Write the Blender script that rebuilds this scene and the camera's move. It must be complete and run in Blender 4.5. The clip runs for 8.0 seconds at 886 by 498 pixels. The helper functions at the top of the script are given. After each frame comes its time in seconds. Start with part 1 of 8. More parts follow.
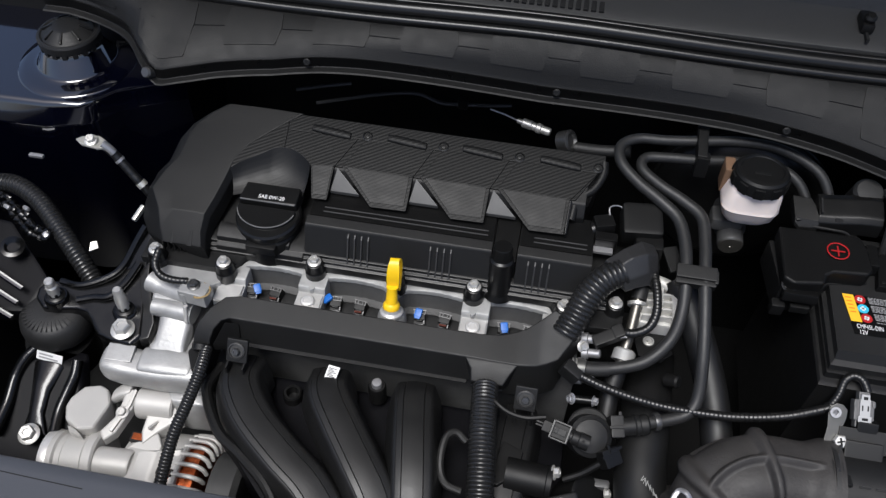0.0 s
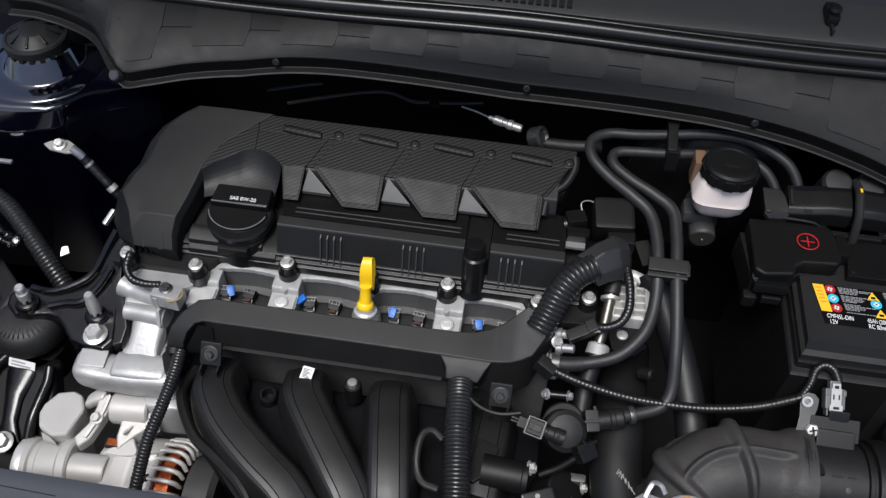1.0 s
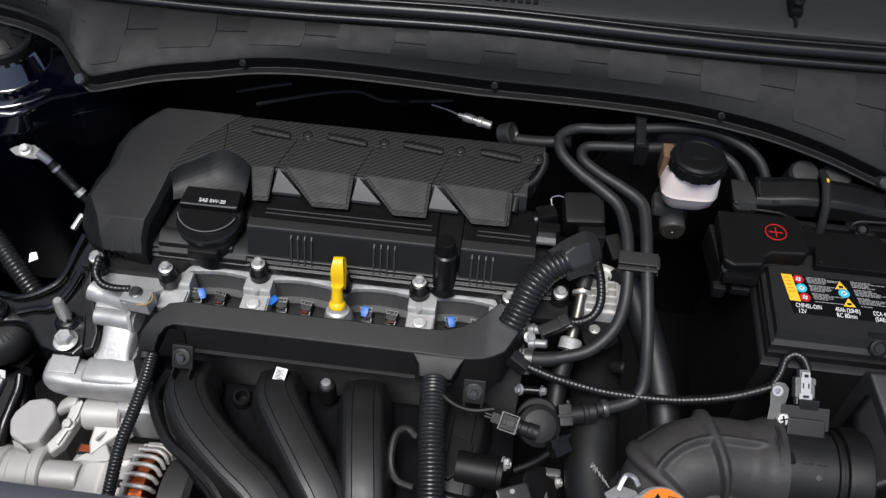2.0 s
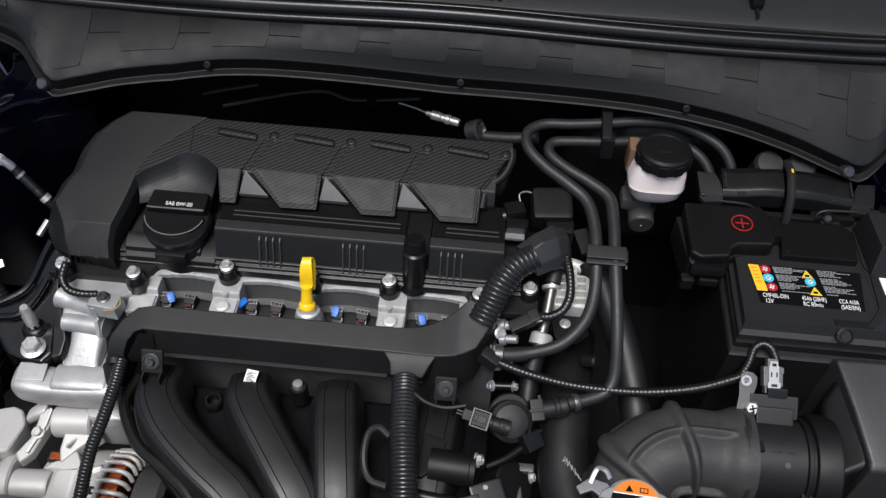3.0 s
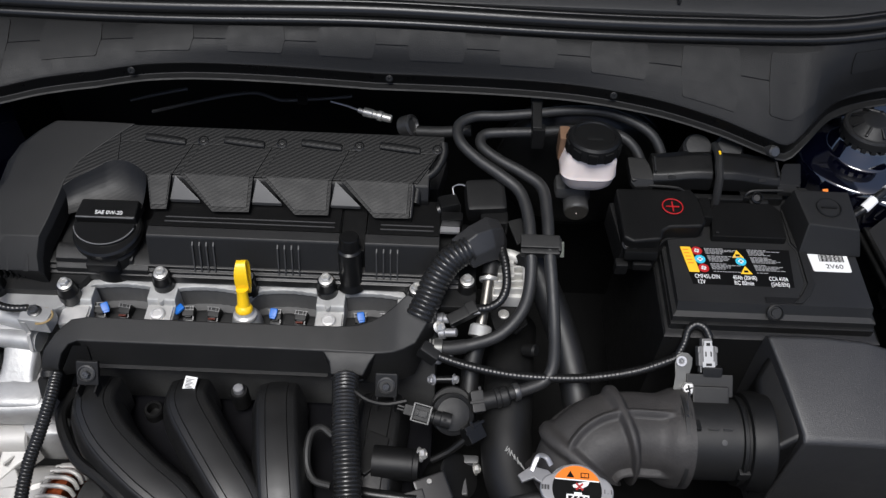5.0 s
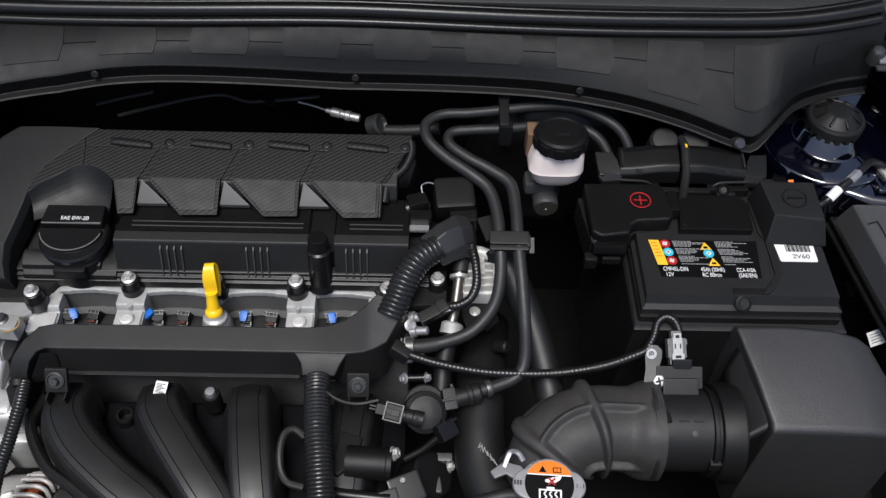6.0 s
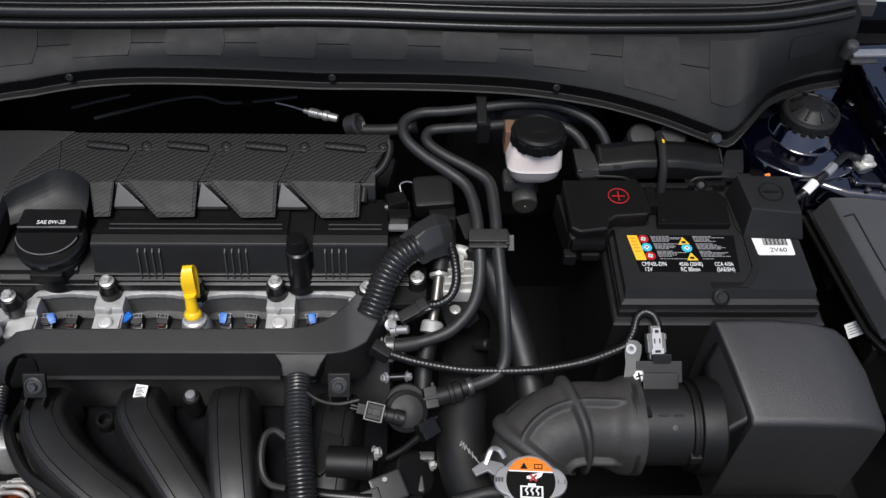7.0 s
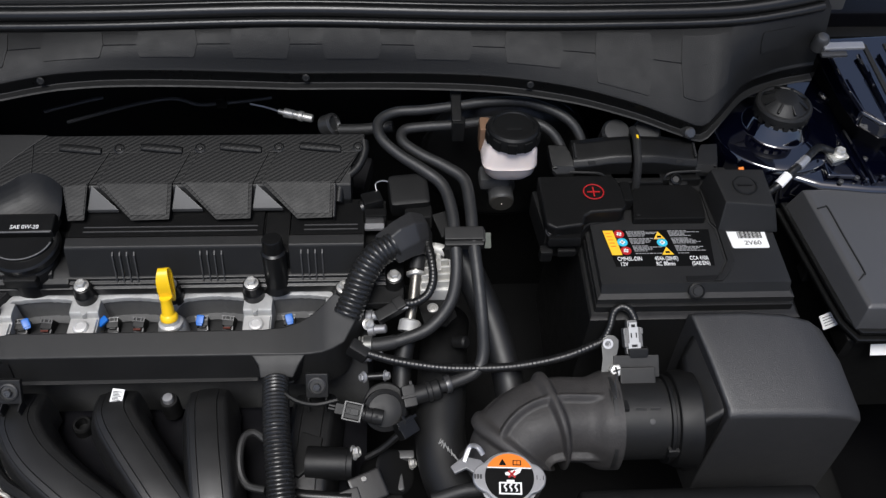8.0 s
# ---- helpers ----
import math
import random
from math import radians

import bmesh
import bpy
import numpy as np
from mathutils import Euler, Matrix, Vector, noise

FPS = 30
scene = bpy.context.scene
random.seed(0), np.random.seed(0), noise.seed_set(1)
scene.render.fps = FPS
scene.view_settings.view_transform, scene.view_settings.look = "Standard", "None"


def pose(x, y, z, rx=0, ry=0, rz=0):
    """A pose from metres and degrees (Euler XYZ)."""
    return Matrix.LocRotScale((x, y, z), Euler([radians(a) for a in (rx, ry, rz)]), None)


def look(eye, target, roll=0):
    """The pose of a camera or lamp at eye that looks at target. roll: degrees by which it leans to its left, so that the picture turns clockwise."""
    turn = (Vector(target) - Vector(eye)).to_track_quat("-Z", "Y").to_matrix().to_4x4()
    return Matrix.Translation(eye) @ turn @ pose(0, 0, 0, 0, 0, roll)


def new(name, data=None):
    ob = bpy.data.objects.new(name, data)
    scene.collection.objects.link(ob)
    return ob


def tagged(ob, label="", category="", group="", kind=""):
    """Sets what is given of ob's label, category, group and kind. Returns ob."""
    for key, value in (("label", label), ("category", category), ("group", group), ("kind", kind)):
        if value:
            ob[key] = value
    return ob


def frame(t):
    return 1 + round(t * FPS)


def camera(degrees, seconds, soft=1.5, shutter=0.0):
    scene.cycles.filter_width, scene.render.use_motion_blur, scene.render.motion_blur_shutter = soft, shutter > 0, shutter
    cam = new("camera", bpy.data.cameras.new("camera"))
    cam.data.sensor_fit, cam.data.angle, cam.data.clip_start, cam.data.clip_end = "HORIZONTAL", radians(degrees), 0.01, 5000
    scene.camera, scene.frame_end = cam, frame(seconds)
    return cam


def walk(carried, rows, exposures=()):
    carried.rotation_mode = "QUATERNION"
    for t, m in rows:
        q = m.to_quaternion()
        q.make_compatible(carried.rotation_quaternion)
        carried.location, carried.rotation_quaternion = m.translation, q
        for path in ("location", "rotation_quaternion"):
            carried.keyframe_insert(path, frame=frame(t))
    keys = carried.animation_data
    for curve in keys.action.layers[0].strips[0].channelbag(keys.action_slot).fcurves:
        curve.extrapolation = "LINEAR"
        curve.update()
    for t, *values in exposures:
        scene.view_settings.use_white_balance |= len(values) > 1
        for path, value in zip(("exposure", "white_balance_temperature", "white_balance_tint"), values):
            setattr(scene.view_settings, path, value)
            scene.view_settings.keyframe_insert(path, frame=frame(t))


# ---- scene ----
cam = camera(54.0, 8.0, soft=1.4)
PATH = [
    (0, (0.1415, -0.5376, 1.5559), (0.0390, 0.1021, 0.7941), 1.58),
    (0.5, (0.1476, -0.5362, 1.5563), (0.0527, 0.1036, 0.7936), 1.59),
    (1, (0.1544, -0.5354, 1.5560), (0.0691, 0.1055, 0.7931), 1.61),
    (1.5, (0.1609, -0.5354, 1.5555), (0.0849, 0.1068, 0.7927), 1.67),
    (3, (0.1833, -0.5354, 1.5531), (0.1356, 0.1103, 0.7910), 1.73),
    (3.5, (0.1912, -0.5358, 1.5527), (0.1532, 0.1107, 0.7907), 1.73),
    (4, (0.1997, -0.5353, 1.5520), (0.1723, 0.1116, 0.7898), 1.74),
    (4.5, (0.2066, -0.5356, 1.5521), (0.1892, 0.1113, 0.7896), 1.79),
    (6, (0.2287, -0.5357, 1.5521), (0.2412, 0.1099, 0.7885), 1.88),
    (6.5, (0.2332, -0.5361, 1.5520), (0.2526, 0.1094, 0.7885), 1.94),
    (7, (0.2381, -0.5368, 1.5514), (0.2643, 0.1086, 0.7880), 1.94),
    (7.5, (0.2440, -0.5381, 1.5509), (0.2772, 0.1075, 0.7880), 1.98),
    (8, (0.2491, -0.5391, 1.5501), (0.2905, 0.1065, 0.7875), 2.01),
]
walk(cam, [(t, look(eye, target, roll)) for t, eye, target, roll in PATH],
     exposures=[(0, 0.36, 6200, 9), (8, 0.36, 6200, 9)])

# ---- light ----
world = bpy.data.worlds.new("sky")
scene.world = world
world.use_nodes = True
wn = world.node_tree
sky = wn.nodes.new("ShaderNodeTexSky")
sky.sky_type = "NISHITA"
sky.sun_disc = False
sky.sun_elevation = radians(75)
sky.sun_rotation = radians(195)
sky.dust_density = 3.0
sky.air_density = 0.5
sky.ozone_density = 0.5
wn.links.new(sky.outputs["Color"], wn.nodes["Background"].inputs["Color"])
wn.nodes["Background"].inputs["Strength"].default_value = 0.13
sun_data = bpy.data.lights.new("sun", "SUN")
sun_data.energy, sun_data.angle, sun_data.color = 2.6, radians(26), (1.0, 0.97, 0.93)
sun = new("sun", sun_data)
sun.matrix_world = look((-0.15, -0.95, 3.0), (0.1, 0.0, 0.8))


# ---- materials ----
def shader(name, base, rough=0.5, metal=0.0, grain=0.0, grain_scale=900.0, stain=0.15, stain_scale=14.0,
           rough_var=0.1, coat=0.0, spec=0.5, second=None):
    """A surface with variation at two scales: fine grain in the relief, broad wear in colour and gloss."""
    m = bpy.data.materials.new(name)
    m.use_nodes = True
    t = m.node_tree
    b = t.nodes["Principled BSDF"]
    b.inputs["Metallic"].default_value = metal
    b.inputs["Coat Weight"].default_value = coat
    b.inputs["Coat Roughness"].default_value = 0.04
    b.inputs["Specular IOR Level"].default_value = spec
    co = t.nodes.new("ShaderNodeTexCoord")
    n1 = t.nodes.new("ShaderNodeTexNoise")
    n1.inputs["Scale"].default_value = stain_scale
    n1.inputs["Detail"].default_value = 6
    t.links.new(co.outputs["Object"], n1.inputs["Vector"])
    mix = t.nodes.new("ShaderNodeMix")
    mix.data_type = "RGBA"
    dark = [c * (1 - stain) for c in base]
    light = second or [min(1, c * (1 + stain)) for c in base]
    mix.inputs["A"].default_value = (*dark, 1)
    mix.inputs["B"].default_value = (*light, 1)
    t.links.new(n1.outputs["Fac"], mix.inputs["Factor"])
    t.links.new(mix.outputs["Result"], b.inputs["Base Color"])
    mr = t.nodes.new("ShaderNodeMapRange")
    mr.inputs["To Min"].default_value = max(0.02, rough - rough_var)
    mr.inputs["To Max"].default_value = min(1, rough + rough_var)
    n2 = t.nodes.new("ShaderNodeTexNoise")
    n2.inputs["Scale"].default_value = stain_scale * 5
    n2.inputs["Detail"].default_value = 5
    t.links.new(co.outputs["Object"], n2.inputs["Vector"])
    t.links.new(n2.outputs["Fac"], mr.inputs["Value"])
    t.links.new(mr.outputs["Result"], b.inputs["Roughness"])
    if grain:
        n3 = t.nodes.new("ShaderNodeTexNoise")
        n3.inputs["Scale"].default_value = grain_scale
        n3.inputs["Detail"].default_value = 3
        t.links.new(co.outputs["Object"], n3.inputs["Vector"])
        bump = t.nodes.new("ShaderNodeBump")
        bump.inputs["Strength"].default_value = grain
        bump.inputs["Distance"].default_value = 0.0006
        t.links.new(n3.outputs["Fac"], bump.inputs["Height"])
        t.links.new(bump.outputs["Normal"], b.inputs["Normal"])
    return m


def carbon_shader(name, relief, rough, spec):
    """Moulded twill: fine slanting ribs crossed by a weaker second set."""
    m = shader(name, (0.006, 0.006, 0.006), rough, grain=0.0, spec=spec)
    t = m.node_tree
    b = t.nodes["Principled BSDF"]
    co = t.nodes.new("ShaderNodeTexCoord")
    heights = []
    for turn, scale in ((27.8, 86.0), (-62, 86.0)):
        mp = t.nodes.new("ShaderNodeMapping")
        mp.inputs["Rotation"].default_value = (0, 0, -radians(turn + 90))
        t.links.new(co.outputs["Object"], mp.inputs["Vector"])
        w = t.nodes.new("ShaderNodeTexWave")
        w.inputs["Scale"].default_value = scale
        w.inputs["Distortion"].default_value = 0.0
        t.links.new(mp.outputs["Vector"], w.inputs["Vector"])
        heights.append(w.outputs["Fac"])
    add = t.nodes.new("ShaderNodeMath")
    add.operation = "MULTIPLY_ADD"
    t.links.new(heights[1], add.inputs[0])
    add.inputs[1].default_value = 0.08
    t.links.new(heights[0], add.inputs[2])
    bump = t.nodes.new("ShaderNodeBump")
    bump.inputs["Strength"].default_value = relief
    bump.inputs["Distance"].default_value = 0.0008
    t.links.new(add.outputs["Value"], bump.inputs["Height"])
    t.links.new(bump.outputs["Normal"], b.inputs["Normal"])
    return m


PLASTIC = shader("black_plastic", (0.010, 0.010, 0.010), 0.48, grain=0.25, grain_scale=1500, stain=0.15, spec=0.33)
PLASTIC_DARK = shader("dark_plastic", (0.005, 0.005, 0.005), 0.5, grain=0.2, grain_scale=1300, stain=0.2, spec=0.3)
PLASTIC_GREY = shader("grey_black_plastic", (0.036, 0.036, 0.036), 0.5, grain=0.2, grain_scale=1600, stain=0.1)
PLASTIC_GLOSS = shader("smooth_black_plastic", (0.006, 0.006, 0.006), 0.32, grain=0.08, stain=0.2, spec=0.38)
CARBON = carbon_shader("carbon_look_plastic", 0.15, 0.48, 0.20)
CARBON_FINE = carbon_shader("smooth_carbon_look_plastic", 0.05, 0.48, 0.28)
RUBBER = shader("black_rubber", (0.011, 0.011, 0.011), 0.55, grain=0.25, grain_scale=700, stain=0.25)
RUBBER_GREY = shader("dusty_rubber", (0.032, 0.030, 0.029), 0.58, grain=0.5, grain_scale=420, stain=0.65, stain_scale=38, spec=0.4)
PAINT = shader("navy_paint", (0.0008, 0.001, 0.004), 0.08, coat=1.0, stain=0.1, rough_var=0.04, spec=1.0)
PAINT.node_tree.nodes["Principled BSDF"].inputs["Coat IOR"].default_value = 1.75
CAST = shader("cast_aluminium", (0.37, 0.37, 0.365), 0.45, metal=0.45, grain=0.5, grain_scale=260, stain=0.3, stain_scale=45)
CAST_LIGHT = shader("machined_aluminium", (0.52, 0.51, 0.49), 0.38, metal=0.4, grain=0.12, grain_scale=500, stain=0.12, stain_scale=25)
ZINC = shader("zinc_steel", (0.62, 0.61, 0.58), 0.42, metal=0.7, grain=0.15, stain=0.15, stain_scale=60)
STEEL_DARK = shader("dark_steel", (0.12, 0.12, 0.12), 0.38, metal=0.8, stain=0.2, stain_scale=40)
YELLOW = shader("yellow_plastic", (0.90, 0.56, 0.01), 0.38, stain=0.06, grain=0.05)
BLUE = shader("blue_plastic", (0.01, 0.12, 0.46), 0.4, stain=0.1)
RED = shader("red_ink", (0.38, 0.010, 0.012), 0.5, stain=0.1)
WHITE = shader("white_ink", (0.8, 0.8, 0.79), 0.5, stain=0.03)
PAPER = shader("white_label", (0.75, 0.75, 0.74), 0.45, stain=0.05)
LABEL_BLACK = shader("black_label", (0.004, 0.004, 0.004), 0.4, stain=0.1, spec=0.15)
LABEL_YELLOW = shader("yellow_label", (0.85, 0.5, 0.03), 0.4, stain=0.05)
LABEL_ORANGE = shader("orange_label", (0.75, 0.19, 0.015), 0.4, stain=0.05)
LABEL_CYAN = shader("cyan_ink", (0.05, 0.45, 0.62), 0.4, stain=0.05)
COPPER = shader("copper_wire", (0.55, 0.13, 0.04), 0.3, metal=0.8, grain=0.9, grain_scale=260, stain=0.6, stain_scale=160)
NYLON = shader("white_nylon_tank", (0.74, 0.655, 0.615), 0.4, stain=0.05, stain_scale=20)
NYLON.node_tree.nodes["Principled BSDF"].inputs["Subsurface Weight"].default_value = 0.25
NYLON.node_tree.nodes["Principled BSDF"].inputs["Subsurface Radius"].default_value = (0.01, 0.008, 0.006)
TRIM = shader("grey_blue_trim", (0.06, 0.064, 0.075), 0.42, grain=0.15, grain_scale=1200, stain=0.06)
GREY_TIN = shader("grey_tin", (0.4, 0.4, 0.41), 0.4, metal=0.7, stain=0.15, stain_scale=60)
CONNECTOR = shader("grey_connector", (0.38, 0.38, 0.38), 0.5, stain=0.1)
DULL_BLACK = shader("dull_black_paint_and_shade", (0.003, 0.003, 0.004), 0.4, stain=0.2, spec=0.15)
MOUNT = shader("gloss_black_casting", (0.003, 0.003, 0.003), 0.2, grain=0.12, grain_scale=320, stain=0.2, rough_var=0.1)
# lid set to a lighter grey than the air box
FUSE_LID = shader("grey_lid_plastic", (0.055, 0.055, 0.057), 0.38, grain=0.2, grain_scale=1400, stain=0.1, spec=0.6)
AIRBOX = shader("air_box_plastic", (0.027, 0.027, 0.028), 0.40, grain=0.5, grain_scale=1000, stain=0.1, spec=0.5)
TERMINAL = shader("terminal_cover_plastic", (0.005, 0.005, 0.005), 0.42, grain=0.3, grain_scale=900, stain=0.25, stain_scale=30, spec=0.17)
BATTERY_LID = shader("battery_lid", (0.015, 0.015, 0.015), 0.38, grain=0.25, grain_scale=900, stain=0.25, stain_scale=30, spec=0.42)
BATTERY_CASE = shader("battery_case", (0.009, 0.009, 0.009), 0.32, grain=0.2, grain_scale=900, stain=0.2, spec=0.42)
DUCT = shader("duct_plastic", (0.005, 0.005, 0.005), 0.4, grain=0.2, grain_scale=900, stain=0.25, stain_scale=30, spec=0.28)
COVER = shader("engine_cover_plastic", (0.007, 0.007, 0.007), 0.5, grain=0.25, grain_scale=1500, stain=0.2, spec=0.25)
GLASS = shader("dark_window_glass", (0.004, 0.005, 0.006), 0.05, stain=0.05, rough_var=0.02)


# ---- shapes ----
def sheet(verts, faces):
    bm = bmesh.new()
    vs = [bm.verts.new(v) for v in verts]
    for f in faces:
        bm.faces.new([vs[i] for i in f])
    return bm


def merge(*bms):
    out = bms[0]
    for other in bms[1:]:
        table = {}
        for v in other.verts:
            table[v] = out.verts.new(v.co)
        for f in other.faces:
            out.faces.new([table[v] for v in f.verts])
        other.free()
    return out


def soften(bm, width, segments=2, angle=28):
    if width <= 0:
        return bm
    bmesh.ops.recalc_face_normals(bm, faces=bm.faces)
    edges = [e for e in bm.edges if len(e.link_faces) == 2 and e.calc_face_angle(0) > radians(angle)]
    bmesh.ops.bevel(bm, geom=edges, offset=width, segments=segments, affect="EDGES", profile=0.6, clamp_overlap=True)
    return bm


def box(c, s, bevel=0.0015, turn=None):
    """A block of the size s round c, with softened edges; turn: degrees about x, y, z."""
    bm = bmesh.new()
    bmesh.ops.create_cube(bm, size=1.0)
    bmesh.ops.scale(bm, vec=s, verts=bm.verts)
    soften(bm, bevel)
    m = pose(*c, *(turn or (0, 0, 0)))
    bm.transform(m)
    return bm


def slab(outline, depth, bevel=0.0015, m=None, segments=2):
    """A flat outline (x, y or x, y, z) given a depth downwards, moved by m."""
    top = [Vector((p[0], p[1], p[2] if len(p) > 2 else 0.0)) for p in outline]
    n = len(top)
    verts = top + [p - Vector((0, 0, depth)) for p in top]
    faces = [list(range(n)), list(range(2 * n - 1, n - 1, -1))]
    faces += [[i, i + n, (i + 1) % n + n, (i + 1) % n] for i in range(n)]
    bm = sheet(verts, faces)
    soften(bm, bevel, segments)
    if m is not None:
        bm.transform(m)
    return bm


def bar(profile, x0, x1, bevel=0.0015, segments=2):
    """A y, z profile drawn out along x."""
    n = len(profile)
    verts = [Vector((x0, y, z)) for y, z in profile] + [Vector((x1, y, z)) for y, z in profile]
    faces = [list(range(n)), list(range(2 * n - 1, n - 1, -1))]
    faces += [[i, i + n, (i + 1) % n + n, (i + 1) % n] for i in range(n)]
    return soften(sheet(verts, faces), bevel, segments)


def loft(rings, caps=True, closed=True):
    n = len(rings[0])
    verts = [Vector(p) for r in rings for p in r]
    faces = []
    for k in range(len(rings) - 1):
        for i in range(n if closed else n - 1):
            j = (i + 1) % n
            faces.append([k * n + i, k * n + j, (k + 1) * n + j, (k + 1) * n + i])
    if caps and closed:
        faces += [list(range(n - 1, -1, -1)), [(len(rings) - 1) * n + i for i in range(n)]]
    bm = sheet(verts, faces)
    bmesh.ops.recalc_face_normals(bm, faces=bm.faces)
    return bm


def smooth_line(points, steps):
    """Points on a Catmull-Rom curve through the given ones."""
    p = [Vector(q) for q in points]
    p = [2 * p[0] - p[1]] + p + [2 * p[-1] - p[-2]]
    out = []
    for i in range(1, len(p) - 2):
        a, b, c, d = p[i - 1:i + 3]
        for k in range(steps):
            t = k / steps
            out.append(0.5 * (2 * b + (c - a) * t + (2 * a - 5 * b + 4 * c - d) * t * t + (3 * b - a - 3 * c + d) * t ** 3))
    out.append(p[-2])
    return out


def even(line, gap):
    """The line again with points a gap apart."""
    out, left = [line[0]], gap
    for a, b in zip(line, line[1:]):
        seg = (b - a).length
        at = 0.0
        while seg - at >= left:
            at += left
            out.append(a.lerp(b, at / seg))
            left = gap
        left -= seg - at
    return out


def tube(points, radius, sides=14, steps=10, caps=True, flat=1.0, line=None):
    """A hose along the points; radius: a number or a function of the length gone and the whole length."""
    line = line or smooth_line(points, steps)
    total = sum((b - a).length for a, b in zip(line, line[1:]))
    gone, rings = 0.0, []
    up = Vector((0, 0, 1))
    prev = None
    for i, p in enumerate(line):
        along = (line[min(i + 1, len(line) - 1)] - line[max(i - 1, 0)]).normalized()
        side = along.cross(up)
        if side.length < 0.25:
            side = prev if prev is not None else along.cross(Vector((0, 1, 0)))
        side = (side - along * side.dot(along)).normalized()
        if prev is not None and side.dot(prev) < 0:
            side = -side
        prev = side
        above = side.cross(along).normalized()
        if i:
            gone += (p - line[i - 1]).length
        r = radius(gone, total) if callable(radius) else radius
        rings.append([p + side * (r * math.cos(a)) + above * (r * flat * math.sin(a))
                      for a in (2 * math.pi * k / sides for k in range(sides))])
    return loft(rings, caps)


def swell(stations, u, v, sides=24, power=2.8):
    """A rounded casting: stations (centre, half width along u, half height along v), ends rounded off."""
    u, v = Vector(u).normalized(), Vector(v).normalized()
    st = [(Vector(c), a, b) for c, a, b in stations]
    d0, d1 = (st[0][0] - st[1][0]).normalized(), (st[-1][0] - st[-2][0]).normalized()
    cap = lambda s, d, r: [(s[0] + d * r * k, s[1] - r * (1 - q), s[2] - r * (1 - q)) for k, q in ((0.0, 1.0), (0.6, 0.8), (0.9, 0.45), (1.0, 0.0))]
    r0, r1 = 0.45 * min(st[0][1:]), 0.45 * min(st[-1][1:])
    st = cap(st[0], d0, r0)[::-1] + st[1:-1] + cap(st[-1], d1, r1)
    rings = []
    for c, a, b in st:
        ring = []
        for k in range(sides):
            w = 2 * math.pi * k / sides
            x, y = math.cos(w), math.sin(w)
            ring.append(c + u * (a * math.copysign(abs(x) ** (2 / power), x)) + v * (b * math.copysign(abs(y) ** (2 / power), y)))
        rings.append(ring)
    return loft(rings)


def conduit(points, radius, pitch=0.0042, depth=0.12, sides=14):
    """A corrugated pipe."""
    line = even(smooth_line(points, 40), pitch / 6)
    return tube(None, lambda s, L: radius * (1 - depth * (0.5 + 0.5 * math.cos(2 * math.pi * s / pitch)) ** 2), sides, line=line)


def taped(points, radius, pitch=0.006, sides=12):
    """A loom wound with tape: overlapping turns."""
    line = even(smooth_line(points, 40), pitch / 5)
    return tube(None, lambda s, L: radius * (0.93 + 0.1 * ((s / pitch) % 1.0) + 0.035 * math.sin(s * 310) * math.sin(s * 127 + 1)), sides, line=line)


def lathe(profile, m=None, sides=32):
    """Radius, height pairs turned round z, then moved by m."""
    rings = [[Vector((r * math.cos(a), r * math.sin(a), z)) for a in (2 * math.pi * k / sides for k in range(sides))] for r, z in profile]
    bm = loft(rings, True)
    if m is not None:
        bm.transform(m)
    return bm


def aim(at, way, spin=0.0):
    """A pose at a place with z along the way."""
    q = Vector(way).to_track_quat("Z", "Y").to_matrix().to_4x4()
    return Matrix.Translation(at) @ q @ pose(0, 0, 0, 0, 0, spin)


def part(name, bm, material, parent=None, label="", sharp=32):
    bmesh.ops.recalc_face_normals(bm, faces=bm.faces)
    for f in bm.faces:
        f.smooth = True
    for e in bm.edges:
        e.smooth = not (len(e.link_faces) == 2 and e.calc_face_angle(0) > radians(sharp))
    me = bpy.data.meshes.new(name)
    bm.to_mesh(me)
    bm.free()
    me.materials.append(material)
    ob = new(name, me)
    if len(me.polygons) > 12:
        flat = ob.modifiers.new("weighted", "WEIGHTED_NORMAL")
        flat.keep_sharp = True
    if parent is not None:
        ob.parent = parent
        if parent.parent is None:
            ob.matrix_parent_inverse = parent.matrix_basis.inverted()
    if label:
        tagged(ob, label)
    return ob


def thing(name, at, label, category, group="", kind=""):
    ob = new(name)
    ob.empty_display_size = 0.02
    ob.matrix_basis = Matrix.Translation(at)
    return tagged(ob, label, category, group, kind)


def lettering(text, size, m, material, parent, width=None, name="lettering"):
    """Letters as thin solid shapes."""
    cu = bpy.data.curves.new(name, "FONT")
    cu.body, cu.size, cu.extrude, cu.align_x, cu.align_y = text, size, 0.00012, "CENTER", "CENTER"
    tmp = bpy.data.objects.new(name, cu)
    scene.collection.objects.link(tmp)
    dg = bpy.context.evaluated_depsgraph_get()
    me = bpy.data.meshes.new_from_object(tmp.evaluated_get(dg))
    bpy.data.objects.remove(tmp)
    bm = bmesh.new()
    bm.from_mesh(me)
    bpy.data.meshes.remove(me)
    if width:
        xs = [v.co.x for v in bm.verts]
        k = width / max(1e-6, max(xs) - min(xs))
        bmesh.ops.scale(bm, vec=(k, 1, 1), verts=bm.verts)
    bm.transform(m)
    return part(name, bm, material, parent)


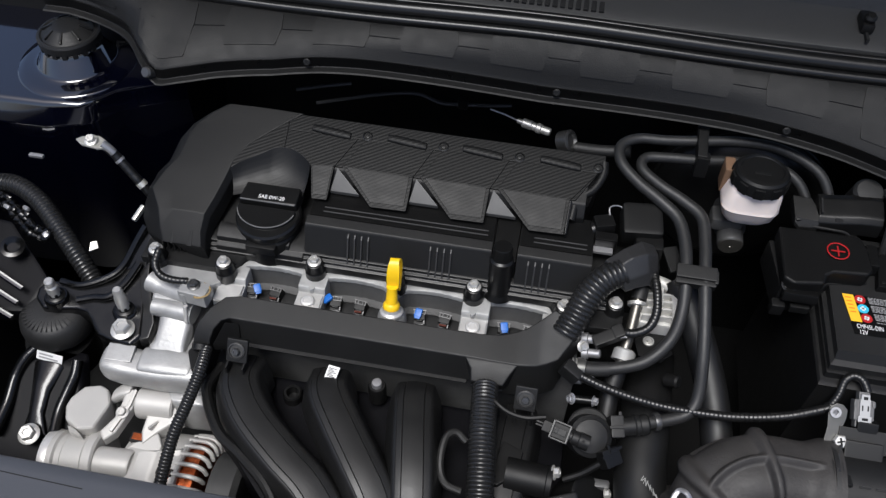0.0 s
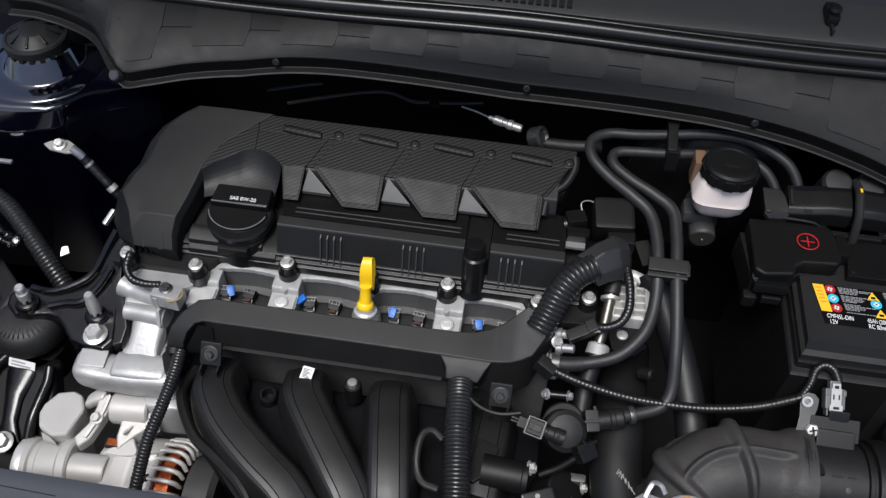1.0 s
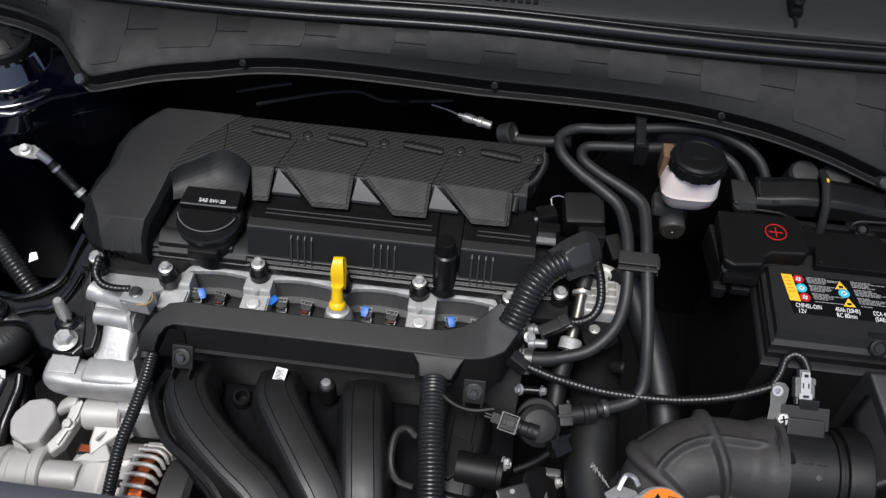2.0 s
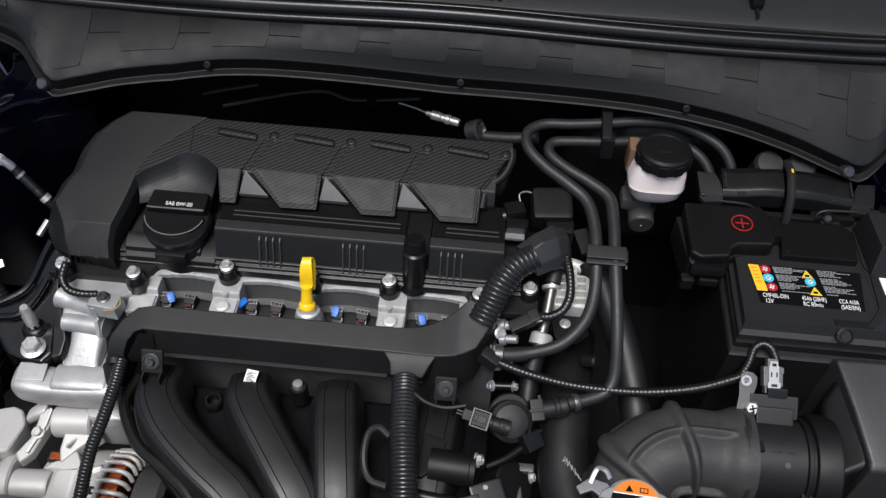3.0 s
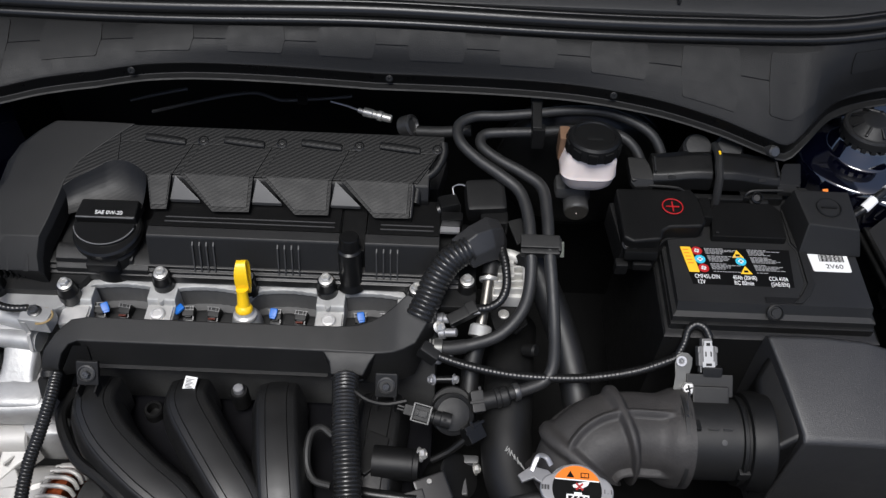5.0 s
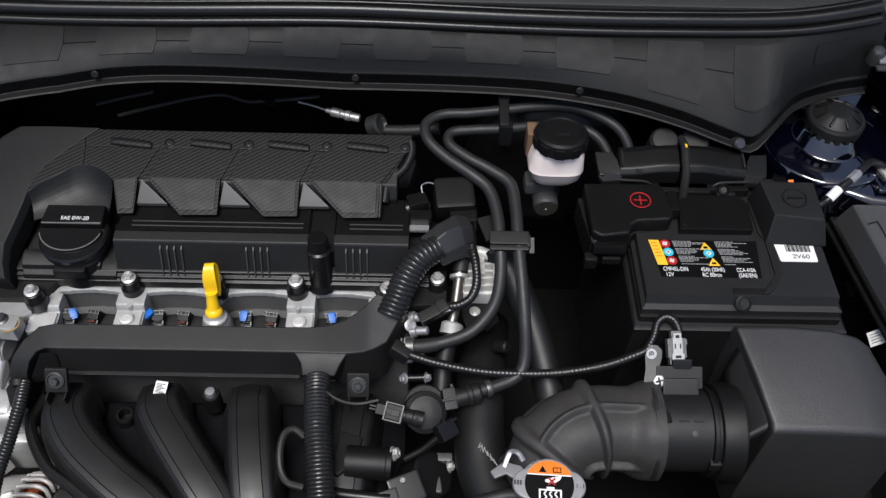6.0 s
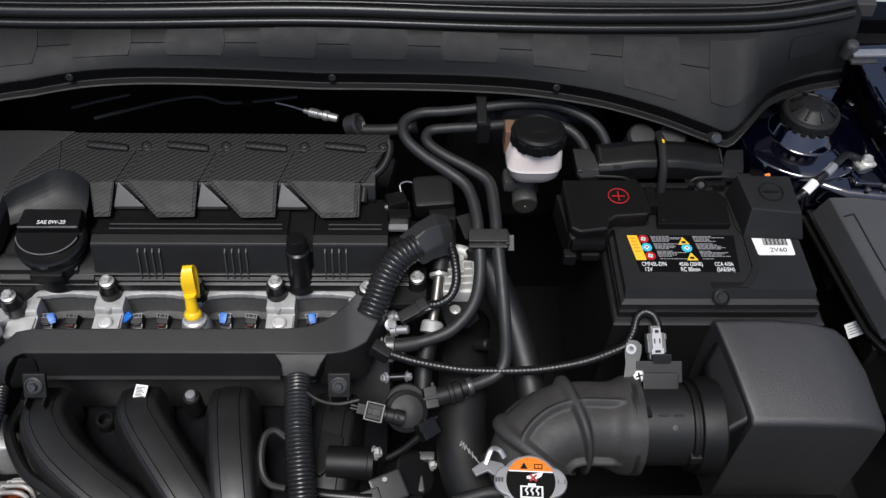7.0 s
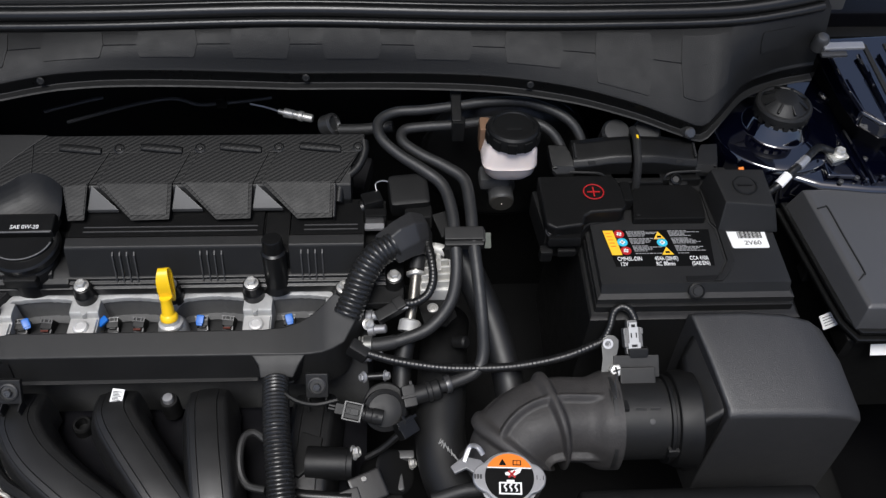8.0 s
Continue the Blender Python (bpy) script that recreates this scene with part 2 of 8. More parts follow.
def hex_bolt(at, way=(0, 0, 1), size=0.010, parent=None, name="bolt", washer=True, material=None, label=""):
    """A flanged hexagon screw head with a dished top; at: its seat."""
    m = aim(at, way, 12)
    r = size / 2 / math.cos(math.pi / 6)
    k = size / 0.010
    head = lathe([(r * 0.98, 0.0014 * k), (r, 0.003 * k), (r, 0.0058 * k), (r * 0.86, 0.0068 * k), (r * 0.5, 0.0068 * k), (r * 0.42, 0.0060 * k)], m, 6)
    if washer:
        head = merge(head, lathe([(size * 0.78, 0.0), (size * 0.8, 0.0008 * k), (size * 0.62, 0.0018 * k), (size * 0.4, 0.002 * k)], m, 24))
    return part(name, head, material or ZINC, parent, label)

# ---- the bay: floor, walls, towers, cowl ----
CONCRETE = shader("pale_concrete", (0.28, 0.28, 0.28), 0.7, grain=0.2, grain_scale=60, stain=0.15, stain_scale=2.0)
MID = 0.125            # the car's middle line
tagged(part("ground", box((0, 0, -0.05), (240, 240, 0.1), 0.0), CONCRETE), "pale concrete floor under the car", "ground", kind="structure")
floor = tagged(part("floor", box((MID, 0.02, 0.43), (1.5, 0.8, 0.02), 0.0), PLASTIC_DARK), "black undertray deep below the engine", "floor", kind="structure")
tagged(part("wall_rear", box((MID, 0.335, 0.67), (1.5, 0.02, 0.50), 0.0), PLASTIC_DARK), "black insulated firewall behind the engine", "wall", kind="structure")
# unseen front wall, raised to keep low front light out of the bay
tagged(part("wall_front", box((MID, -0.43, 0.645), (1.6, 0.02, 0.45), 0.0), PLASTIC_DARK), "black radiator support at the nose, unseen, blocking low front light", "wall", kind="structure")
for s, nm in ((-1, "wall_left"), (1, "wall_right")):
    tagged(part(nm, box((MID + s * 0.72, 0.02, 0.66), (0.02, 0.8, 0.44), 0.004), PAINT), "dark navy painted inner wing", "wall", kind="structure")

    tagged(part(nm.replace("wall", "wall_scuttle"), box((MID + s * 0.775, 0.365, 0.68), (0.31, 0.04, 0.52), 0.004), DULL_BLACK), "black scuttle panel beside the windscreen", "wall", kind="structure")


def build_bonnet():
    """The raised bonnet that shades the rear of the bay, hinged behind the cowl."""
    b = thing("bonnet", (MID, 0.40, 1.04), "raised dark navy car bonnet with black lining", "bonnet")
    lean = radians(63)
    along, out = Vector((0, -math.cos(lean), math.sin(lean))), Vector((0, math.sin(lean), math.cos(lean)))
    for name, inset, off, surface in (("skin", 0.0, 0.012, PAINT), ("lining", 0.05, 0.0, PLASTIC_DARK)):
        ring = []
        for u, half in ((0.02 + inset, 0.66), (0.50, 0.68), (0.90, 0.62), (1.04 - inset, 0.50)):
            ring.append((u, half - inset))
        pts = [Vector((MID - w, 0.40, 1.04)) + along * u + out * off for u, w in ring] + [Vector((MID + w, 0.40, 1.04)) + along * u + out * off for u, w in ring[::-1]]
        n = len(pts)
        part(name, soften(sheet(pts + [p + out * 0.010 for p in pts], [list(range(n)), list(range(2 * n - 1, n - 1, -1))] + [[i, i + n, (i + 1) % n + n, (i + 1) % n] for i in range(n)]), 0.003), surface, b)


build_bonnet()


def curve_at(rows, x):
    """A smooth curve through rows of x, value..."""
    n = len(rows)
    i = max(0, min(n - 2, sum(1 for r in rows[1:-1] if x > r[0])))
    a, b = rows[i], rows[i + 1]
    h = b[0] - a[0]
    k = min(1.0, max(0.0, (x - a[0]) / h))
    out = []
    for j in range(1, len(a)):
        slope = lambda q: (rows[min(n - 1, q + 1)][j] - rows[max(0, q - 1)][j]) / (rows[min(n - 1, q + 1)][0] - rows[max(0, q - 1)][0])
        m0, m1 = (slope(i) if i else 0.0) * h, slope(i + 1) * h
        out.append(a[j] * (1 + 2 * k) * (1 - k) ** 2 + m0 * k * (1 - k) ** 2 + b[j] * k * k * (3 - 2 * k) + m1 * k * k * (k - 1))
    return out


# offset from the middle: lip y, lip z, foot of the seal y, foot of the seal z
LIP = [(0.0, 0.226, 0.942, 0.256, 0.988), (0.20, 0.220, 0.943, 0.255, 0.984), (0.30, 0.206, 0.939, 0.255, 0.983),
       (0.375, 0.191, 0.927, 0.255, 0.984), (0.43, 0.176, 0.914, 0.255, 0.985), (0.455, 0.174, 0.908, 0.255, 0.986), (0.475, 0.188, 0.921, 0.255, 0.987),
       (0.51, 0.226, 0.924, 0.256, 0.990), (0.555, 0.246, 0.926, 0.260, 0.996), (0.595, 0.252, 0.930, 0.266, 1.002)]


def lip_at(x):
    y0, z0, y1, z1 = curve_at(LIP, abs(x - MID) * (1.06 if x < MID else 1.0))
    if x < MID:
        z0 += 0.012 * min(1.0, (MID - x) / 0.25) + 0.018 * min(1.0, max(0.0, (MID - x - 0.30) / 0.12))
        z1 = max(z1, z0 + 0.03)
    return y0, z0, y1, z1


def cowl_ring(x):
    y0, z0, y1, z1 = lip_at(x)
    pts = [(y0 + 0.010, z0 - 0.015), (y0 - 0.006, z0 - 0.0138), (y0 - 0.0075, z0 - 0.012), (y0 - 0.006, z0 - 0.0108), (y0 + 0.001, z0 - 0.0100), (y0 + 0.002, z0 - 0.009), (y0 + 0.002, z0 + 0.003), (y0 + 0.004, z0 + 0.006)]
    for k in (0.2, 0.4, 0.6, 0.8, 1.0):
        b = 0.005 * math.sin(math.pi * k)
        pts.append((y0 + 0.005 + (y1 - y0 - 0.005) * k - b, z0 + 0.0065 + (z1 - z0 - 0.0065) * k + b * 0.4))
    pts += [(y1 + 0.03, z1 + 0.004), (y1 + 0.03, z1 - 0.01), (y0 + 0.03, z0 - 0.014)]
    return [Vector((x, y, z)) for y, z in pts]


def cowl_face(x, k, proud=0.0):
    """A place on the sloping face, k from the lip to the seal."""
    y0, z0, y1, z1 = lip_at(x)
    b = 0.005 * math.sin(math.pi * k)
    n = Vector((0, -(z1 - z0), y1 - y0)).normalized()
    return Vector((x, y0 + 0.005 + (y1 - y0 - 0.005) * k - b, z0 + 0.0065 + (z1 - z0 - 0.0065) * k + b * 0.4)) + n * proud


def build_cowl():
    cowl = thing("cowl_panel", (MID, 0.25, 0.93), "long black textured plastic cowl panel below the windscreen", "cowl panel")
    xs = [MID - 0.595 + 1.19 * i / 150 for i in range(151)]
    part("panel", loft([cowl_ring(x) for x in xs]), COWL, cowl, sharp=30)

    # near-black strip laid over the riser to paint the shade under the fold
    band = []
    for x in xs:
        y0, z0, *_ = lip_at(x)
        band.append([Vector((x, y0 + a, z0 + b)) for a, b in ((0.0035, 0.0035), (0.0012, 0.0030), (0.0010, 0.0020), (0.0010, -0.0080), (0.0016, -0.0090), (0.0035, -0.0090))])
    part("fold_shade_strip", loft(band), STRIP, cowl, "near-black strip for the shade below the fold", sharp=40)

    def plate(x, w, low, high):
        """A six-sided plate moulded a little proud of the face."""
        rows = []
        for k, a, b in ((low, -0.84, 0.80), (low + 0.03, -0.88, 0.84), (0.62, -0.96, 0.96), (high - 0.03, -0.90, 0.90), (high, -0.86, 0.86)):
            rows.append([(x + w * (a + (b - a) * j / 6), k) for j in range(7)])
        tops = [[cowl_face(u, k, 0.0012) for u, k in r] for r in rows]
        deep = [[cowl_face(u, k, -0.002) for u, k in r] for r in rows]
        rim = lambda g: g[0] + [r[-1] for r in g[1:-1]] + g[-1][::-1] + [r[0] for r in g[-2:0:-1]]
        bm = loft(tops, False, False)
        side = loft([rim(tops), rim(deep)], False, True)
        bm = merge(bm, side)
        bmesh.ops.remove_doubles(bm, verts=bm.verts, dist=1e-6)
        part("plate", bm, COWL, cowl, sharp=25)

    for i in range(-3, 7):
        x = -0.1035 + 0.0988 * i
        plate(x, 0.0335, 0.10 if abs(x - MID) > 0.33 else 0.25, 0.93)
    plate(0.580, 0.0290, 0.22, 0.90)
    plate(0.664, 0.0200, 0.42, 0.80)
    part("seam", tube(None, 0.0004, 6, line=[cowl_face(MID - 0.46 + 0.92 * j / 60, 0.60, 0.0006) for j in range(61)]), STRIP, cowl)
    for dx in (-0.262, 0.016, 0.262):
        y0, z0, *_ = lip_at(MID + dx)
        part("clip", lathe([(0.0042, 0.0), (0.0042, 0.0010), (0.0030, 0.0018), (0.0012, 0.0018), (0.0010, 0.0012)], aim((MID + dx, y0 - 0.001, z0 - 0.001), (0, -0.9, 0.4)), 16), COWL, cowl)
    for s in (-1, 1):
        y0, z0, *_ = lip_at(MID + s * 0.437)
        part("lug", lathe([(0.0065, -0.012), (0.0065, 0.004), (0.005, 0.006), (0.002, 0.006)], aim((MID + s * 0.437, y0 - 0.004, z0 - 0.006), (0.3 * s, -1, 0.7)), 16), STEEL_DARK, cowl)

    seal = thing("hood_seal", (MID, 0.262, 0.99), "glossy black double rubber bonnet seal along the cowl", "seal")
    xs = [MID - 0.585 + 1.17 * i / 90 for i in range(91)]

    def along(dy, dz):
        out = []
        for x in xs:
            _, _, y1, z1 = curve_at(LIP, abs(x - MID))
            out.append(Vector((x, y1 + dy, z1 + dz)))
        return out
    part("tube", tube(None, 0.0085, 16, line=along(0.012, 0.011)), SEAL, seal)
    part("lip", tube(None, 0.0052, 12, line=along(0.001, 0.0035)), SEAL, seal)
    part("channel", tube(None, 0.0042, 12, line=along(0.024, 0.012)), SEAL, seal)

    deck = thing("windscreen_cowl_grille", (MID, 0.33, 1.0), "black plastic wiper cowl with rows of small vent slots", "cowl grille")
    z = 1.0
    part("deck", bar([(0.285, 0.985), (0.286, z), (0.30, z + 0.006), (0.345, z + 0.012), (0.352, z + 0.004), (0.43, z - 0.004), (0.43, 0.97)], MID - 0.62, MID + 0.62, 0.002), PLASTIC_GREY, deck)
    slot = slab([(-0.0028, -0.008), (0.0028, -0.008), (0.0028, 0.008), (-0.0028, 0.008)], 0.003, 0.001)
    me = None
    for row in range(2):
        for i in range(26):
            x = 0.176 - i * 0.0085
            y = 0.300 + row * 0.022
            if me is None:
                ob = part("vent_slot", slot, VOID, deck)
                me = ob.data
            else:
                ob = new("vent_slot", me)
                ob.parent = deck
                ob.matrix_parent_inverse = deck.matrix_basis.inverted()
            ob.matrix_basis = pose(x, y, z + 0.0068 + 0.0026 * row, 7)
    for x in (0.455,):
        part("nozzle", merge(box((x, 0.318, 1.014), (0.014, 0.03, 0.012), 0.004), lathe([(0.006, 0), (0.0065, 0.006), (0.004, 0.009)], aim((x, 0.312, 1.02), (0, -0.3, 1)), 16)), PLASTIC_DARK, deck)
    part("joint", box((0.455, 0.318, 1.0085), (0.003, 0.055, 0.005), 0.0005), VOID, deck)

    glass = part("window_1", box((MID, 0.60, 1.10), (1.4, 0.5, 0.006), 0.0, (32, 0, 0)), GLASS)
    tagged(glass, "dark tinted windscreen glass", "windscreen", kind="structure")
    wiper = thing("wiper_pivot", (0.255, 0.35, 1.01), "silver wiper spindle nut on the cowl", "wiper")
    part("spindle", lathe([(0.014, 0.0), (0.014, 0.006), (0.009, 0.011), (0.009, 0.016), (0.004, 0.018)], aim((0.255, 0.36, 1.012), (0, -0.3, 1))), ZINC, wiper)
    part("arm", box((0.20, 0.372, 1.022), (0.12, 0.016, 0.010), 0.004, (0, 0, 6)), PLASTIC_DARK, wiper)


COWL = shader("cowl_plastic", (0.006, 0.006, 0.006), 0.55, grain=0.4, grain_scale=900, stain=0.2, spec=0.32)
STRIP = shader("fold_shade_and_seam", (0.003, 0.003, 0.003), 0.3, stain=0.2, spec=0.25)
SEAL = shader("seal_rubber", (0.006, 0.006, 0.006), 0.3, stain=0.2, rough_var=0.05)
VOID = shader("slot_black", (0.004, 0.004, 0.004), 0.8, stain=0.1)
build_cowl()


def build_tower(side, cx, cy, foot, crown, rim, r):
    """foot and crown: heights of the collar's two edges; rim: height of the cap's lower edge, r its radius."""
    t = thing("strut_tower", (cx, cy, 0.60), "glossy dark navy painted suspension strut tower", "strut tower", "strut towers")
    w = r - 0.002 + 0.58 * (crown - foot)
    prof = [(0.076, 0.60), (0.0755, foot - 0.022), (0.0735, foot - 0.0145), (0.0715, foot - 0.0075), (0.069, foot - 0.0050), (0.061, foot - 0.0040), (0.053, foot - 0.0032), (w + 0.0030, foot - 0.0024), (w + 0.0008, foot - 0.0012), (w, foot + 0.0008), (r - 0.0015, crown - 0.001), (r - 0.004, crown + 0.0015), (r - 0.005, rim), (0.016, rim + 0.002)]
    part("tower", lathe(prof, pose(cx, cy, 0), 72), PAINT, t, sharp=50)
    if side > 0:
        top = foot - 0.0085
        shelf = [(cx - 0.005, cy - 0.070), (cx + 0.030, cy - 0.087), (cx + 0.085, cy - 0.095), (cx + 0.20, cy - 0.100), (cx + 0.20, cy + 0.09), (cx + 0.04, cy + 0.11)]
        part("shelf", slab([(x, y, top + 0.05 * (y - cy)) for x, y in shelf], 0.03, 0.007, None, 4), PAINT, t, sharp=60)
        for x0, x1 in ((0.068, 0.082), (0.082, 0.090)):
            part("swage", tube([(cx + x0, cy - 0.004, top + 0.0005), (cx + (x0 + x1) / 2, cy - 0.045, top - 0.001), (cx + x1, cy - 0.086, top - 0.004)], 0.0034, 10, 6), PAINT, t)
        part("lug_pad", slab([(cx + 0.038, cy - 0.078), (cx + 0.070, cy - 0.080), (cx + 0.062, cy - 0.040), (cx + 0.040, cy - 0.036)], 0.006, 0.0025, pose(0, 0, top + 0.003), 3), PAINT, t)
    else:
        # broad top with a rounded front edge and a steep wall below it
        edge = [(-0.64, 0.152), (-0.503, 0.156), (-0.446, 0.157), (-0.405, 0.160), (-0.388, 0.172), (-0.372, 0.190), (-0.350, 0.205), (-0.300, 0.228), (-0.300, 0.325), (-0.64, 0.325)]
        rings = [[(x, y - (out if x < -0.43 or out < 0 else out * 0.35) if y < 0.3 else y, foot - drop) for x, y in edge] for out, drop in ((-0.030, 0.0072), (-0.003, 0.0072), (0.0008, 0.0082), (0.0030, 0.0105), (0.0042, 0.0135), (0.0135, 0.0340), (0.0142, 0.0365), (0.0135, 0.0390), (0.012, 0.30))]
        part("shelf", loft(rings), PAINT, t, sharp=50)
        for i in range(3):
            part("swage", slab([(-0.004, -0.040), (0.004, -0.040), (0.005, 0.050), (-0.005, 0.050)], 0.006, 0.0022, pose(cx - 0.085 - 0.021 * i, cy + 0.004 - 0.012 * i, foot - 0.0075, 0, 0, -22)), PAINT, t)
    cap = part("cap", lathe([(r - 0.006, rim - 0.003), (r - 0.001, rim - 0.001), (r, rim + 0.002), (r, rim + 0.0085), (r - 0.0015, rim + 0.0108), (r - 0.004, rim + 0.0114), (r - 0.006, rim + 0.0100), (0.012, rim + 0.011)], pose(cx, cy, 0), 44), PLASTIC, t, "dusty black ribbed plastic cap")
    part("dome", lathe([(r - 0.0055, rim + 0.0098), (r * 0.66, rim + 0.0145), (r * 0.48, rim + 0.0185), (r * 0.40, rim + 0.0195), (0.004, rim + 0.0195)], pose(cx, cy, 0), 36), PLASTIC, cap)
    for i in range(8):
        a = radians(i * 45 + 10)
        part("rib", box((cx + 0.62 * r * math.cos(a), cy + 0.62 * r * math.sin(a), rim + 0.0158), (0.40 * r, 0.0032, 0.0034), 0.0012, (0, 24, math.degrees(a))), PLASTIC_GLOSS, cap)
    for i in range(18):
        a = radians(i * 20 + 4)
        part("notch", box((cx + (r - 0.003) * math.cos(a), cy + (r - 0.003) * math.sin(a), rim - 0.003), (0.005, 0.006, 0.006), 0.001, (0, 0, math.degrees(a))), PLASTIC, cap)


build_tower(-1, -0.439, 0.234, 0.8945, 0.913, 0.921, 0.0365)
build_tower(1, 0.677, 0.205, 0.8860, 0.899, 0.907, 0.0315)

# front trim over the radiator
def build_nose():
    trim = thing("radiator_trim", (-0.2, -0.26, 0.75), "smooth blue-grey plastic radiator trim at the nose", "trim panel")
    part("panel", bar([(-0.222, 0.772), (-0.226, 0.781), (-0.24, 0.786), (-0.40, 0.79), (-0.40, 0.74), (-0.24, 0.74)], -0.62, 0.28, 0.003), TRIM, trim)
    part("seam", tube([(-0.460, -0.212, 0.7712), (-0.440, -0.226, 0.7815), (-0.395, -0.239, 0.7860), (-0.33, -0.243, 0.7862), (-0.24, -0.246, 0.7863)], 0.0005, 6, 8), VOID, trim)
    sh = thing("radiator_shroud", (0.53, -0.22, 0.72), "rough black plastic shroud edge by the radiator", "shroud")
    part("edge", bar([(-0.176, 0.752), (-0.180, 0.762), (-0.195, 0.768), (-0.30, 0.766), (-0.30, 0.60), (-0.19, 0.60)], 0.412, 0.645, 0.006, 3), PLASTIC_DARK, sh)


build_nose()

# ---- engine ----
def build_engine_cover():
    c = thing("engine_cover", (0.0, 0.13, 0.86), "black plastic engine cover with carbon-look panels", "engine cover")

    def top(x, y, up=0.0):
        return Vector((x, y, 0.8985 + (y - 0.16) * 0.378 + up))

    def plate(pts, sink, name, surface, bevel=0.0010):
        """A flat piece with its upper corners given, drawn down along sink."""
        n = len(pts)
        faces = [list(range(n)), list(range(2 * n - 1, n - 1, -1))] + [[i, i + n, (i + 1) % n + n, (i + 1) % n] for i in range(n)]
        return part(name, soften(sheet([Vector(p) for p in pts] + [Vector(p) + sink for p in pts], faces), bevel, 2, 18), surface, c, sharp=40)

    rear = 0.1750
    # body under the panels
    part("body", bar([(0.112, 0.866), (0.121, 0.8800), (rear - 0.003, 0.9010), (rear, 0.894), (rear, 0.85), (0.112, 0.85)], -0.112, 0.190, 0.002), PLASTIC_DARK, c)
    # arch of the hollow behind the filler cap, on the top plane
    arch = [(-0.2022, 0.1030), (-0.1926, 0.1114), (-0.1787, 0.1195), (-0.1676, 0.1262), (-0.1590, 0.1318), (-0.1480, 0.1342), (-0.1366, 0.1330), (-0.1261, 0.1282), (-0.1173, 0.1219), (-0.1140, 0.1185)]
    side = [(-0.2022, 0.1030), (-0.2007, 0.1143), (-0.1886, 0.1328), (-0.1678, 0.1511), (-0.1500, 0.1655)]
    apex = [-0.0843, 0.0040, 0.0890]                     # where the grooves reach the fold
    screw_x = [-0.0585, 0.0275, 0.1120, 0.1975]
    sink = Vector((0, 0.0015, -0.005))
    # sheet under the grooves, a little lower than the panels
    plate([top(x, y, -0.0016) for x, y in ((-0.112, 0.1225), (0.178, 0.1225), (0.2045, 0.1640), (0.2045, rear), (-0.136, rear), (-0.136, 0.150))], sink, "carbon_sheet", CARBON)
    for i in range(4):
        right = [(apex[i] - 0.0035, 0.1213), (screw_x[i] - 0.0100, 0.1560)] if i < 3 else [(0.1725, 0.1210), (0.1985, 0.1545)]
        if i:
            left = [(screw_x[i - 1] - 0.0010, 0.1560), (apex[i - 1] + 0.0045, 0.1220)]
            outline = left + right
        else:
            outline = [(-0.1490, 0.1560), *arch[5:], *right]
        plate([top(x, y) for x, y in outline], sink, "carbon_panel", CARBON)
        # front flap below the fold: a smooth field inside a narrow woven border
        a = (apex[i - 1] + 0.0045, 0.1222) if i else (-0.1140, 0.1190)
        b = right[0]
        low_l = Vector((apex[i - 1] + 0.0445, 0.0850, 0.8660)) if i else Vector((-0.1060, 0.0855, 0.8660))
        low_r = Vector(((apex[i] - 0.0045) if i < 3 else 0.1705, 0.0862, 0.8660))
        quad = [top(*a), top(*b), low_r, low_l]
        normal = (quad[1] - quad[0]).cross(quad[3] - quad[0]).normalized()
        normal = normal if normal.z > 0 else -normal
        plate([p - normal * 0.0003 for p in quad], Vector((0, 0.005, -0.004)), "panel_front", CARBON)
        inner = [quad[0].lerp(quad[1], 0.07), quad[0].lerp(quad[1], 0.95), quad[3].lerp(quad[2], 0.92), quad[3].lerp(quad[2], 0.10)]
        inner[2], inner[3] = inner[2].lerp(inner[1], 0.13), inner[3].lerp(inner[0], 0.13)
        plate([p + normal * 0.0005 for p in inner], -normal * 0.0025, "smooth_field", CARBON_FINE, 0.0006)
        if i < 3:
            x = apex[i]
            # smooth grey triangle, its colour lightened for the light its steeper plane catches
            part("grey_triangle", slab([(x + 0.0005, 0.1200, 0.8838), (x - 0.0040, 0.1005, 0.8660), (x + 0.0285, 0.1005, 0.8660)], 0.004, 0.0006), TRIANGLE, c, "grey satin triangle, lightened for the brighter light on it")
        # low ridge between the screws
        x1 = screw_x[i] - 0.0195
        x0 = x1 - 0.0465
        part("slot_bar", swell([(top(x0 + 0.004, 0.1612, 0.0002), 0.0042, 0.0026), (top(x0 + 0.012, 0.1606, 0.0004), 0.0048, 0.0030), (top(x1 - 0.008, 0.1580, 0.0004), 0.0048, 0.0030), (top(x1, 0.1572, 0.0002), 0.0042, 0.0026)], (0, 1, 0.378), (0, -0.378, 1), 16, 2.4), CARBON, c)
        m = aim(tuple(top(screw_x[i], 0.1605, -0.0012)), (0, -0.38, 1))
        part("screw", lathe([(0.0058, -0.001), (0.0058, 0.0012), (0.0046, 0.0018), (0.0040, 0.0006), (0.0028, 0.0006), (0.0024, 0.0020), (0.0010, 0.0022)], m, 20), SCREW, c)
    plate([top(x, y, -0.0002) for x, y in ((-0.1500, 0.1655), (-0.1490, 0.1560), (0.1990, 0.1545), (0.2045, 0.1610), (0.2045, rear), (-0.1365, rear))], sink, "rear_strip", CARBON)
    plate([top(x, y) for x, y in (side[4], (-0.1490, 0.1560), *arch[5:0:-1], *side[0:4])], sink, "carbon_panel", CARBON)
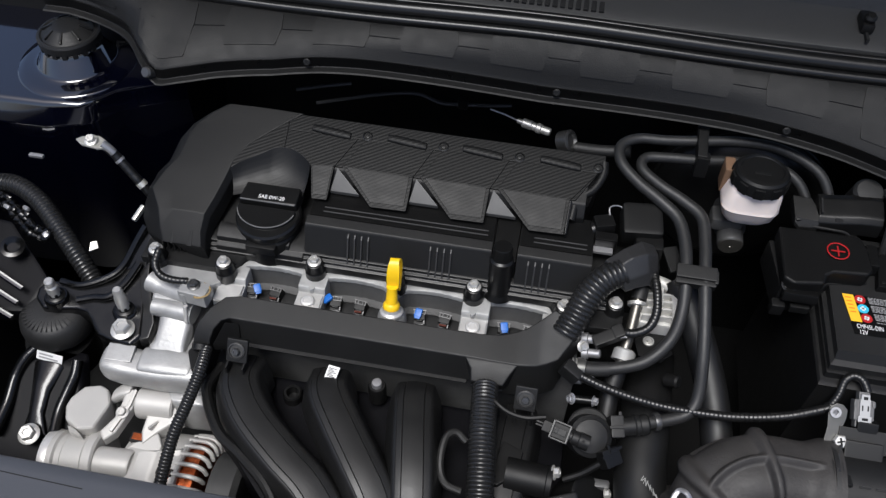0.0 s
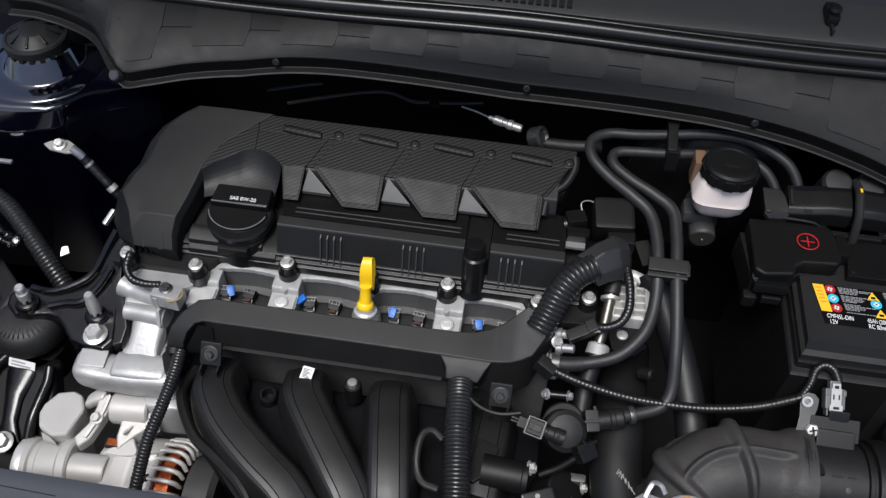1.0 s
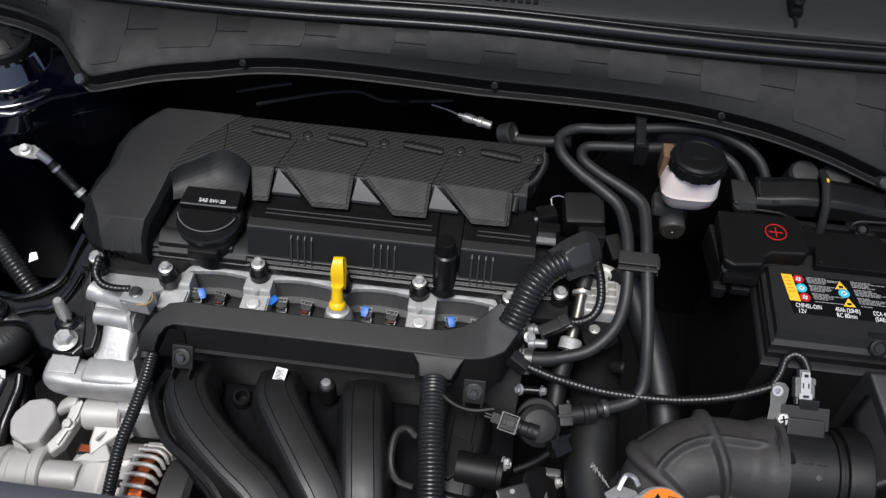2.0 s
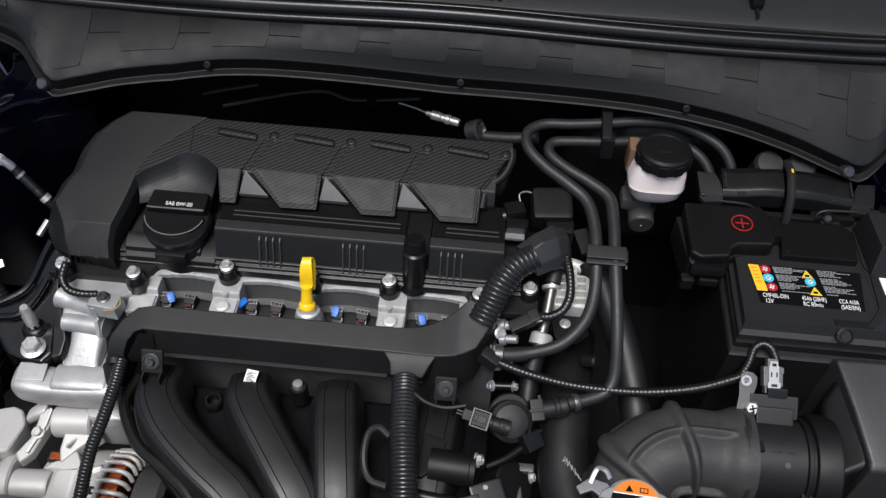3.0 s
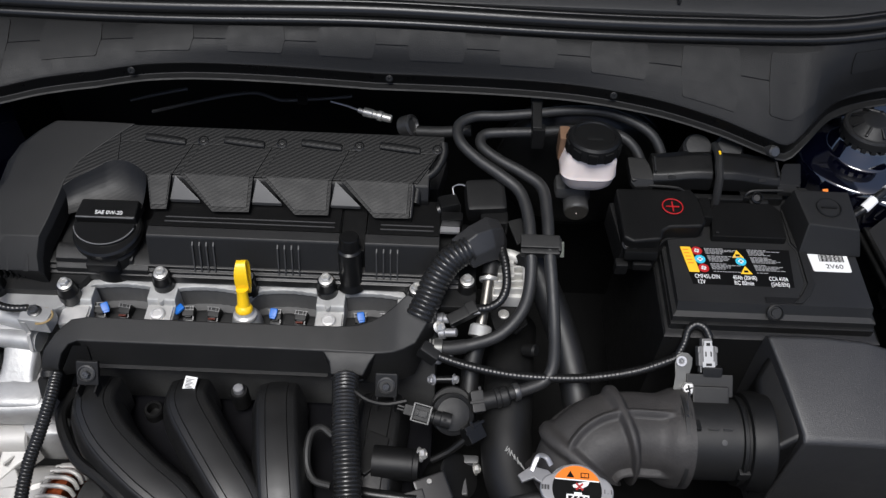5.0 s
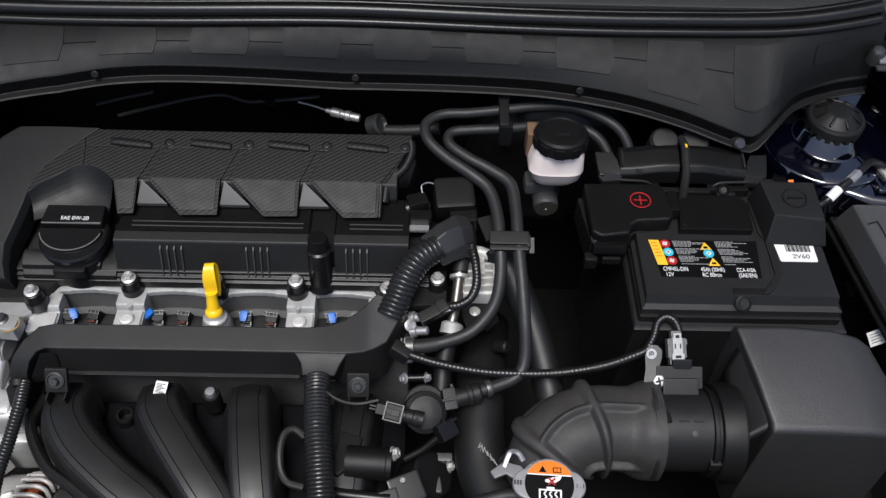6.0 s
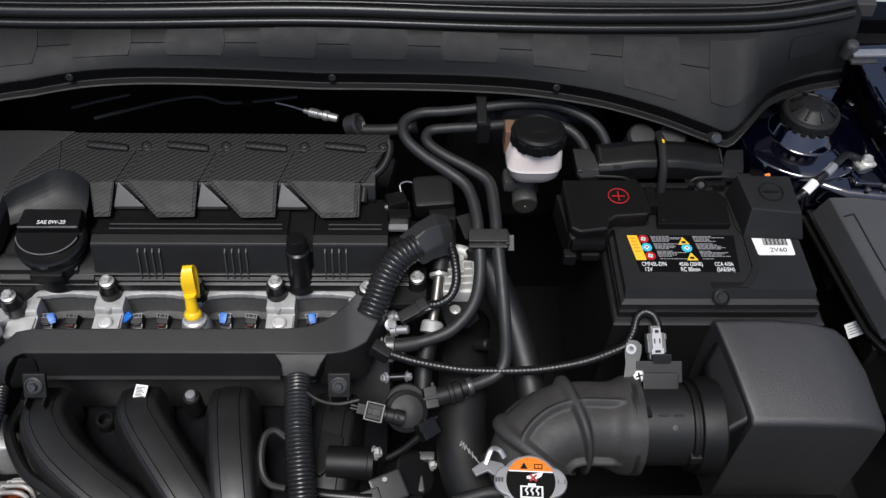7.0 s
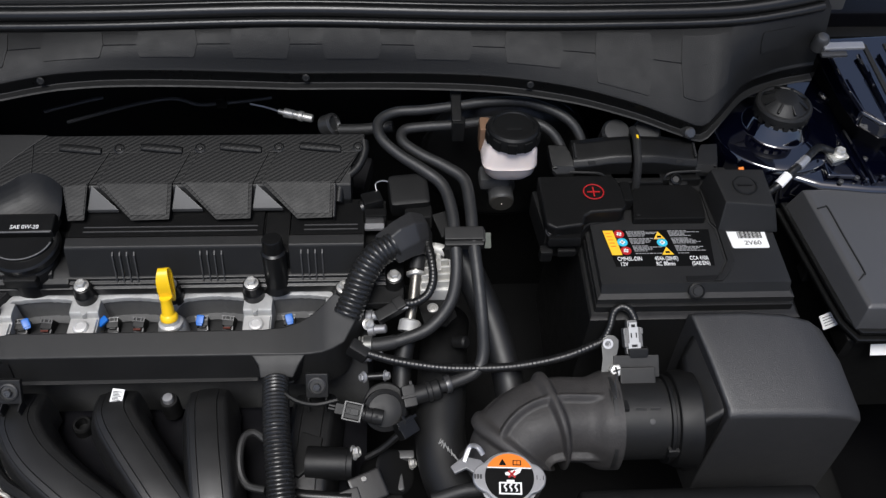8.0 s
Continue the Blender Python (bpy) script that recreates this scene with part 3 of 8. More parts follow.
    # rounded end below the last screw, and the bright edge of the open end
    part("end_curl", tube([(0.2035, 0.170, 0.898), (0.2040, 0.158, 0.892), (0.1960, 0.142, 0.884), (0.1800, 0.128, 0.877), (0.1760, 0.108, 0.866)], 0.0050, 12, 6), CARBON_FINE, c)
    part("end_edge", slab([(0.1722, 0.1205, 0.8840), (0.1748, 0.1200, 0.8830), (0.1735, 0.0880, 0.8660), (0.1712, 0.0864, 0.8660)], 0.006, 0.0006), PLASTIC_GLOSS, c)
    # hollow behind the filler cap: a face that falls from the arch to the neck
    rings = []
    for k in range(7):
        f = k / 6
        ring = []
        for p in smooth_line([(*q, 0.0) for q in arch], 4):
            t = top(p.x, p.y, 0.0002)
            foot = Vector((-0.150 + (p.x + 0.150) * 0.86, 0.066 + (p.y - 0.066) * 0.42, 0.857))
            ring.append(t.lerp(foot, f) + Vector((0, 0.0035, -0.0035)) * math.sin(math.pi * f))
        rings.append(ring)
    part("cap_hollow", loft(rings, False, False), CARBON_FINE, c, sharp=60)
    # plain shoulder that runs forward beside the timing case
    sect = []
    for sil, crease, right in (
        ((-0.229, 0.1775, 0.898), (-0.222, 0.1775, 0.9040), (-0.1360, 0.1765, 0.9047)),
        ((-0.248, 0.165, 0.890), (-0.240, 0.166, 0.8985), (-0.1500, 0.1655, 0.9006)),
        ((-0.264, 0.152, 0.884), (-0.253, 0.152, 0.8925), (-0.1678, 0.1511, 0.8951)),
        ((-0.273, 0.137, 0.877), (-0.2600, 0.134, 0.8855), (-0.1886, 0.1328, 0.8882)),
        ((-0.279, 0.112, 0.864), (-0.2640, 0.108, 0.8775), (-0.2015, 0.1095, 0.8794)),
        ((-0.289, 0.098, 0.857), (-0.2740, 0.092, 0.8715), (-0.2045, 0.0930, 0.8732)),
        ((-0.295, 0.078, 0.846), (-0.2830, 0.071, 0.8630), (-0.2100, 0.0700, 0.8645)),
        ((-0.2945, 0.064, 0.841), (-0.2690, 0.0490, 0.8560), (-0.2160, 0.0490, 0.8567)),
        ((-0.2925, 0.050, 0.834), (-0.2640, 0.0335, 0.8430), (-0.2180, 0.0340, 0.8430)),
        ((-0.2830, 0.036, 0.8250), (-0.2580, 0.0215, 0.8315), (-0.2155, 0.0220, 0.8315)),
    ):
        o, p, q = Vector(sil), Vector(crease), Vector(right)
        low = Vector((q.x + 0.006, q.y + 0.001, q.z - 0.026))
        sect.append([o, o.lerp(p, 0.5) + Vector((-0.0012, 0, 0.0012)), p, p.lerp(q, 0.33) + Vector((0, 0, 0.0008)), p.lerp(q, 0.66) + Vector((0, 0, 0.0008)), q, q.lerp(low, 0.3) + Vector((0.0025, 0, 0)), low, o.lerp(low, 0.5) - Vector((0, 0, 0.014)), o + Vector((0.004, 0, -0.012))])
    part("shoulder", soften(loft(sect), 0.0016, 2, 22), COVER, c, sharp=24)
    for x0, x1, w0, w1 in ((-0.2500, -0.2470, -0.2500, -0.2485), (-0.2320, -0.2255, -0.2280, -0.2265)):
        low, high = Vector((0, 0.0208, 0.8318)), Vector((0, 0.0345, 0.8445))
        face = [Vector((x0, 0, 0)) + low, Vector((x1, 0, 0)) + low, Vector((w1, 0, 0)) + high, Vector((w0, 0, 0)) + high]
        back = [p + Vector((0, 0.004, 0.001)) for p in face]
        part("pleat", soften(sheet(face + back, [[0, 1, 2, 3], [7, 6, 5, 4]] + [[k, k + 4, (k + 1) % 4 + 4, (k + 1) % 4] for k in range(4)]), 0.0006, 2, 20), COVER, c)
    for i in range(8):
        part("comb_tooth", box((-0.260 + i * 0.0062, 0.0260, 0.8240), (0.0018, 0.006, 0.014), 0.0005), PLASTIC_DARK, c)


SCREW = shader("blackened_screw", (0.012, 0.012, 0.012), 0.35, metal=0.3, stain=0.2, stain_scale=60)
TRIANGLE = shader("lightened_satin_plastic", (0.040, 0.040, 0.040), 0.42, stain=0.06)
build_engine_cover()

CYL = [-0.135, -0.046, 0.043, 0.132]     # cylinder centres along the engine


def scallop(x):
    """Front edge of the cover flange: it swings back round each plug well."""
    best = min(abs(x - c) for c in CYL)
    k = min(1.0, max(0.0, (0.046 - best) / 0.012))
    k = k * k * (3 - 2 * k)
    return 0.019 + 0.016 * k + 0.006 * k * math.cos(best / 0.046 * math.pi / 2)


PLASTIC_EDGE = shader("moulded_black_plastic", (0.010, 0.010, 0.010), 0.36, grain=0.1, grain_scale=900, stain=0.15)


def build_valve_cover():
    v = thing("valve_cover", (0.0, 0.07, 0.80), "black moulded plastic valve cover with ribbed front", "valve cover")
    xs = [-0.285 + 0.53 * i / 140 for i in range(141)]
    outline = [(x, scallop(x) if -0.19 < x < 0.19 else 0.012) for x in xs] + [(0.245, 0.13), (-0.285, 0.13)]
    part("flange", slab(outline, 0.010, 0.0012, pose(0, 0, 0.812)), PLASTIC, v)
    lower = [(0.034, 0.806), (0.034, 0.8155), (0.037, 0.8165), (0.037, 0.820), (0.0405, 0.821), (0.0405, 0.825), (0.05, 0.828), (0.14, 0.834), (0.14, 0.80)]
    part("skirt", bar(lower, -0.214, 0.226, 0.0006), PLASTIC_EDGE, v)
    for x0, x1 in ((-0.105, 0.0985), (0.1255, 0.204)):
        ridge = [(0.0405, 0.820), (0.0540, 0.8555), (0.0565, 0.8580), (0.0670, 0.8600), (0.0680, 0.8590), (0.0685, 0.8540), (0.118, 0.8540), (0.118, 0.82)]
        part("ridge", bar(ridge, x0, x1, 0.0008), PLASTIC, v)
        # deck in a darker, duller black for the shade of the cover's overhang
        part("shaded_rear_deck", bar([(0.0700, 0.8545), (0.0705, 0.8575), (0.118, 0.8600), (0.118, 0.8545)], x0 + 0.001, x1 - 0.001, 0.0005), TERMINAL, v)
        for j, y in enumerate((0.0765, 0.0825)):
            part("bead", box(((x0 + x1) / 2 + 0.004, y, 0.8580 + j * 0.0003), (x1 - x0 - 0.022, 0.0014, 0.0016), 0.0004, (6, 0, 0)), PLASTIC_GREY, v)
    part("saddle", bar([(0.046, 0.82), (0.054, 0.848), (0.08, 0.855), (0.118, 0.858), (0.118, 0.82)], 0.099, 0.125, 0.0015), TERMINAL, v)
    # fins in a greyer black that carries the highlights of their edges
    for gx in (-0.046, 0.044, 0.1485):
        for k in range(4):
            x = gx + (k - 1.5) * 0.0074
            part("fin", slab([(0.0365, 0.816), (0.041, 0.816), (0.0560, 0.852), (0.0528, 0.8535), (0.0490, 0.8510)], 0.0016, 0.0004,
                             Matrix(((0, 0, -1, x), (1, 0, 0, 0), (0, 1, 0, 0), (0, 0, 0, 1)))), PLASTIC_GREY, v)
    # breather tower
    m = aim((0.1105, 0.040, 0.806), (0, 0.16, 1))
    part("breather", lathe([(0.0150, 0.0), (0.0146, 0.004), (0.0132, 0.006), (0.0128, 0.010), (0.0122, 0.046), (0.0128, 0.047), (0.0128, 0.051), (0.0106, 0.053), (0.0104, 0.067), (0.0096, 0.0685), (0.0060, 0.069)], m, 28), PLASTIC_GLOSS, v)
    # fixing bosses
    for x, y in ((-0.266, 0.016), (-0.187, 0.012), (-0.091, 0.0315), (0.0, 0.0315), (0.085, 0.0315), (0.182, 0.024), (0.235, 0.038)):
        part("boss", lathe([(0.0115, 0.800), (0.0112, 0.812), (0.0098, 0.814), (0.0092, 0.8235), (0.0075, 0.8245), (0.004, 0.8245)], pose(x, y, 0), 24), PLASTIC_GLOSS, v)
        hex_bolt((x, y, 0.8245), (0, 0, 1), 0.0095, v)
    # neck below the filler cap
    part("neck", lathe([(0.030, 0.80), (0.030, 0.836), (0.026, 0.842), (0.026, 0.85)], pose(-0.148, 0.062, 0), 40), PLASTIC_DARK, v)
    part("neck_lug", box((-0.150, 0.034, 0.832), (0.034, 0.012, 0.012), 0.003), PLASTIC_DARK, v)
    part("lower_deck", bar([(0.034, 0.806), (0.036, 0.822), (0.05, 0.830), (0.1, 0.834), (0.1, 0.806)], -0.205, -0.106, 0.0015), PLASTIC, v)
    part("deck_step", bar([(0.040, 0.82), (0.042, 0.831), (0.052, 0.836), (0.06, 0.836), (0.06, 0.82)], -0.205, -0.122, 0.0015), PLASTIC, v)

    cap = thing("oil_filler_cap", (-0.150, 0.066, 0.842), "black oil filler cap with white lettering", "oil cap")
    m = aim((-0.150, 0.068, 0.840), (0, -0.10, 1))
    part("rim", lathe([(0.028, 0.0), (0.0345, 0.002), (0.0362, 0.006), (0.0360, 0.0120), (0.0340, 0.0142), (0.012, 0.0148)], m, 48), PLASTIC_GLOSS, cap)
    apron = [(-0.152 + 0.0325 * math.cos(w), 0.0700 + 0.0275 * math.sin(w), 0.8590 + 0.12 * 0.0275 * math.sin(w)) for w in (math.pi * (1 + k / 28) for k in range(29))]
    part("apron", slab(apron, 0.007, 0.0014, None, 3), PLASTIC_GLOSS, cap)
    # lighter lines on apron and handle paint the highlights along their edges
    part("apron_glint", tube(None, 0.0007, 6, line=[Vector(p) + Vector((0, 0.0003, -0.0006)) for p in apron[2:-2]]), CAP_GLINT, cap)
    part("bar_handle", soften(loft([[(-0.1850, 0.0725, 0.852), (-0.1185, 0.0725, 0.852), (-0.1175, 0.0990, 0.852), (-0.1830, 0.0990, 0.852)],
                                    [(-0.1840, 0.0730, 0.8640), (-0.1195, 0.0730, 0.8640), (-0.1200, 0.0960, 0.8672), (-0.1810, 0.0960, 0.8672)]]), 0.0022, 3, 20), PLASTIC_GLOSS, cap)
    part("handle_glint", box((-0.1520, 0.0731, 0.8633), (0.0615, 0.0012, 0.0016), 0.0004), CAP_GLINT, cap)
    lettering("SAE 0W-20", 0.0066, pose(-0.1485, 0.0785, 0.8652, 8), WHITE, cap, 0.029)



# lighter grey for the painted edge highlights of the cap
CAP_GLINT = shader("cap_edge_glint", (0.13, 0.13, 0.13), 0.4, stain=0.2, stain_scale=60)
build_valve_cover()


def build_head():
    h = thing("cylinder_head", (0.0, 0.0, 0.72), "bare cast aluminium cylinder head with four plug wells", "cylinder head")
    xs = [-0.198 + 0.388 * i / 120 for i in range(121)]
    deep = lambda x: 0.0095 + 0.004 * min(1.0, max(0.0, (min(abs(x - c) for c in CYL) - 0.032) / 0.010)) + 0.0005 * math.sin(x * 900) * math.sin(x * 310)
    rim = [[(x, scallop(x) - 0.002, 0.8035), (x, scallop(x) - deep(x) + 0.0012, 0.8035), (x, scallop(x) - deep(x), 0.8022), (x, scallop(x) - deep(x) + 0.0006, 0.7965), (x, scallop(x) - 0.002, 0.7965)] for x in xs]
    part("gasket_rim", loft(rim), CAST_RIM, h, sharp=50)
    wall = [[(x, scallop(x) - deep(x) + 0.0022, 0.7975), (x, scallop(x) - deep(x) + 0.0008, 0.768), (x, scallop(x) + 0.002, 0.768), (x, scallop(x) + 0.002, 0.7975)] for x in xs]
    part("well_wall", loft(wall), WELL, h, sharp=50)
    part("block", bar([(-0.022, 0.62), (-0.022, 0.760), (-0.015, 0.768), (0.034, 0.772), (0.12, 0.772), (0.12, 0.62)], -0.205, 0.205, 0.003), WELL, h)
    saddle = [(0.030, 0.760), (0.030, 0.8036), (0.0150, 0.8036), (0.0125, 0.8028), (0.0112, 0.8000), (0.0105, 0.7965), (0.0090, 0.7955), (-0.014, 0.7950), (-0.016, 0.760)]
    for x, y in ((-0.1795, -0.004), (-0.0908, 0.0), (0.0900, 0.0), (0.1765, -0.004)):
        part("pillar", bar([(p + y, q) for p, q in saddle], x - 0.0150, x + 0.0150, 0.0016, 3), CAST_RIM, h, sharp=40)
        part("bolt_pad", box((x, y - 0.0035, 0.7962), (0.0275, 0.024, 0.004), 0.0010), CAST_BRIGHT, h)
    part("pillar", lathe([(0.018, 0.76), (0.0155, 0.79), (0.0125, 0.796), (0.008, 0.796)], pose(0.001, 0.002, 0), 24), CAST, h)
    for x in (-0.0920, 0.0890):
        part("bolt", lathe([(0.0078, 0.0), (0.0078, 0.0030), (0.0068, 0.0044), (0.0045, 0.0048), (0.0040, 0.0040), (0.0010, 0.0040)], aim((x + 0.001, -0.0040, 0.7982), (0, -0.12, 1)), 28), CAST_BRIGHT, h)
    seats = [(-0.159, -0.132, 0.0070, -0.0040, 28), (-0.0640, -0.036, -0.0080, -0.0025, -50), (0.030, 0.058, -0.0010, -0.0030, -8), (0.122, 0.150, 0.0010, -0.0035, 14)]
    for x, (first, second, bx, by, spin) in zip(CYL, seats):
        coil = thing("ignition_coil", (x, 0.006, 0.772), "black ignition coil plugs with blue clip in the plug well", "ignition coil", "ignition coils")
        part("body", swell([((x - 0.030, 0.008, 0.770), 0.012, 0.006), ((x, 0.008, 0.772), 0.014, 0.007), ((x + 0.030, 0.008, 0.770), 0.012, 0.006)], (0, 1, 0), (0, 0, 1), 16, 3), COIL, coil)
        for px, turn in ((first, 5), (second, -7)):
            m = pose(px, 0.0115, 0.783, 22, 0, turn)
            part("plug", merge(box((0, 0, 0), (0.0125, 0.0110, 0.016), 0.0014), box((0, -0.0058, 0.002), (0.0070, 0.0020, 0.010), 0.0006), box((0, -0.0085, -0.002), (0.0125, 0.0060, 0.010), 0.0010)), PLASTIC_DARK, coil).data.transform(m)
            part("clip", merge(box((0, 0.0050, 0.0084), (0.0150, 0.0012, 0.0012), 0.0003), box((-0.0058, 0.0025, 0.0084), (0.0012, 0.0050, 0.0012), 0.0003), box((0.0058, 0.0025, 0.0084), (0.0012, 0.0050, 0.0012), 0.0003), box((0, 0.0010, 0.0084), (0.0130, 0.0010, 0.0012), 0.0003),
                               box((-0.0026, 0.003, 0.0084), (0.0010, 0.0044, 0.0012), 0.0003), box((0.0026, 0.003, 0.0084), (0.0010, 0.0044, 0.0012), 0.0003), box((0.0052, -0.0065, 0.0050), (0.0016, 0.0060, 0.0012), 0.0003), box((0.0010, -0.0100, 0.0040), (0.0080, 0.0010, 0.0012), 0.0003)), CLIP_GREY, coil).data.transform(m)
        part("blue_clip", merge(box((0, 0, 0), (0.0082, 0.0100, 0.0040), 0.0018), box((0, -0.0045, -0.0006), (0.0066, 0.0045, 0.0034), 0.0012)), BLUE, coil, "bright blue locking clip").data.transform(pose(first + bx, 0.0115 + by, 0.7930, 24, 0, spin))
        part("red_seal", box((second - 0.001, 0.0010, 0.7875), (0.008, 0.002, 0.002), 0.0006), SEAL_RED, coil)

    d = thing("oil_dipstick", (0.001, 0.0, 0.795), "bright yellow plastic dipstick loop handle", "dipstick")
    part("collar", lathe([(0.0125, 0.0), (0.0125, 0.003), (0.010, 0.005), (0.0088, 0.010), (0.0075, 0.011)], aim((0.001, 0.0, 0.797), (0, 0.22, 1)), 28), CAST_LIGHT, d, "pale metal tube collar")
    part("plug", lathe([(0.0090, 0.0), (0.0092, 0.003), (0.0080, 0.0055), (0.0066, 0.007), (0.0060, 0.016), (0.0056, 0.022), (0.0062, 0.027)], aim((0.001, 0.001, 0.806), (0, 0.3, 1)), 28), YELLOW, d)
    loop = []
    for k in range(32):
        w = 2 * math.pi * k / 32
        c, s = math.cos(w), math.sin(w)
        o = Vector((0, (0.0085 + 0.002 * s) * c + 0.004 * s, 0.0205 * s))
        i = Vector((0, (0.0052 + 0.002 * s) * c + 0.004 * s, 0.0165 * s))
        t = Vector((0.99, 0.10, 0)) * (0.0068 - 0.0018 * max(0.0, s) ** 4)
        base = Vector((0.0015, 0.0185, 0.8400))
        loop.append([base + o + t, base + o - t, base + i - t, base + i + t])
    n = len(loop)
    verts = [p for r in loop for p in r]
    faces = [[4 * k + j, 4 * k + (j + 1) % 4, 4 * ((k + 1) % n) + (j + 1) % 4, 4 * ((k + 1) % n) + j] for k in range(n) for j in range(4)]
    part("loop", soften(sheet(verts, faces), 0.0016, 3, 50), YELLOW, d)


CAST_RIM = shader("rim_casting", (0.36, 0.36, 0.35), 0.6, metal=0.25, grain=0.6, grain_scale=260, stain=0.4, stain_scale=70)
CAST_BRIGHT = shader("bright_casting", (0.66, 0.65, 0.63), 0.36, metal=0.5, grain=0.3, grain_scale=350, stain=0.25, stain_scale=60)
CLIP_GREY = shader("grey_plug_clip", (0.075, 0.075, 0.075), 0.35, metal=0.4)
COIL = shader("grey_coil_plastic", (0.015, 0.015, 0.015), 0.5, grain=0.2)
# darker grey than the rim, for the well walls and block
WELL = shader("dark_grey_casting", (0.11, 0.11, 0.11), 0.5, metal=0.3, grain=0.5, grain_scale=400, stain=0.3, stain_scale=40)
SEAL_RED = shader("brown_seal", (0.09, 0.02, 0.012), 0.5)
build_head()


def build_harness_cover():
    h = thing("wiring_cover", (0.0, -0.04, 0.77), "long black plastic wiring trough across the engine front", "wiring cover")
    part("lip", bar([(-0.0460, 0.7665), (-0.0515, 0.7658), (-0.0515, 0.7648), (-0.0460, 0.7640)], -0.152, 0.092, 0.0003), PLASTIC, h)
    # left end, a leg that bends forward and down
    leg_out = [(-0.2070, -0.0590, 0.7670), (-0.2062, -0.0540, 0.7755), (-0.2030, -0.0450, 0.7865), (-0.1925, -0.0300, 0.7965), (-0.178, -0.0170, 0.8030)]
    leg_in = [(-0.1875, -0.0635, 0.7665), (-0.1868, -0.0570, 0.7765), (-0.1835, -0.0490, 0.7860), (-0.1760, -0.0425, 0.7940), (-0.167, -0.0400, 0.7970)]
    part("end_web", slab([(-0.172, -0.0430, 0.7925), (-0.156, -0.0430, 0.7940), (-0.156, -0.0500, 0.7640), (-0.1850, -0.0580, 0.7680)], 0.010, 0.001), PLASTIC_DARK, h)
    part("end_spout", lathe([(0.0095, 0.0), (0.0105, 0.001), (0.0105, 0.007), (0.0085, 0.008)], aim((-0.1965, -0.0580, 0.7680), (0.05, -0.75, -0.5)), 20), PLASTIC_DARK, h)
    # right end, which climbs to the large conduit
    rear = leg_out + [(-0.160, -0.0140, 0.8050), (-0.03, -0.0140, 0.8050), (0.100, -0.0135, 0.8048), (0.122, -0.0105, 0.8046), (0.137, -0.0050, 0.8062), (0.148, -0.0010, 0.8108), (0.160, 0.0045, 0.8205), (0.1725, 0.0110, 0.8325), (0.2040, -0.0035, 0.8290)]
    front = leg_in + [(-0.156, -0.0398, 0.7974), (-0.03, -0.0398, 0.7974), (0.100, -0.0402, 0.7974), (0.122, -0.0408, 0.7975), (0.140, -0.0412, 0.7980), (0.150, -0.0408, 0.7986), (0.161, -0.0395, 0.7994), (0.1715, -0.0365, 0.8006), (0.1835, -0.0300, 0.8025)]
    low = [(x, y + 0.006, z - 0.022) for x, y, z in leg_in] + [(x, y - 0.0080, z - (0.0320 if x < 0.11 else 0.046)) for x, y, z in front[5:]]
    foot = [(x, y + 0.006, z - 0.022) for x, y, z in leg_out] + [(x, y + 0.001, z - 0.040) for x, y, z in rear[5:]]
    verts = [Vector(p) for row in (rear, front, low, foot) for p in row]
    n = len(rear)
    faces = [[r * n + k, r * n + k + 1, (r + 1) % 4 * n + k + 1, (r + 1) % 4 * n + k] for r in range(4) for k in range(n - 1)] + [[0, n, 2 * n, 3 * n], [4 * n - 1, 3 * n - 1, 2 * n - 1, n - 1]]
    part("trough", soften(sheet(verts, faces), 0.0018, 3, 38), PLASTIC, h, sharp=45)
    part("neck", soften(loft([[(0.086, -0.034, 0.7965), (0.146, -0.034, 0.7970), (0.146, -0.030, 0.770), (0.086, -0.030, 0.770)], [(0.0885, -0.0405, 0.7968), (0.1435, -0.0405, 0.7976), (0.142, -0.0405, 0.766), (0.090, -0.0405, 0.766)],
                              [(0.0955, -0.0500, 0.7925), (0.1370, -0.0500, 0.7925), (0.137, -0.046, 0.766), (0.0955, -0.046, 0.766)], [(0.0975, -0.0600, 0.7840), (0.1310, -0.0600, 0.7840), (0.131, -0.054, 0.766), (0.0975, -0.054, 0.766)]]), 0.0016, 3, 20), PLASTIC, h)
    part("clip_slot", box((0.1150, -0.0612, 0.7815), (0.024, 0.004, 0.003), 0.0008, (-35, 0, 0)), VOID, h)
    part("clip_bar", tube([(0.099, -0.0620, 0.7790), (0.106, -0.0650, 0.7815), (0.115, -0.0660, 0.7825), (0.124, -0.0650, 0.7815), (0.131, -0.0620, 0.7790)], 0.0016, 8, 5), PLASTIC_GLOSS, h)
    part("side_guide", box((0.198, -0.038, 0.798), (0.022, 0.014, 0.018), 0.003, (0, 20, -25)), PLASTIC, h)
    for x in (-0.150, 0.156):
        part("bracket", merge(box((x, -0.069, 0.7835), (0.023, 0.006, 0.026), 0.002, (-38, 0, 0)), box((x - 0.009, -0.080, 0.768), (0.002, 0.014, 0.014), 0.0005), box((x + 0.009, -0.080, 0.768), (0.002, 0.014, 0.014), 0.0005)), PLASTIC, h)
        m = aim((x, -0.071, 0.7855), (0, -0.78, 0.62))
        part("bolt_cup", lathe([(0.0092, 0.0), (0.0092, 0.002), (0.0078, 0.003), (0.0072, 0.0012), (0.0035, 0.0012)], m, 24), PLASTIC_GREY, h)
        hex_bolt((x, -0.072, 0.786), (0, -0.78, 0.62), 0.0072, h, washer=False, material=STEEL_DARK)

    big = thing("corrugated_conduit", (0.2, 0.0, 0.83), "thick black corrugated wiring conduit beside the engine", "conduit", "wiring conduits")
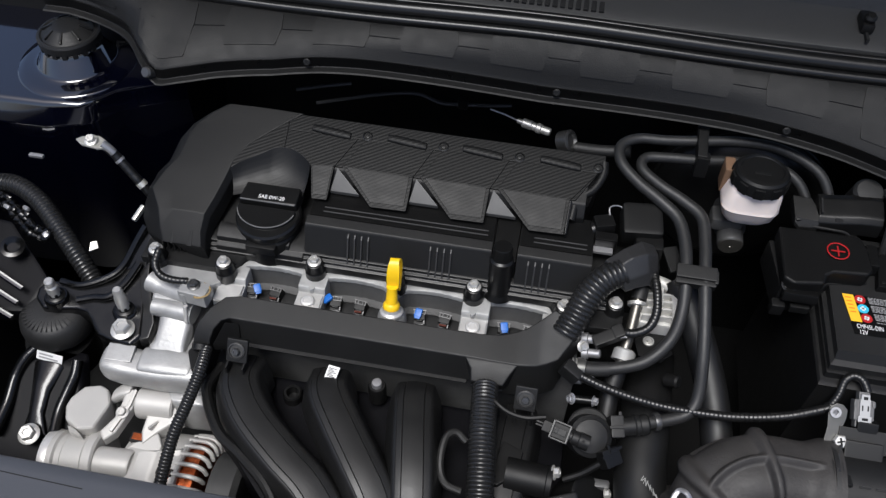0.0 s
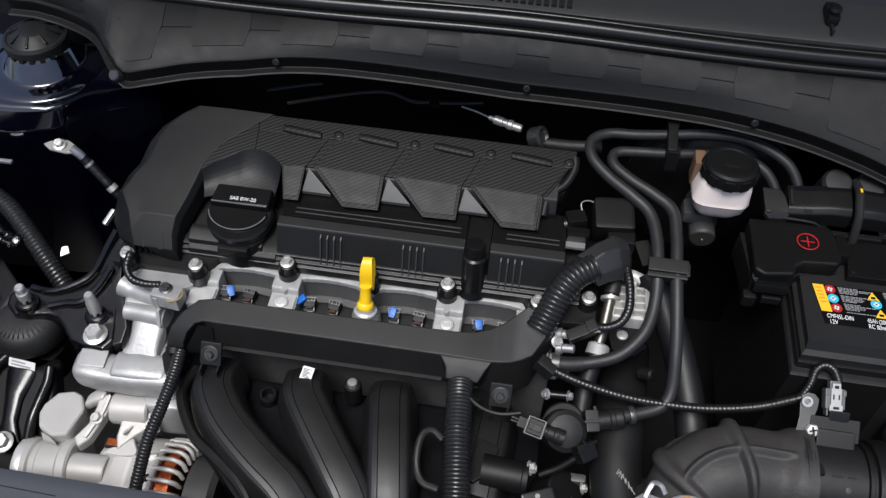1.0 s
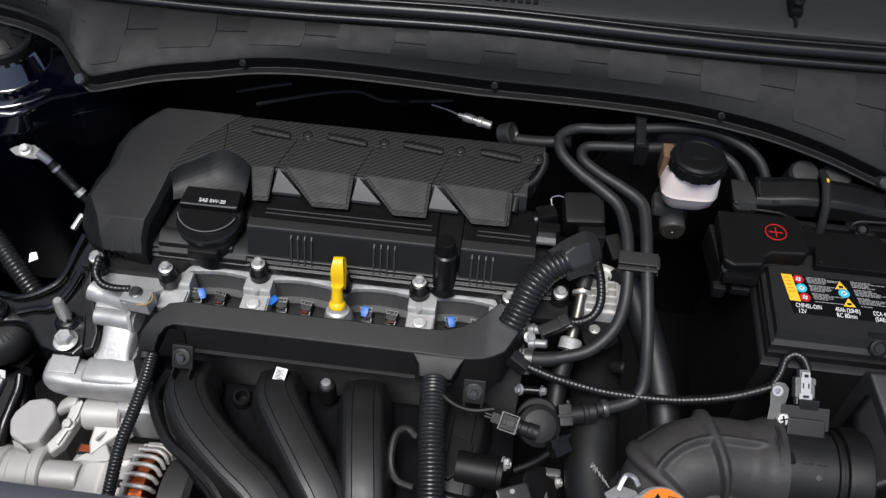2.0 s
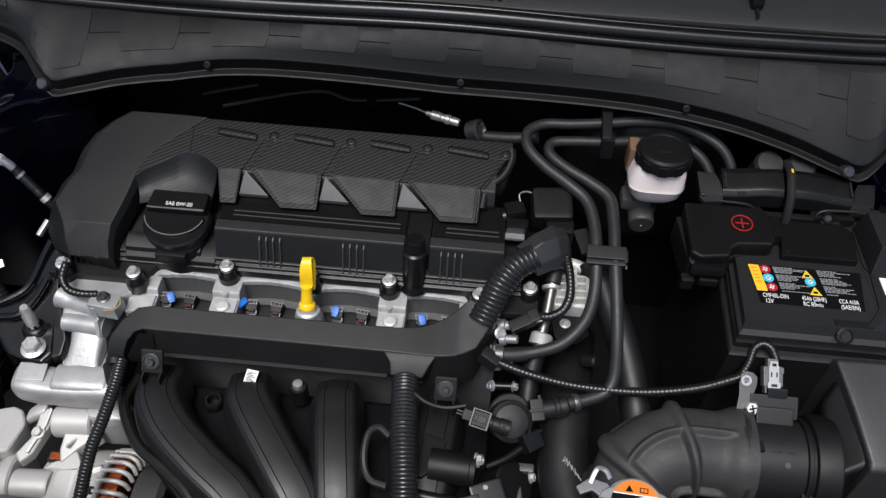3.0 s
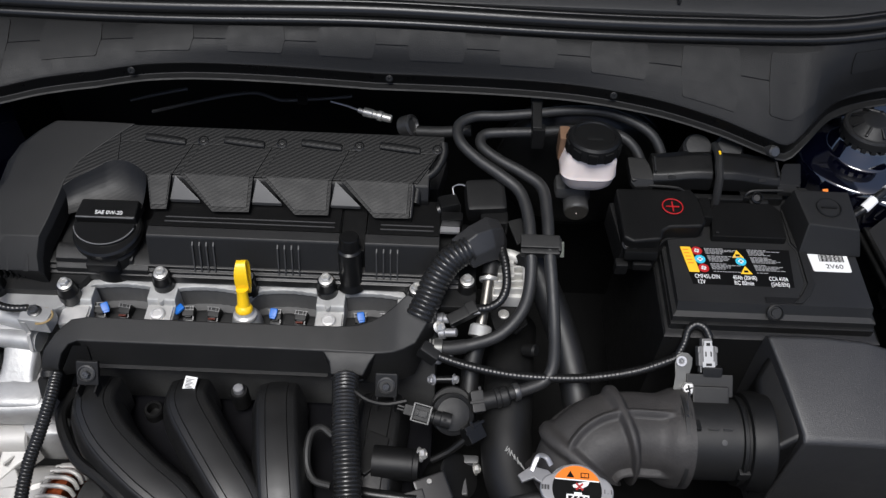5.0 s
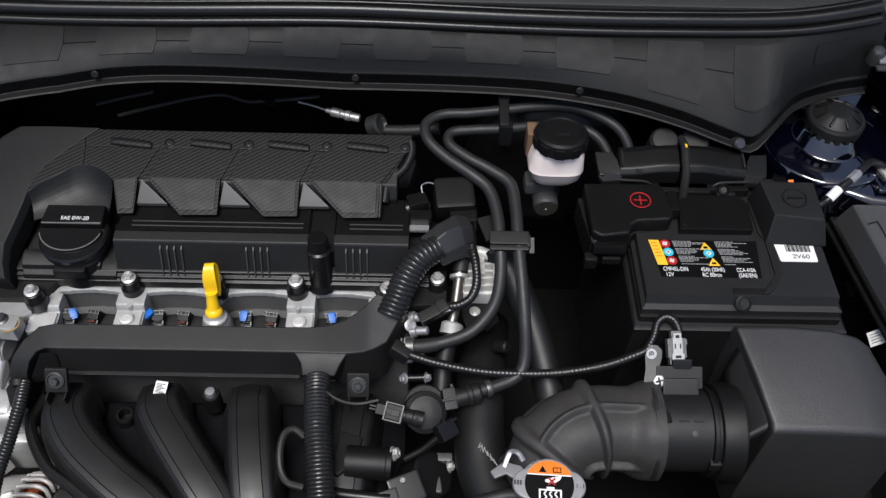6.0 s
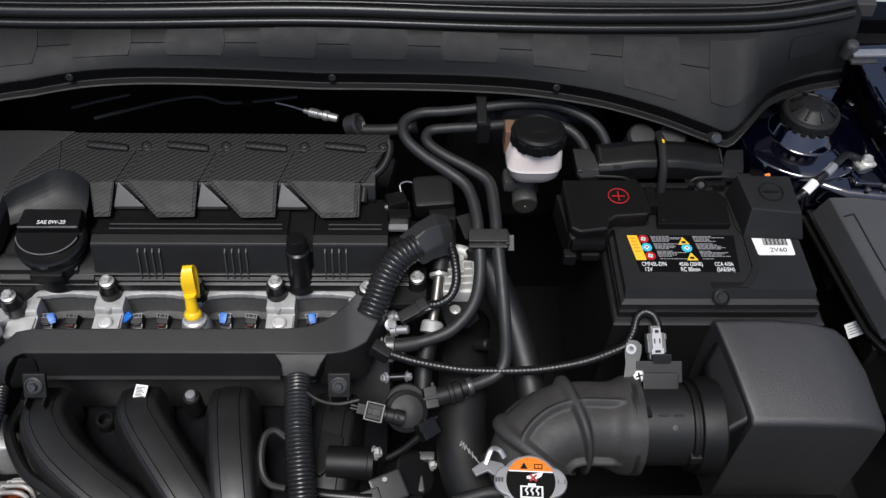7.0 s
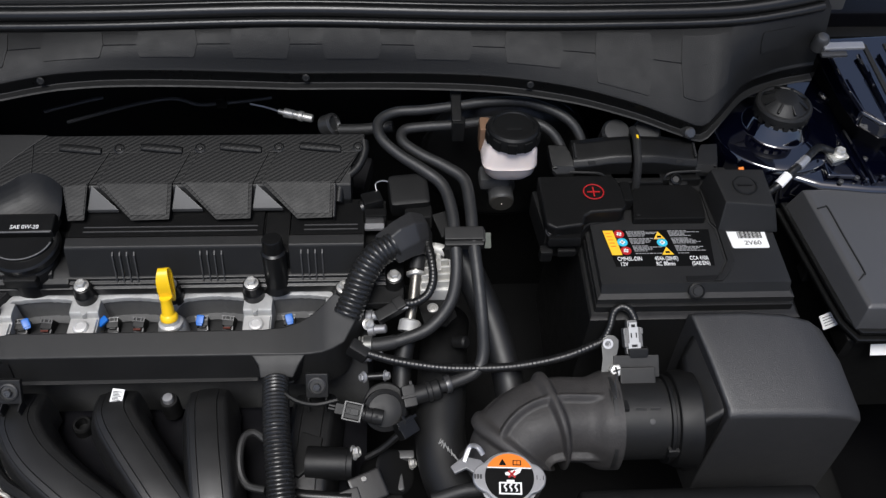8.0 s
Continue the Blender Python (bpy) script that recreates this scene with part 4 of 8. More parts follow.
    part("pipe", conduit([(0.186, -0.008, 0.818), (0.1945, 0.008, 0.830), (0.2035, 0.025, 0.844), (0.217, 0.041, 0.855), (0.236, 0.053, 0.860)], 0.0150, 0.0052, 0.07, 22), CONDUIT, big)
    elbow = thing("conduit_elbow", (0.25, 0.08, 0.85), "black plastic elbow cover over the wiring conduit", "conduit cover")
    ribs = [[(0.2160, 0.0580, 0.868), (0.2270, 0.0460, 0.872), (0.2355, 0.0370, 0.862), (0.2410, 0.0340, 0.850)], [(0.2340, 0.0740, 0.872), (0.2430, 0.0590, 0.877), (0.2495, 0.0460, 0.862), (0.2530, 0.0450, 0.846)],
            [(0.2520, 0.0900, 0.870), (0.2580, 0.0690, 0.874), (0.2640, 0.0580, 0.858), (0.2665, 0.0540, 0.842)], [(0.2660, 0.0940, 0.862), (0.2710, 0.0800, 0.863), (0.2735, 0.0700, 0.850), (0.2715, 0.0590, 0.832)], [(0.2740, 0.0900, 0.842), (0.2770, 0.0820, 0.842), (0.2770, 0.0730, 0.834), (0.2740, 0.0640, 0.820)]]
    rings = []
    for a, b, c, d in ribs:
        rings.append([a, b, c, d, (d[0] - 0.004, d[1] + 0.014, d[2] - 0.012), (a[0] - 0.003, a[1] + 0.006, a[2] - 0.026)])
    part("shell", soften(loft(rings), 0.0020, 3, 16), AIRBOX, elbow, sharp=35)
    down = thing("corrugated_conduit", (0.115, -0.1, 0.74), "thick black corrugated conduit hanging down over the manifold", "conduit", "wiring conduits")
    part("pipe", conduit([(0.1135, -0.062, 0.783), (0.1155, -0.085, 0.784), (0.1190, -0.12, 0.781), (0.1235, -0.155, 0.772), (0.129, -0.20, 0.755)], 0.0138, 0.0040, 0.08, 20), CONDUIT, down)
    left = thing("corrugated_conduit", (-0.19, -0.1, 0.72), "thin black corrugated conduit hanging beside the alternator", "conduit", "wiring conduits")
    part("pipe", conduit([(-0.1900, -0.062, 0.767), (-0.1870, -0.090, 0.767), (-0.1900, -0.125, 0.757), (-0.195, -0.16, 0.745), (-0.195, -0.21, 0.725)], 0.0068, 0.0036, 0.10, 14), CONDUIT, left)


CONDUIT = shader("conduit_plastic", (0.014, 0.014, 0.014), 0.3, stain=0.3, stain_scale=60, rough_var=0.12)
build_harness_cover()


def build_intake():
    k = thing("intake_manifold", (0.0, -0.13, 0.70), "black plastic intake manifold with four curved runners", "intake manifold")
    # plenum coloured near-black to deepen the shade between the runners
    part("plenum", slab([(-0.172, -0.05, 0.712), (0.205, -0.05, 0.712), (0.205, -0.14, 0.712), (0.17, -0.24, 0.70), (-0.02, -0.25, 0.70), (-0.10, -0.19, 0.709), (-0.172, -0.12, 0.710)], 0.06, 0.006), DULL_BLACK, k)
    part("side_plate", tube([(-0.176, -0.066, 0.742), (-0.180, -0.100, 0.745), (-0.152, -0.144, 0.745), (-0.119, -0.167, 0.744), (-0.083, -0.195, 0.738), (-0.05, -0.24, 0.71)], 0.006, 10), PLASTIC_DARK, k)
    paths = [
        [(-0.142, -0.056, 0.745), (-0.140, -0.080, 0.756), (-0.133, -0.101, 0.760), (-0.110, -0.131, 0.760), (-0.071, -0.163, 0.757), (-0.036, -0.187, 0.749), (-0.012, -0.212, 0.732), (0.0, -0.24, 0.70)],
        [(-0.048, -0.056, 0.747), (-0.045, -0.078, 0.759), (-0.038, -0.095, 0.762), (-0.019, -0.122, 0.762), (0.011, -0.161, 0.758), (0.031, -0.187, 0.749), (0.045, -0.215, 0.732), (0.050, -0.24, 0.70)],
        [(0.045, -0.056, 0.747), (0.047, -0.078, 0.759), (0.0515, -0.105, 0.762), (0.0560, -0.130, 0.762), (0.0615, -0.160, 0.758), (0.0660, -0.186, 0.749), (0.0700, -0.215, 0.732), (0.073, -0.24, 0.70)],
        [(0.150, -0.056, 0.735), (0.150, -0.080, 0.745), (0.148, -0.112, 0.748), (0.146, -0.150, 0.745), (0.144, -0.188, 0.735), (0.142, -0.225, 0.715), (0.140, -0.25, 0.68)],
    ]
    for pts, dx in zip(paths, (-0.007, -0.0065, -0.005, 0.0)):
        line = smooth_line([(x + dx, y, z) for x, y, z in pts], 8)
        rings, ridges = [], ([], [])
        for i, p in enumerate(line):
            a = (line[min(i + 1, len(line) - 1)] - line[max(0, i - 1)]).normalized()
            s = a.cross(Vector((0, 0, 1))).normalized()
            u = s.cross(a).normalized()
            ring = []
            for w, z in ((0.030, -0.036), (0.0275, -0.020), (0.0245, -0.006), (0.0222, -0.0022), (0.0190, -0.0008), (0.0128, 0.0002), (0.0122, -0.0006), (0.0116, 0.0008), (0.006, 0.0013), (0.0, 0.0015),
                         (-0.006, 0.0013), (-0.0116, 0.0008), (-0.0122, -0.0006), (-0.0128, 0.0002), (-0.0190, -0.0008), (-0.0222, -0.0022), (-0.0245, -0.006), (-0.0275, -0.020), (-0.030, -0.036)):
                ring.append(p + s * (w * (0.89 if abs(w) < 0.025 else 0.98)) + u * (z + 0.006))
            rings.append(ring)
            ridges[0].append(p + s * 0.0170 + u * 0.0049)
            ridges[1].append(p - s * 0.0170 + u * 0.0049)
        run = part("runner", loft(rings, False, False), MANIFOLD, k, sharp=38)
        for r in ridges:
            part("mould_line", tube(None, 0.0006, 5, line=r[3:]), MANIFOLD, run)
    # fixing post and sticker
    part("post", lathe([(0.010, 0.72), (0.010, 0.742), (0.0085, 0.745), (0.0072, 0.745)], pose(-0.003, -0.060, 0.0), 24), PLASTIC_DARK, k)
    part("stud", lathe([(0.0058, 0.740), (0.0058, 0.749), (0.0050, 0.7508), (0.002, 0.7512)], pose(-0.003, -0.060, 0.0), 20), GREY_TIN, k)
    part("post", lathe([(0.0105, 0.70), (0.0105, 0.734), (0.0090, 0.736), (0.0065, 0.736), (0.0060, 0.725), (0.002, 0.725)], pose(-0.096, -0.074, -0.012), 24), DUCT, k)
    lab = thing("barcode_sticker", (-0.047, -0.066, 0.768), "small white barcode sticker on the intake runner", "sticker")
    m = pose(-0.0495, -0.0670, 0.7668, 26, 0, -8) @ Matrix.Diagonal((0.82, 0.85, 1, 1))
    part("paper", slab([(-0.008, -0.0085), (0.0075, -0.0085), (0.0085, 0.0085), (-0.007, 0.0085)], 0.0003, 0.0, m), PAPER, lab)
    for i in range(7):
        y = -0.0056 + i * 0.0017
        part("printed_bar", slab([(-0.0055, y), (0.0055 - 0.002 * (i % 3), y), (0.0055 - 0.002 * (i % 3), y + 0.0009), (-0.0055, y + 0.0009)], 0.0002, 0.0, m @ pose(0, 0, 0.0003)), LABEL_BLACK, lab)
    loop = thing("vacuum_hose", (0.085, -0.13, 0.74), "thin black hooked vacuum hose on the manifold", "hose")
    part("hose", tube([(0.103, -0.112, 0.752), (0.092, -0.106, 0.756), (0.083, -0.112, 0.757), (0.080, -0.128, 0.754), (0.082, -0.146, 0.748), (0.090, -0.158, 0.744), (0.106, -0.162, 0.742)], 0.0040, 10, 6), RUBBER, loop)


MANIFOLD = shader("manifold_plastic", (0.010, 0.010, 0.010), 0.42, grain=0.2, grain_scale=900, stain=0.15, spec=0.42)
build_intake()

# ---- battery side ----
def build_battery():
    b = thing("battery", (0.545, 0.075, 0.67), "black car battery with warning label, held in its tray", "battery")
    part("case", slab([(0.441, -0.016), (0.648, -0.016), (0.648, 0.165), (0.441, 0.165)], 0.18, 0.003, pose(0, 0, 0.8365)), BATTERY_CASE, b)
    part("lid", loft([[(0.443, -0.012, 0.834), (0.646, -0.012, 0.834), (0.646, 0.165, 0.834), (0.443, 0.165, 0.834)],
                      [(0.4425, -0.0125, 0.8445), (0.6465, -0.0125, 0.8445), (0.6465, 0.165, 0.8445), (0.4425, 0.165, 0.8445)],
                      [(0.4465, -0.0065, 0.8465), (0.6425, -0.0065, 0.8465), (0.6425, 0.165, 0.8465), (0.4465, 0.165, 0.8465)],
                      [(0.4465, -0.002, 0.8565), (0.6425, -0.002, 0.8565), (0.6425, 0.165, 0.8565), (0.4465, 0.165, 0.8565)]]), BATTERY_LID, b, sharp=20)
    part("plateau", slab([(0.492, 0.079), (0.571, 0.079), (0.5735, 0.118), (0.565, 0.13), (0.503, 0.13), (0.497, 0.118)], 0.010, 0.0022, pose(0, 0, 0.8655)), TERMINAL, b)
    part("plateau_dot", lathe([(0.0022, 0), (0.0022, 0.001), (0.001, 0.0014)], pose(0.498, 0.0845, 0.8655), 12), PLASTIC_DARK, b)
    # raised band that runs over the lid to the round mark
    part("band", slab([(0.5765, 0.128), (0.5835, 0.128), (0.5845, 0.082), (0.590, 0.074), (0.590, 0.024), (0.580, 0.008), (0.5715, -0.0005), (0.563, -0.0005), (0.572, 0.009), (0.5825, 0.026), (0.5825, 0.071), (0.5775, 0.080)], 0.004, 0.0011, pose(0, 0, 0.8590)), PLASTIC, b)
    part("gap_line", slab([(0.5745, 0.128), (0.5763, 0.128), (0.5772, 0.080), (0.582, 0.071), (0.582, 0.026), (0.572, 0.0095), (0.5705, 0.0105), (0.580, 0.027), (0.580, 0.070), (0.5755, 0.079)], 0.002, 0.0, pose(0, 0, 0.8572)), VOID, b)
    part("front_pocket", slab([(0.535, -0.0005), (0.568, -0.0005), (0.575, 0.007), (0.535, 0.007)], 0.003, 0.0008, pose(0, 0, 0.8575)), PLASTIC_DARK, b)
    part("vent_mark", lathe([(0.0085, 0.0), (0.0085, 0.003), (0.0072, 0.0038), (0.0062, 0.002), (0.0046, 0.002), (0.0042, 0.0034), (0.0012, 0.0034)], aim((0.5445, -0.007, 0.8500), (0, -0.7, 0.7)), 28), PLASTIC, b)
    z = 0.8569
    label = part("label", slab([(0.4575, 0.0705), (0.5735, 0.0705), (0.5685, 0.0205), (0.4650, 0.0205)], 0.0003, 0.0, pose(0, 0, z)), LABEL_BLACK, b, "black warning label with yellow band")
    z += 0.0003
    part("yellow_band", slab([(0.4582, 0.0700), (0.4690, 0.0700), (0.4742, 0.0360), (0.4634, 0.0360)], 0.0002, 0.0, pose(0, 0, z)), LABEL_YELLOW, label)
    for i in range(5):
        part("small_print", slab([(0.4605 + 0.0008 * i, 0.0665 - 0.0045 * i), (0.4662 + 0.0008 * i, 0.0665 - 0.0045 * i), (0.4664 + 0.0008 * i, 0.0652 - 0.0045 * i), (0.4607 + 0.0008 * i, 0.0652 - 0.0045 * i)], 0.0001, 0.0, pose(0, 0, z + 0.0002)), LABEL_ORANGE, label)
    for k, (x, y, ink, kind) in enumerate(((0.4752, 0.0650, RED, 0), (0.4770, 0.0535, LABEL_CYAN, 0), (0.4790, 0.0418, RED, 0), (0.5175, 0.0620, LABEL_YELLOW, 1), (0.5195, 0.0525, LABEL_CYAN, 0), (0.5225, 0.0405, LABEL_YELLOW, 1))):
        if kind:
            bm = slab([(x - 0.0062, y - 0.0048), (x + 0.0062, y - 0.0048), (x, y + 0.006)], 0.0002, 0.0, pose(0, 0, z))
            part("warning_triangle", bm, ink, label)
            part("symbol", box((x, y - 0.0015, z), (0.0045, 0.0028, 0.0003), 0.0), LABEL_BLACK, label)
        else:
            part("warning_disc", lathe([(0.0056, -0.0002), (0.0056, 0.0)], pose(x, y, z), 28), ink, label)
            part("symbol", box((x, y, z), (0.0055, 0.0022, 0.0004), 0.0, (0, 0, 30 if ink is RED else 0)), WHITE, label)
            part("symbol", box((x, y, z), (0.0022, 0.0055, 0.0004), 0.0, (0, 0, 30 if ink is RED else 0)), WHITE, label)
    rng = random.Random(4)
    for col, x0 in ((0, 0.483), (1, 0.528)):
        for row in range(19):
            y = 0.0685 - row * 0.00172
            if row % 6 == 5:
                continue
            x, far = x0 + 0.0003 * row, x0 + rng.uniform(0.016, 0.034)
            while x < far:
                w = rng.uniform(0.0016, 0.0048)
                part("small_print", slab([(x, y - 0.0004), (x + w, y - 0.0004), (x + w, y + 0.0004), (x, y + 0.0004)], 0.0002, 0.0, pose(0, 0, z + 0.0002)), SMALL_PRINT, label)
                x += w + 0.0008
    for text, x, y, w in (("CMF45L-DIN", 0.4810, 0.0303, 0.0255), ("12V", 0.4738, 0.0232, 0.0075), ("45Ah (20HR)", 0.5195, 0.0303, 0.0245), ("RC 80min", 0.5175, 0.0232, 0.0195), ("CCA 410A", 0.5540, 0.0303, 0.0195), ("(SAE/EN)", 0.5545, 0.0232, 0.0185)):
        lettering(text, 0.0075, pose(x, y, z + 0.0001), WHITE, label, w)
    paper = part("code_sticker", slab([(0.6030, 0.0695), (0.6420, 0.0682), (0.6432, 0.0668), (0.6430, 0.0446), (0.6415, 0.0432), (0.6048, 0.0432), (0.6034, 0.0446), (0.6016, 0.0682)], 0.0003, 0.0, pose(0, 0, 0.8572)), PAPER, b, "white barcode sticker")
    for i in range(18):
        w = (0.0009, 0.0006, 0.0013)[i * 7 % 3]
        part("printed_bar", box((0.6130 + i * 0.00145, 0.0612, 0.8574), (w, 0.0092, 0.0002), 0.0), LABEL_BLACK, paper)
    lettering("2V60", 0.0078, pose(0.6265, 0.0500, 0.85745), LABEL_BLACK, paper, 0.018)

    p = thing("positive_terminal_cover", (0.435, 0.09, 0.85), "black plastic terminal cover with a red plus mark", "terminal cover")
    part("shell", slab([(0.393, 0.1320, 0.879), (0.476, 0.1325, 0.879), (0.4825, 0.116, 0.8785), (0.4850, 0.090, 0.8765), (0.4800, 0.0830, 0.8755), (0.4460, 0.0810, 0.8745), (0.4385, 0.0765, 0.8735), (0.4360, 0.0660, 0.8720), (0.4060, 0.0620, 0.8710), (0.3960, 0.0680, 0.8715)], 0.020, 0.0035, None, 3), TERMINAL, p)
    part("skirt", slab([(0.388, 0.130), (0.486, 0.130), (0.486, 0.086), (0.444, 0.078), (0.434, 0.0640), (0.396, 0.0640)], 0.036, 0.003, pose(0, 0, 0.8580)), PLASTIC_DARK, p)
    part("rear_step", box((0.4885, 0.1130, 0.8660), (0.012, 0.030, 0.016), 0.003), TERMINAL, p)
    ring = [Vector((0.4510 + 0.0108 * math.cos(w), 0.1075 + 0.0108 * math.sin(w), 0.8786)) for w in (2 * math.pi * k / 36 for k in range(37))]
    part("plus_mark", merge(tube(None, 0.0007, 6, line=ring), box((0.4510, 0.1075, 0.8783), (0.014, 0.0013, 0.001), 0.0), box((0.4510, 0.1075, 0.8784), (0.0013, 0.014, 0.001), 0.0)), RED, p, "red plus sign in a ring")
    part("stud_boss", lathe([(0.0085, -0.012), (0.0085, 0.0022), (0.0070, 0.0030), (0.0056, 0.0012), (0.0034, 0.0012), (0.0028, 0.0024), (0.0008, 0.0024)], aim((0.4045, 0.0680, 0.8600), (0, -0.45, 1)), 24), PLASTIC_GLOSS, p)
    part("lug", box((0.4160, 0.0610, 0.8540), (0.036, 0.012, 0.012), 0.003, (-12, 0, 0)), TERMINAL, p)
    part("cable_guide", merge(box((0.3980, 0.0570, 0.8360), (0.014, 0.012, 0.016), 0.003), box((0.4200, 0.0580, 0.8380), (0.020, 0.008, 0.010), 0.002)), PLASTIC_DARK, p)

    n = thing("negative_terminal_cover", (0.62, 0.1, 0.85), "black plastic terminal cover with an embossed minus mark", "terminal cover")
    part("shell", soften(loft([[(0.5910, 0.066, 0.857), (0.6565, 0.064, 0.857), (0.6565, 0.134, 0.857), (0.5860, 0.134, 0.857)],
                               [(0.5920, 0.0685, 0.8625), (0.6555, 0.0675, 0.8625), (0.6555, 0.133, 0.8625), (0.5870, 0.133, 0.8625)],
                               [(0.5970, 0.083, 0.886), (0.6490, 0.077, 0.886), (0.6480, 0.128, 0.890), (0.5900, 0.129, 0.890)]]), 0.0025, 2, 15), PLASTIC, n)
    ring = [Vector((0.6225 + 0.0125 * math.cos(w), 0.1055 + 0.0125 * math.sin(w), 0.8884)) for w in (2 * math.pi * k / 36 for k in range(37))]
    part("minus_mark", merge(tube(None, 0.0011, 6, line=ring), box((0.6225, 0.1055, 0.8884), (0.016, 0.0024, 0.0016), 0.0)), PLASTIC_DARK, n)

    n.location = n.location + Vector((-0.009, 0, 0))
    paper.location = paper.location + Vector((-0.010, 0, 0))
    t = thing("battery_tray", (0.54, 0.07, 0.62), "black insulated battery tray wall", "battery tray")
    part("front", loft([[(0.425, -0.030, 0.60), (0.662, -0.030, 0.60), (0.662, 0.18, 0.60), (0.425, 0.18, 0.60)],
                        [(0.436, -0.0245, 0.8255), (0.655, -0.0245, 0.8255), (0.655, 0.175, 0.8255), (0.436, 0.175, 0.8255)],
                        [(0.438, -0.0195, 0.8275), (0.652, -0.0195, 0.8275), (0.652, 0.172, 0.8275), (0.438, 0.172, 0.8275)]]), BATTERY_CASE, t)
    part("cable_bridge", box((0.505, 0.141, 0.858), (0.06, 0.02, 0.02), 0.003), PLASTIC_DARK, t)


SMALL_PRINT = shader("grey_print", (0.30, 0.30, 0.30), 0.5, stain=0.1)
build_battery()




def build_duct():
    d = thing("cable_duct", (0.5, 0.15, 0.86), "black two-piece plastic cable duct behind the battery", "cable duct")
    for m in (1, -1):
        f = lambda x: 0.5035 + m * (x - 0.5035)
        rings = []
        for x, rise in ((0.434, 0.0), (0.446, 0.12), (0.460, 0.45), (0.474, 0.85), (0.486, 1.0), (0.4985, 1.0)):
            zt = 0.8850 + 0.0065 * rise
            rings.append([Vector((f(x), 0.1435, 0.868)), Vector((f(x), 0.1440, zt - 0.0060)), Vector((f(x), 0.1490, zt - 0.0005)), Vector((f(x), 0.1535, zt + 0.0010)), Vector((f(x), 0.1700, zt + 0.0050)), Vector((f(x), 0.1790, zt + 0.0030)), Vector((f(x), 0.1820, zt - 0.0080)), Vector((f(x), 0.1820, 0.868))])
        part("cover", soften(loft(rings), 0.0014, 2, 24), DUCT, d, sharp=32)
        part("hinge_line", box((f(0.4365), 0.160, 0.8890), (0.0024, 0.020, 0.004), 0.0008, (10, 0, 0)), VOID, d)
        part("slot", box((f(0.4545), 0.1465, 0.8840), (0.008, 0.002, 0.0035), 0.0006, (-30, 0, 0)), VOID, d)
        flap = [(f(0.4075), 0.1720, 0.8880), (f(0.4270), 0.1700, 0.8890), (f(0.4320), 0.1600, 0.8870), (f(0.4345), 0.1500, 0.8830), (f(0.4365), 0.1455, 0.8800), (f(0.4120), 0.1440, 0.8790), (f(0.4100), 0.1500, 0.8810)]
        part("end_flap", slab(flap if m > 0 else flap[::-1], 0.012, 0.0016), DUCT, d)
        part("flap_bevel", slab([(f(0.4105), 0.1500, 0.8812), (f(0.4180), 0.1462, 0.8806), (f(0.4365), 0.1458, 0.8802), (f(0.4350), 0.1405, 0.8735), (f(0.4160), 0.1400, 0.8730), (f(0.4110), 0.1440, 0.8765)][::m], 0.006, 0.0010), PLASTIC, d)
        part("skirt_edge", tube([(f(0.430), 0.1415, 0.8745), (f(0.452), 0.1405, 0.8745), (f(0.463), 0.1400, 0.8735), (f(0.469), 0.1385, 0.8700), (f(0.470), 0.1370, 0.8640)], 0.0016, 8, 5), PLASTIC, d)
    part("base", box((0.5035, 0.150, 0.8620), (0.150, 0.030, 0.012), 0.003), DUCT, d)
    part("tie", tube([(0.5035, 0.126, 0.852), (0.5035, 0.131, 0.872), (0.5035, 0.141, 0.8900), (0.5035, 0.150, 0.8950), (0.5045, 0.168, 0.9000), (0.5045, 0.188, 0.8950)], 0.0046, 10, 6), VOID, d)
    part("yellow_spot", box((0.5045, 0.166, 0.9046), (0.0022, 0.005, 0.001), 0.0), YELLOW, d)
    for x in (0.4860, 0.5205):
        part("cable_boot", lathe([(0.0165, -0.02), (0.0165, 0.008), (0.0135, 0.012), (0.005, 0.013)], aim((x, 0.188, 0.886), (0, -0.4, 1)), 24), RUBBER, d)
    part("foot", box((0.552, 0.133, 0.860), (0.022, 0.008, 0.012), 0.003), PLASTIC_DARK, d)
    part("foot_ring", lathe([(0.0065, 0.0), (0.0065, 0.003), (0.005, 0.004), (0.0035, 0.001)], aim((0.5490, 0.1350, 0.8680), (0, -0.5, 0.85)), 18), PLASTIC_GLOSS, d)


build_duct()


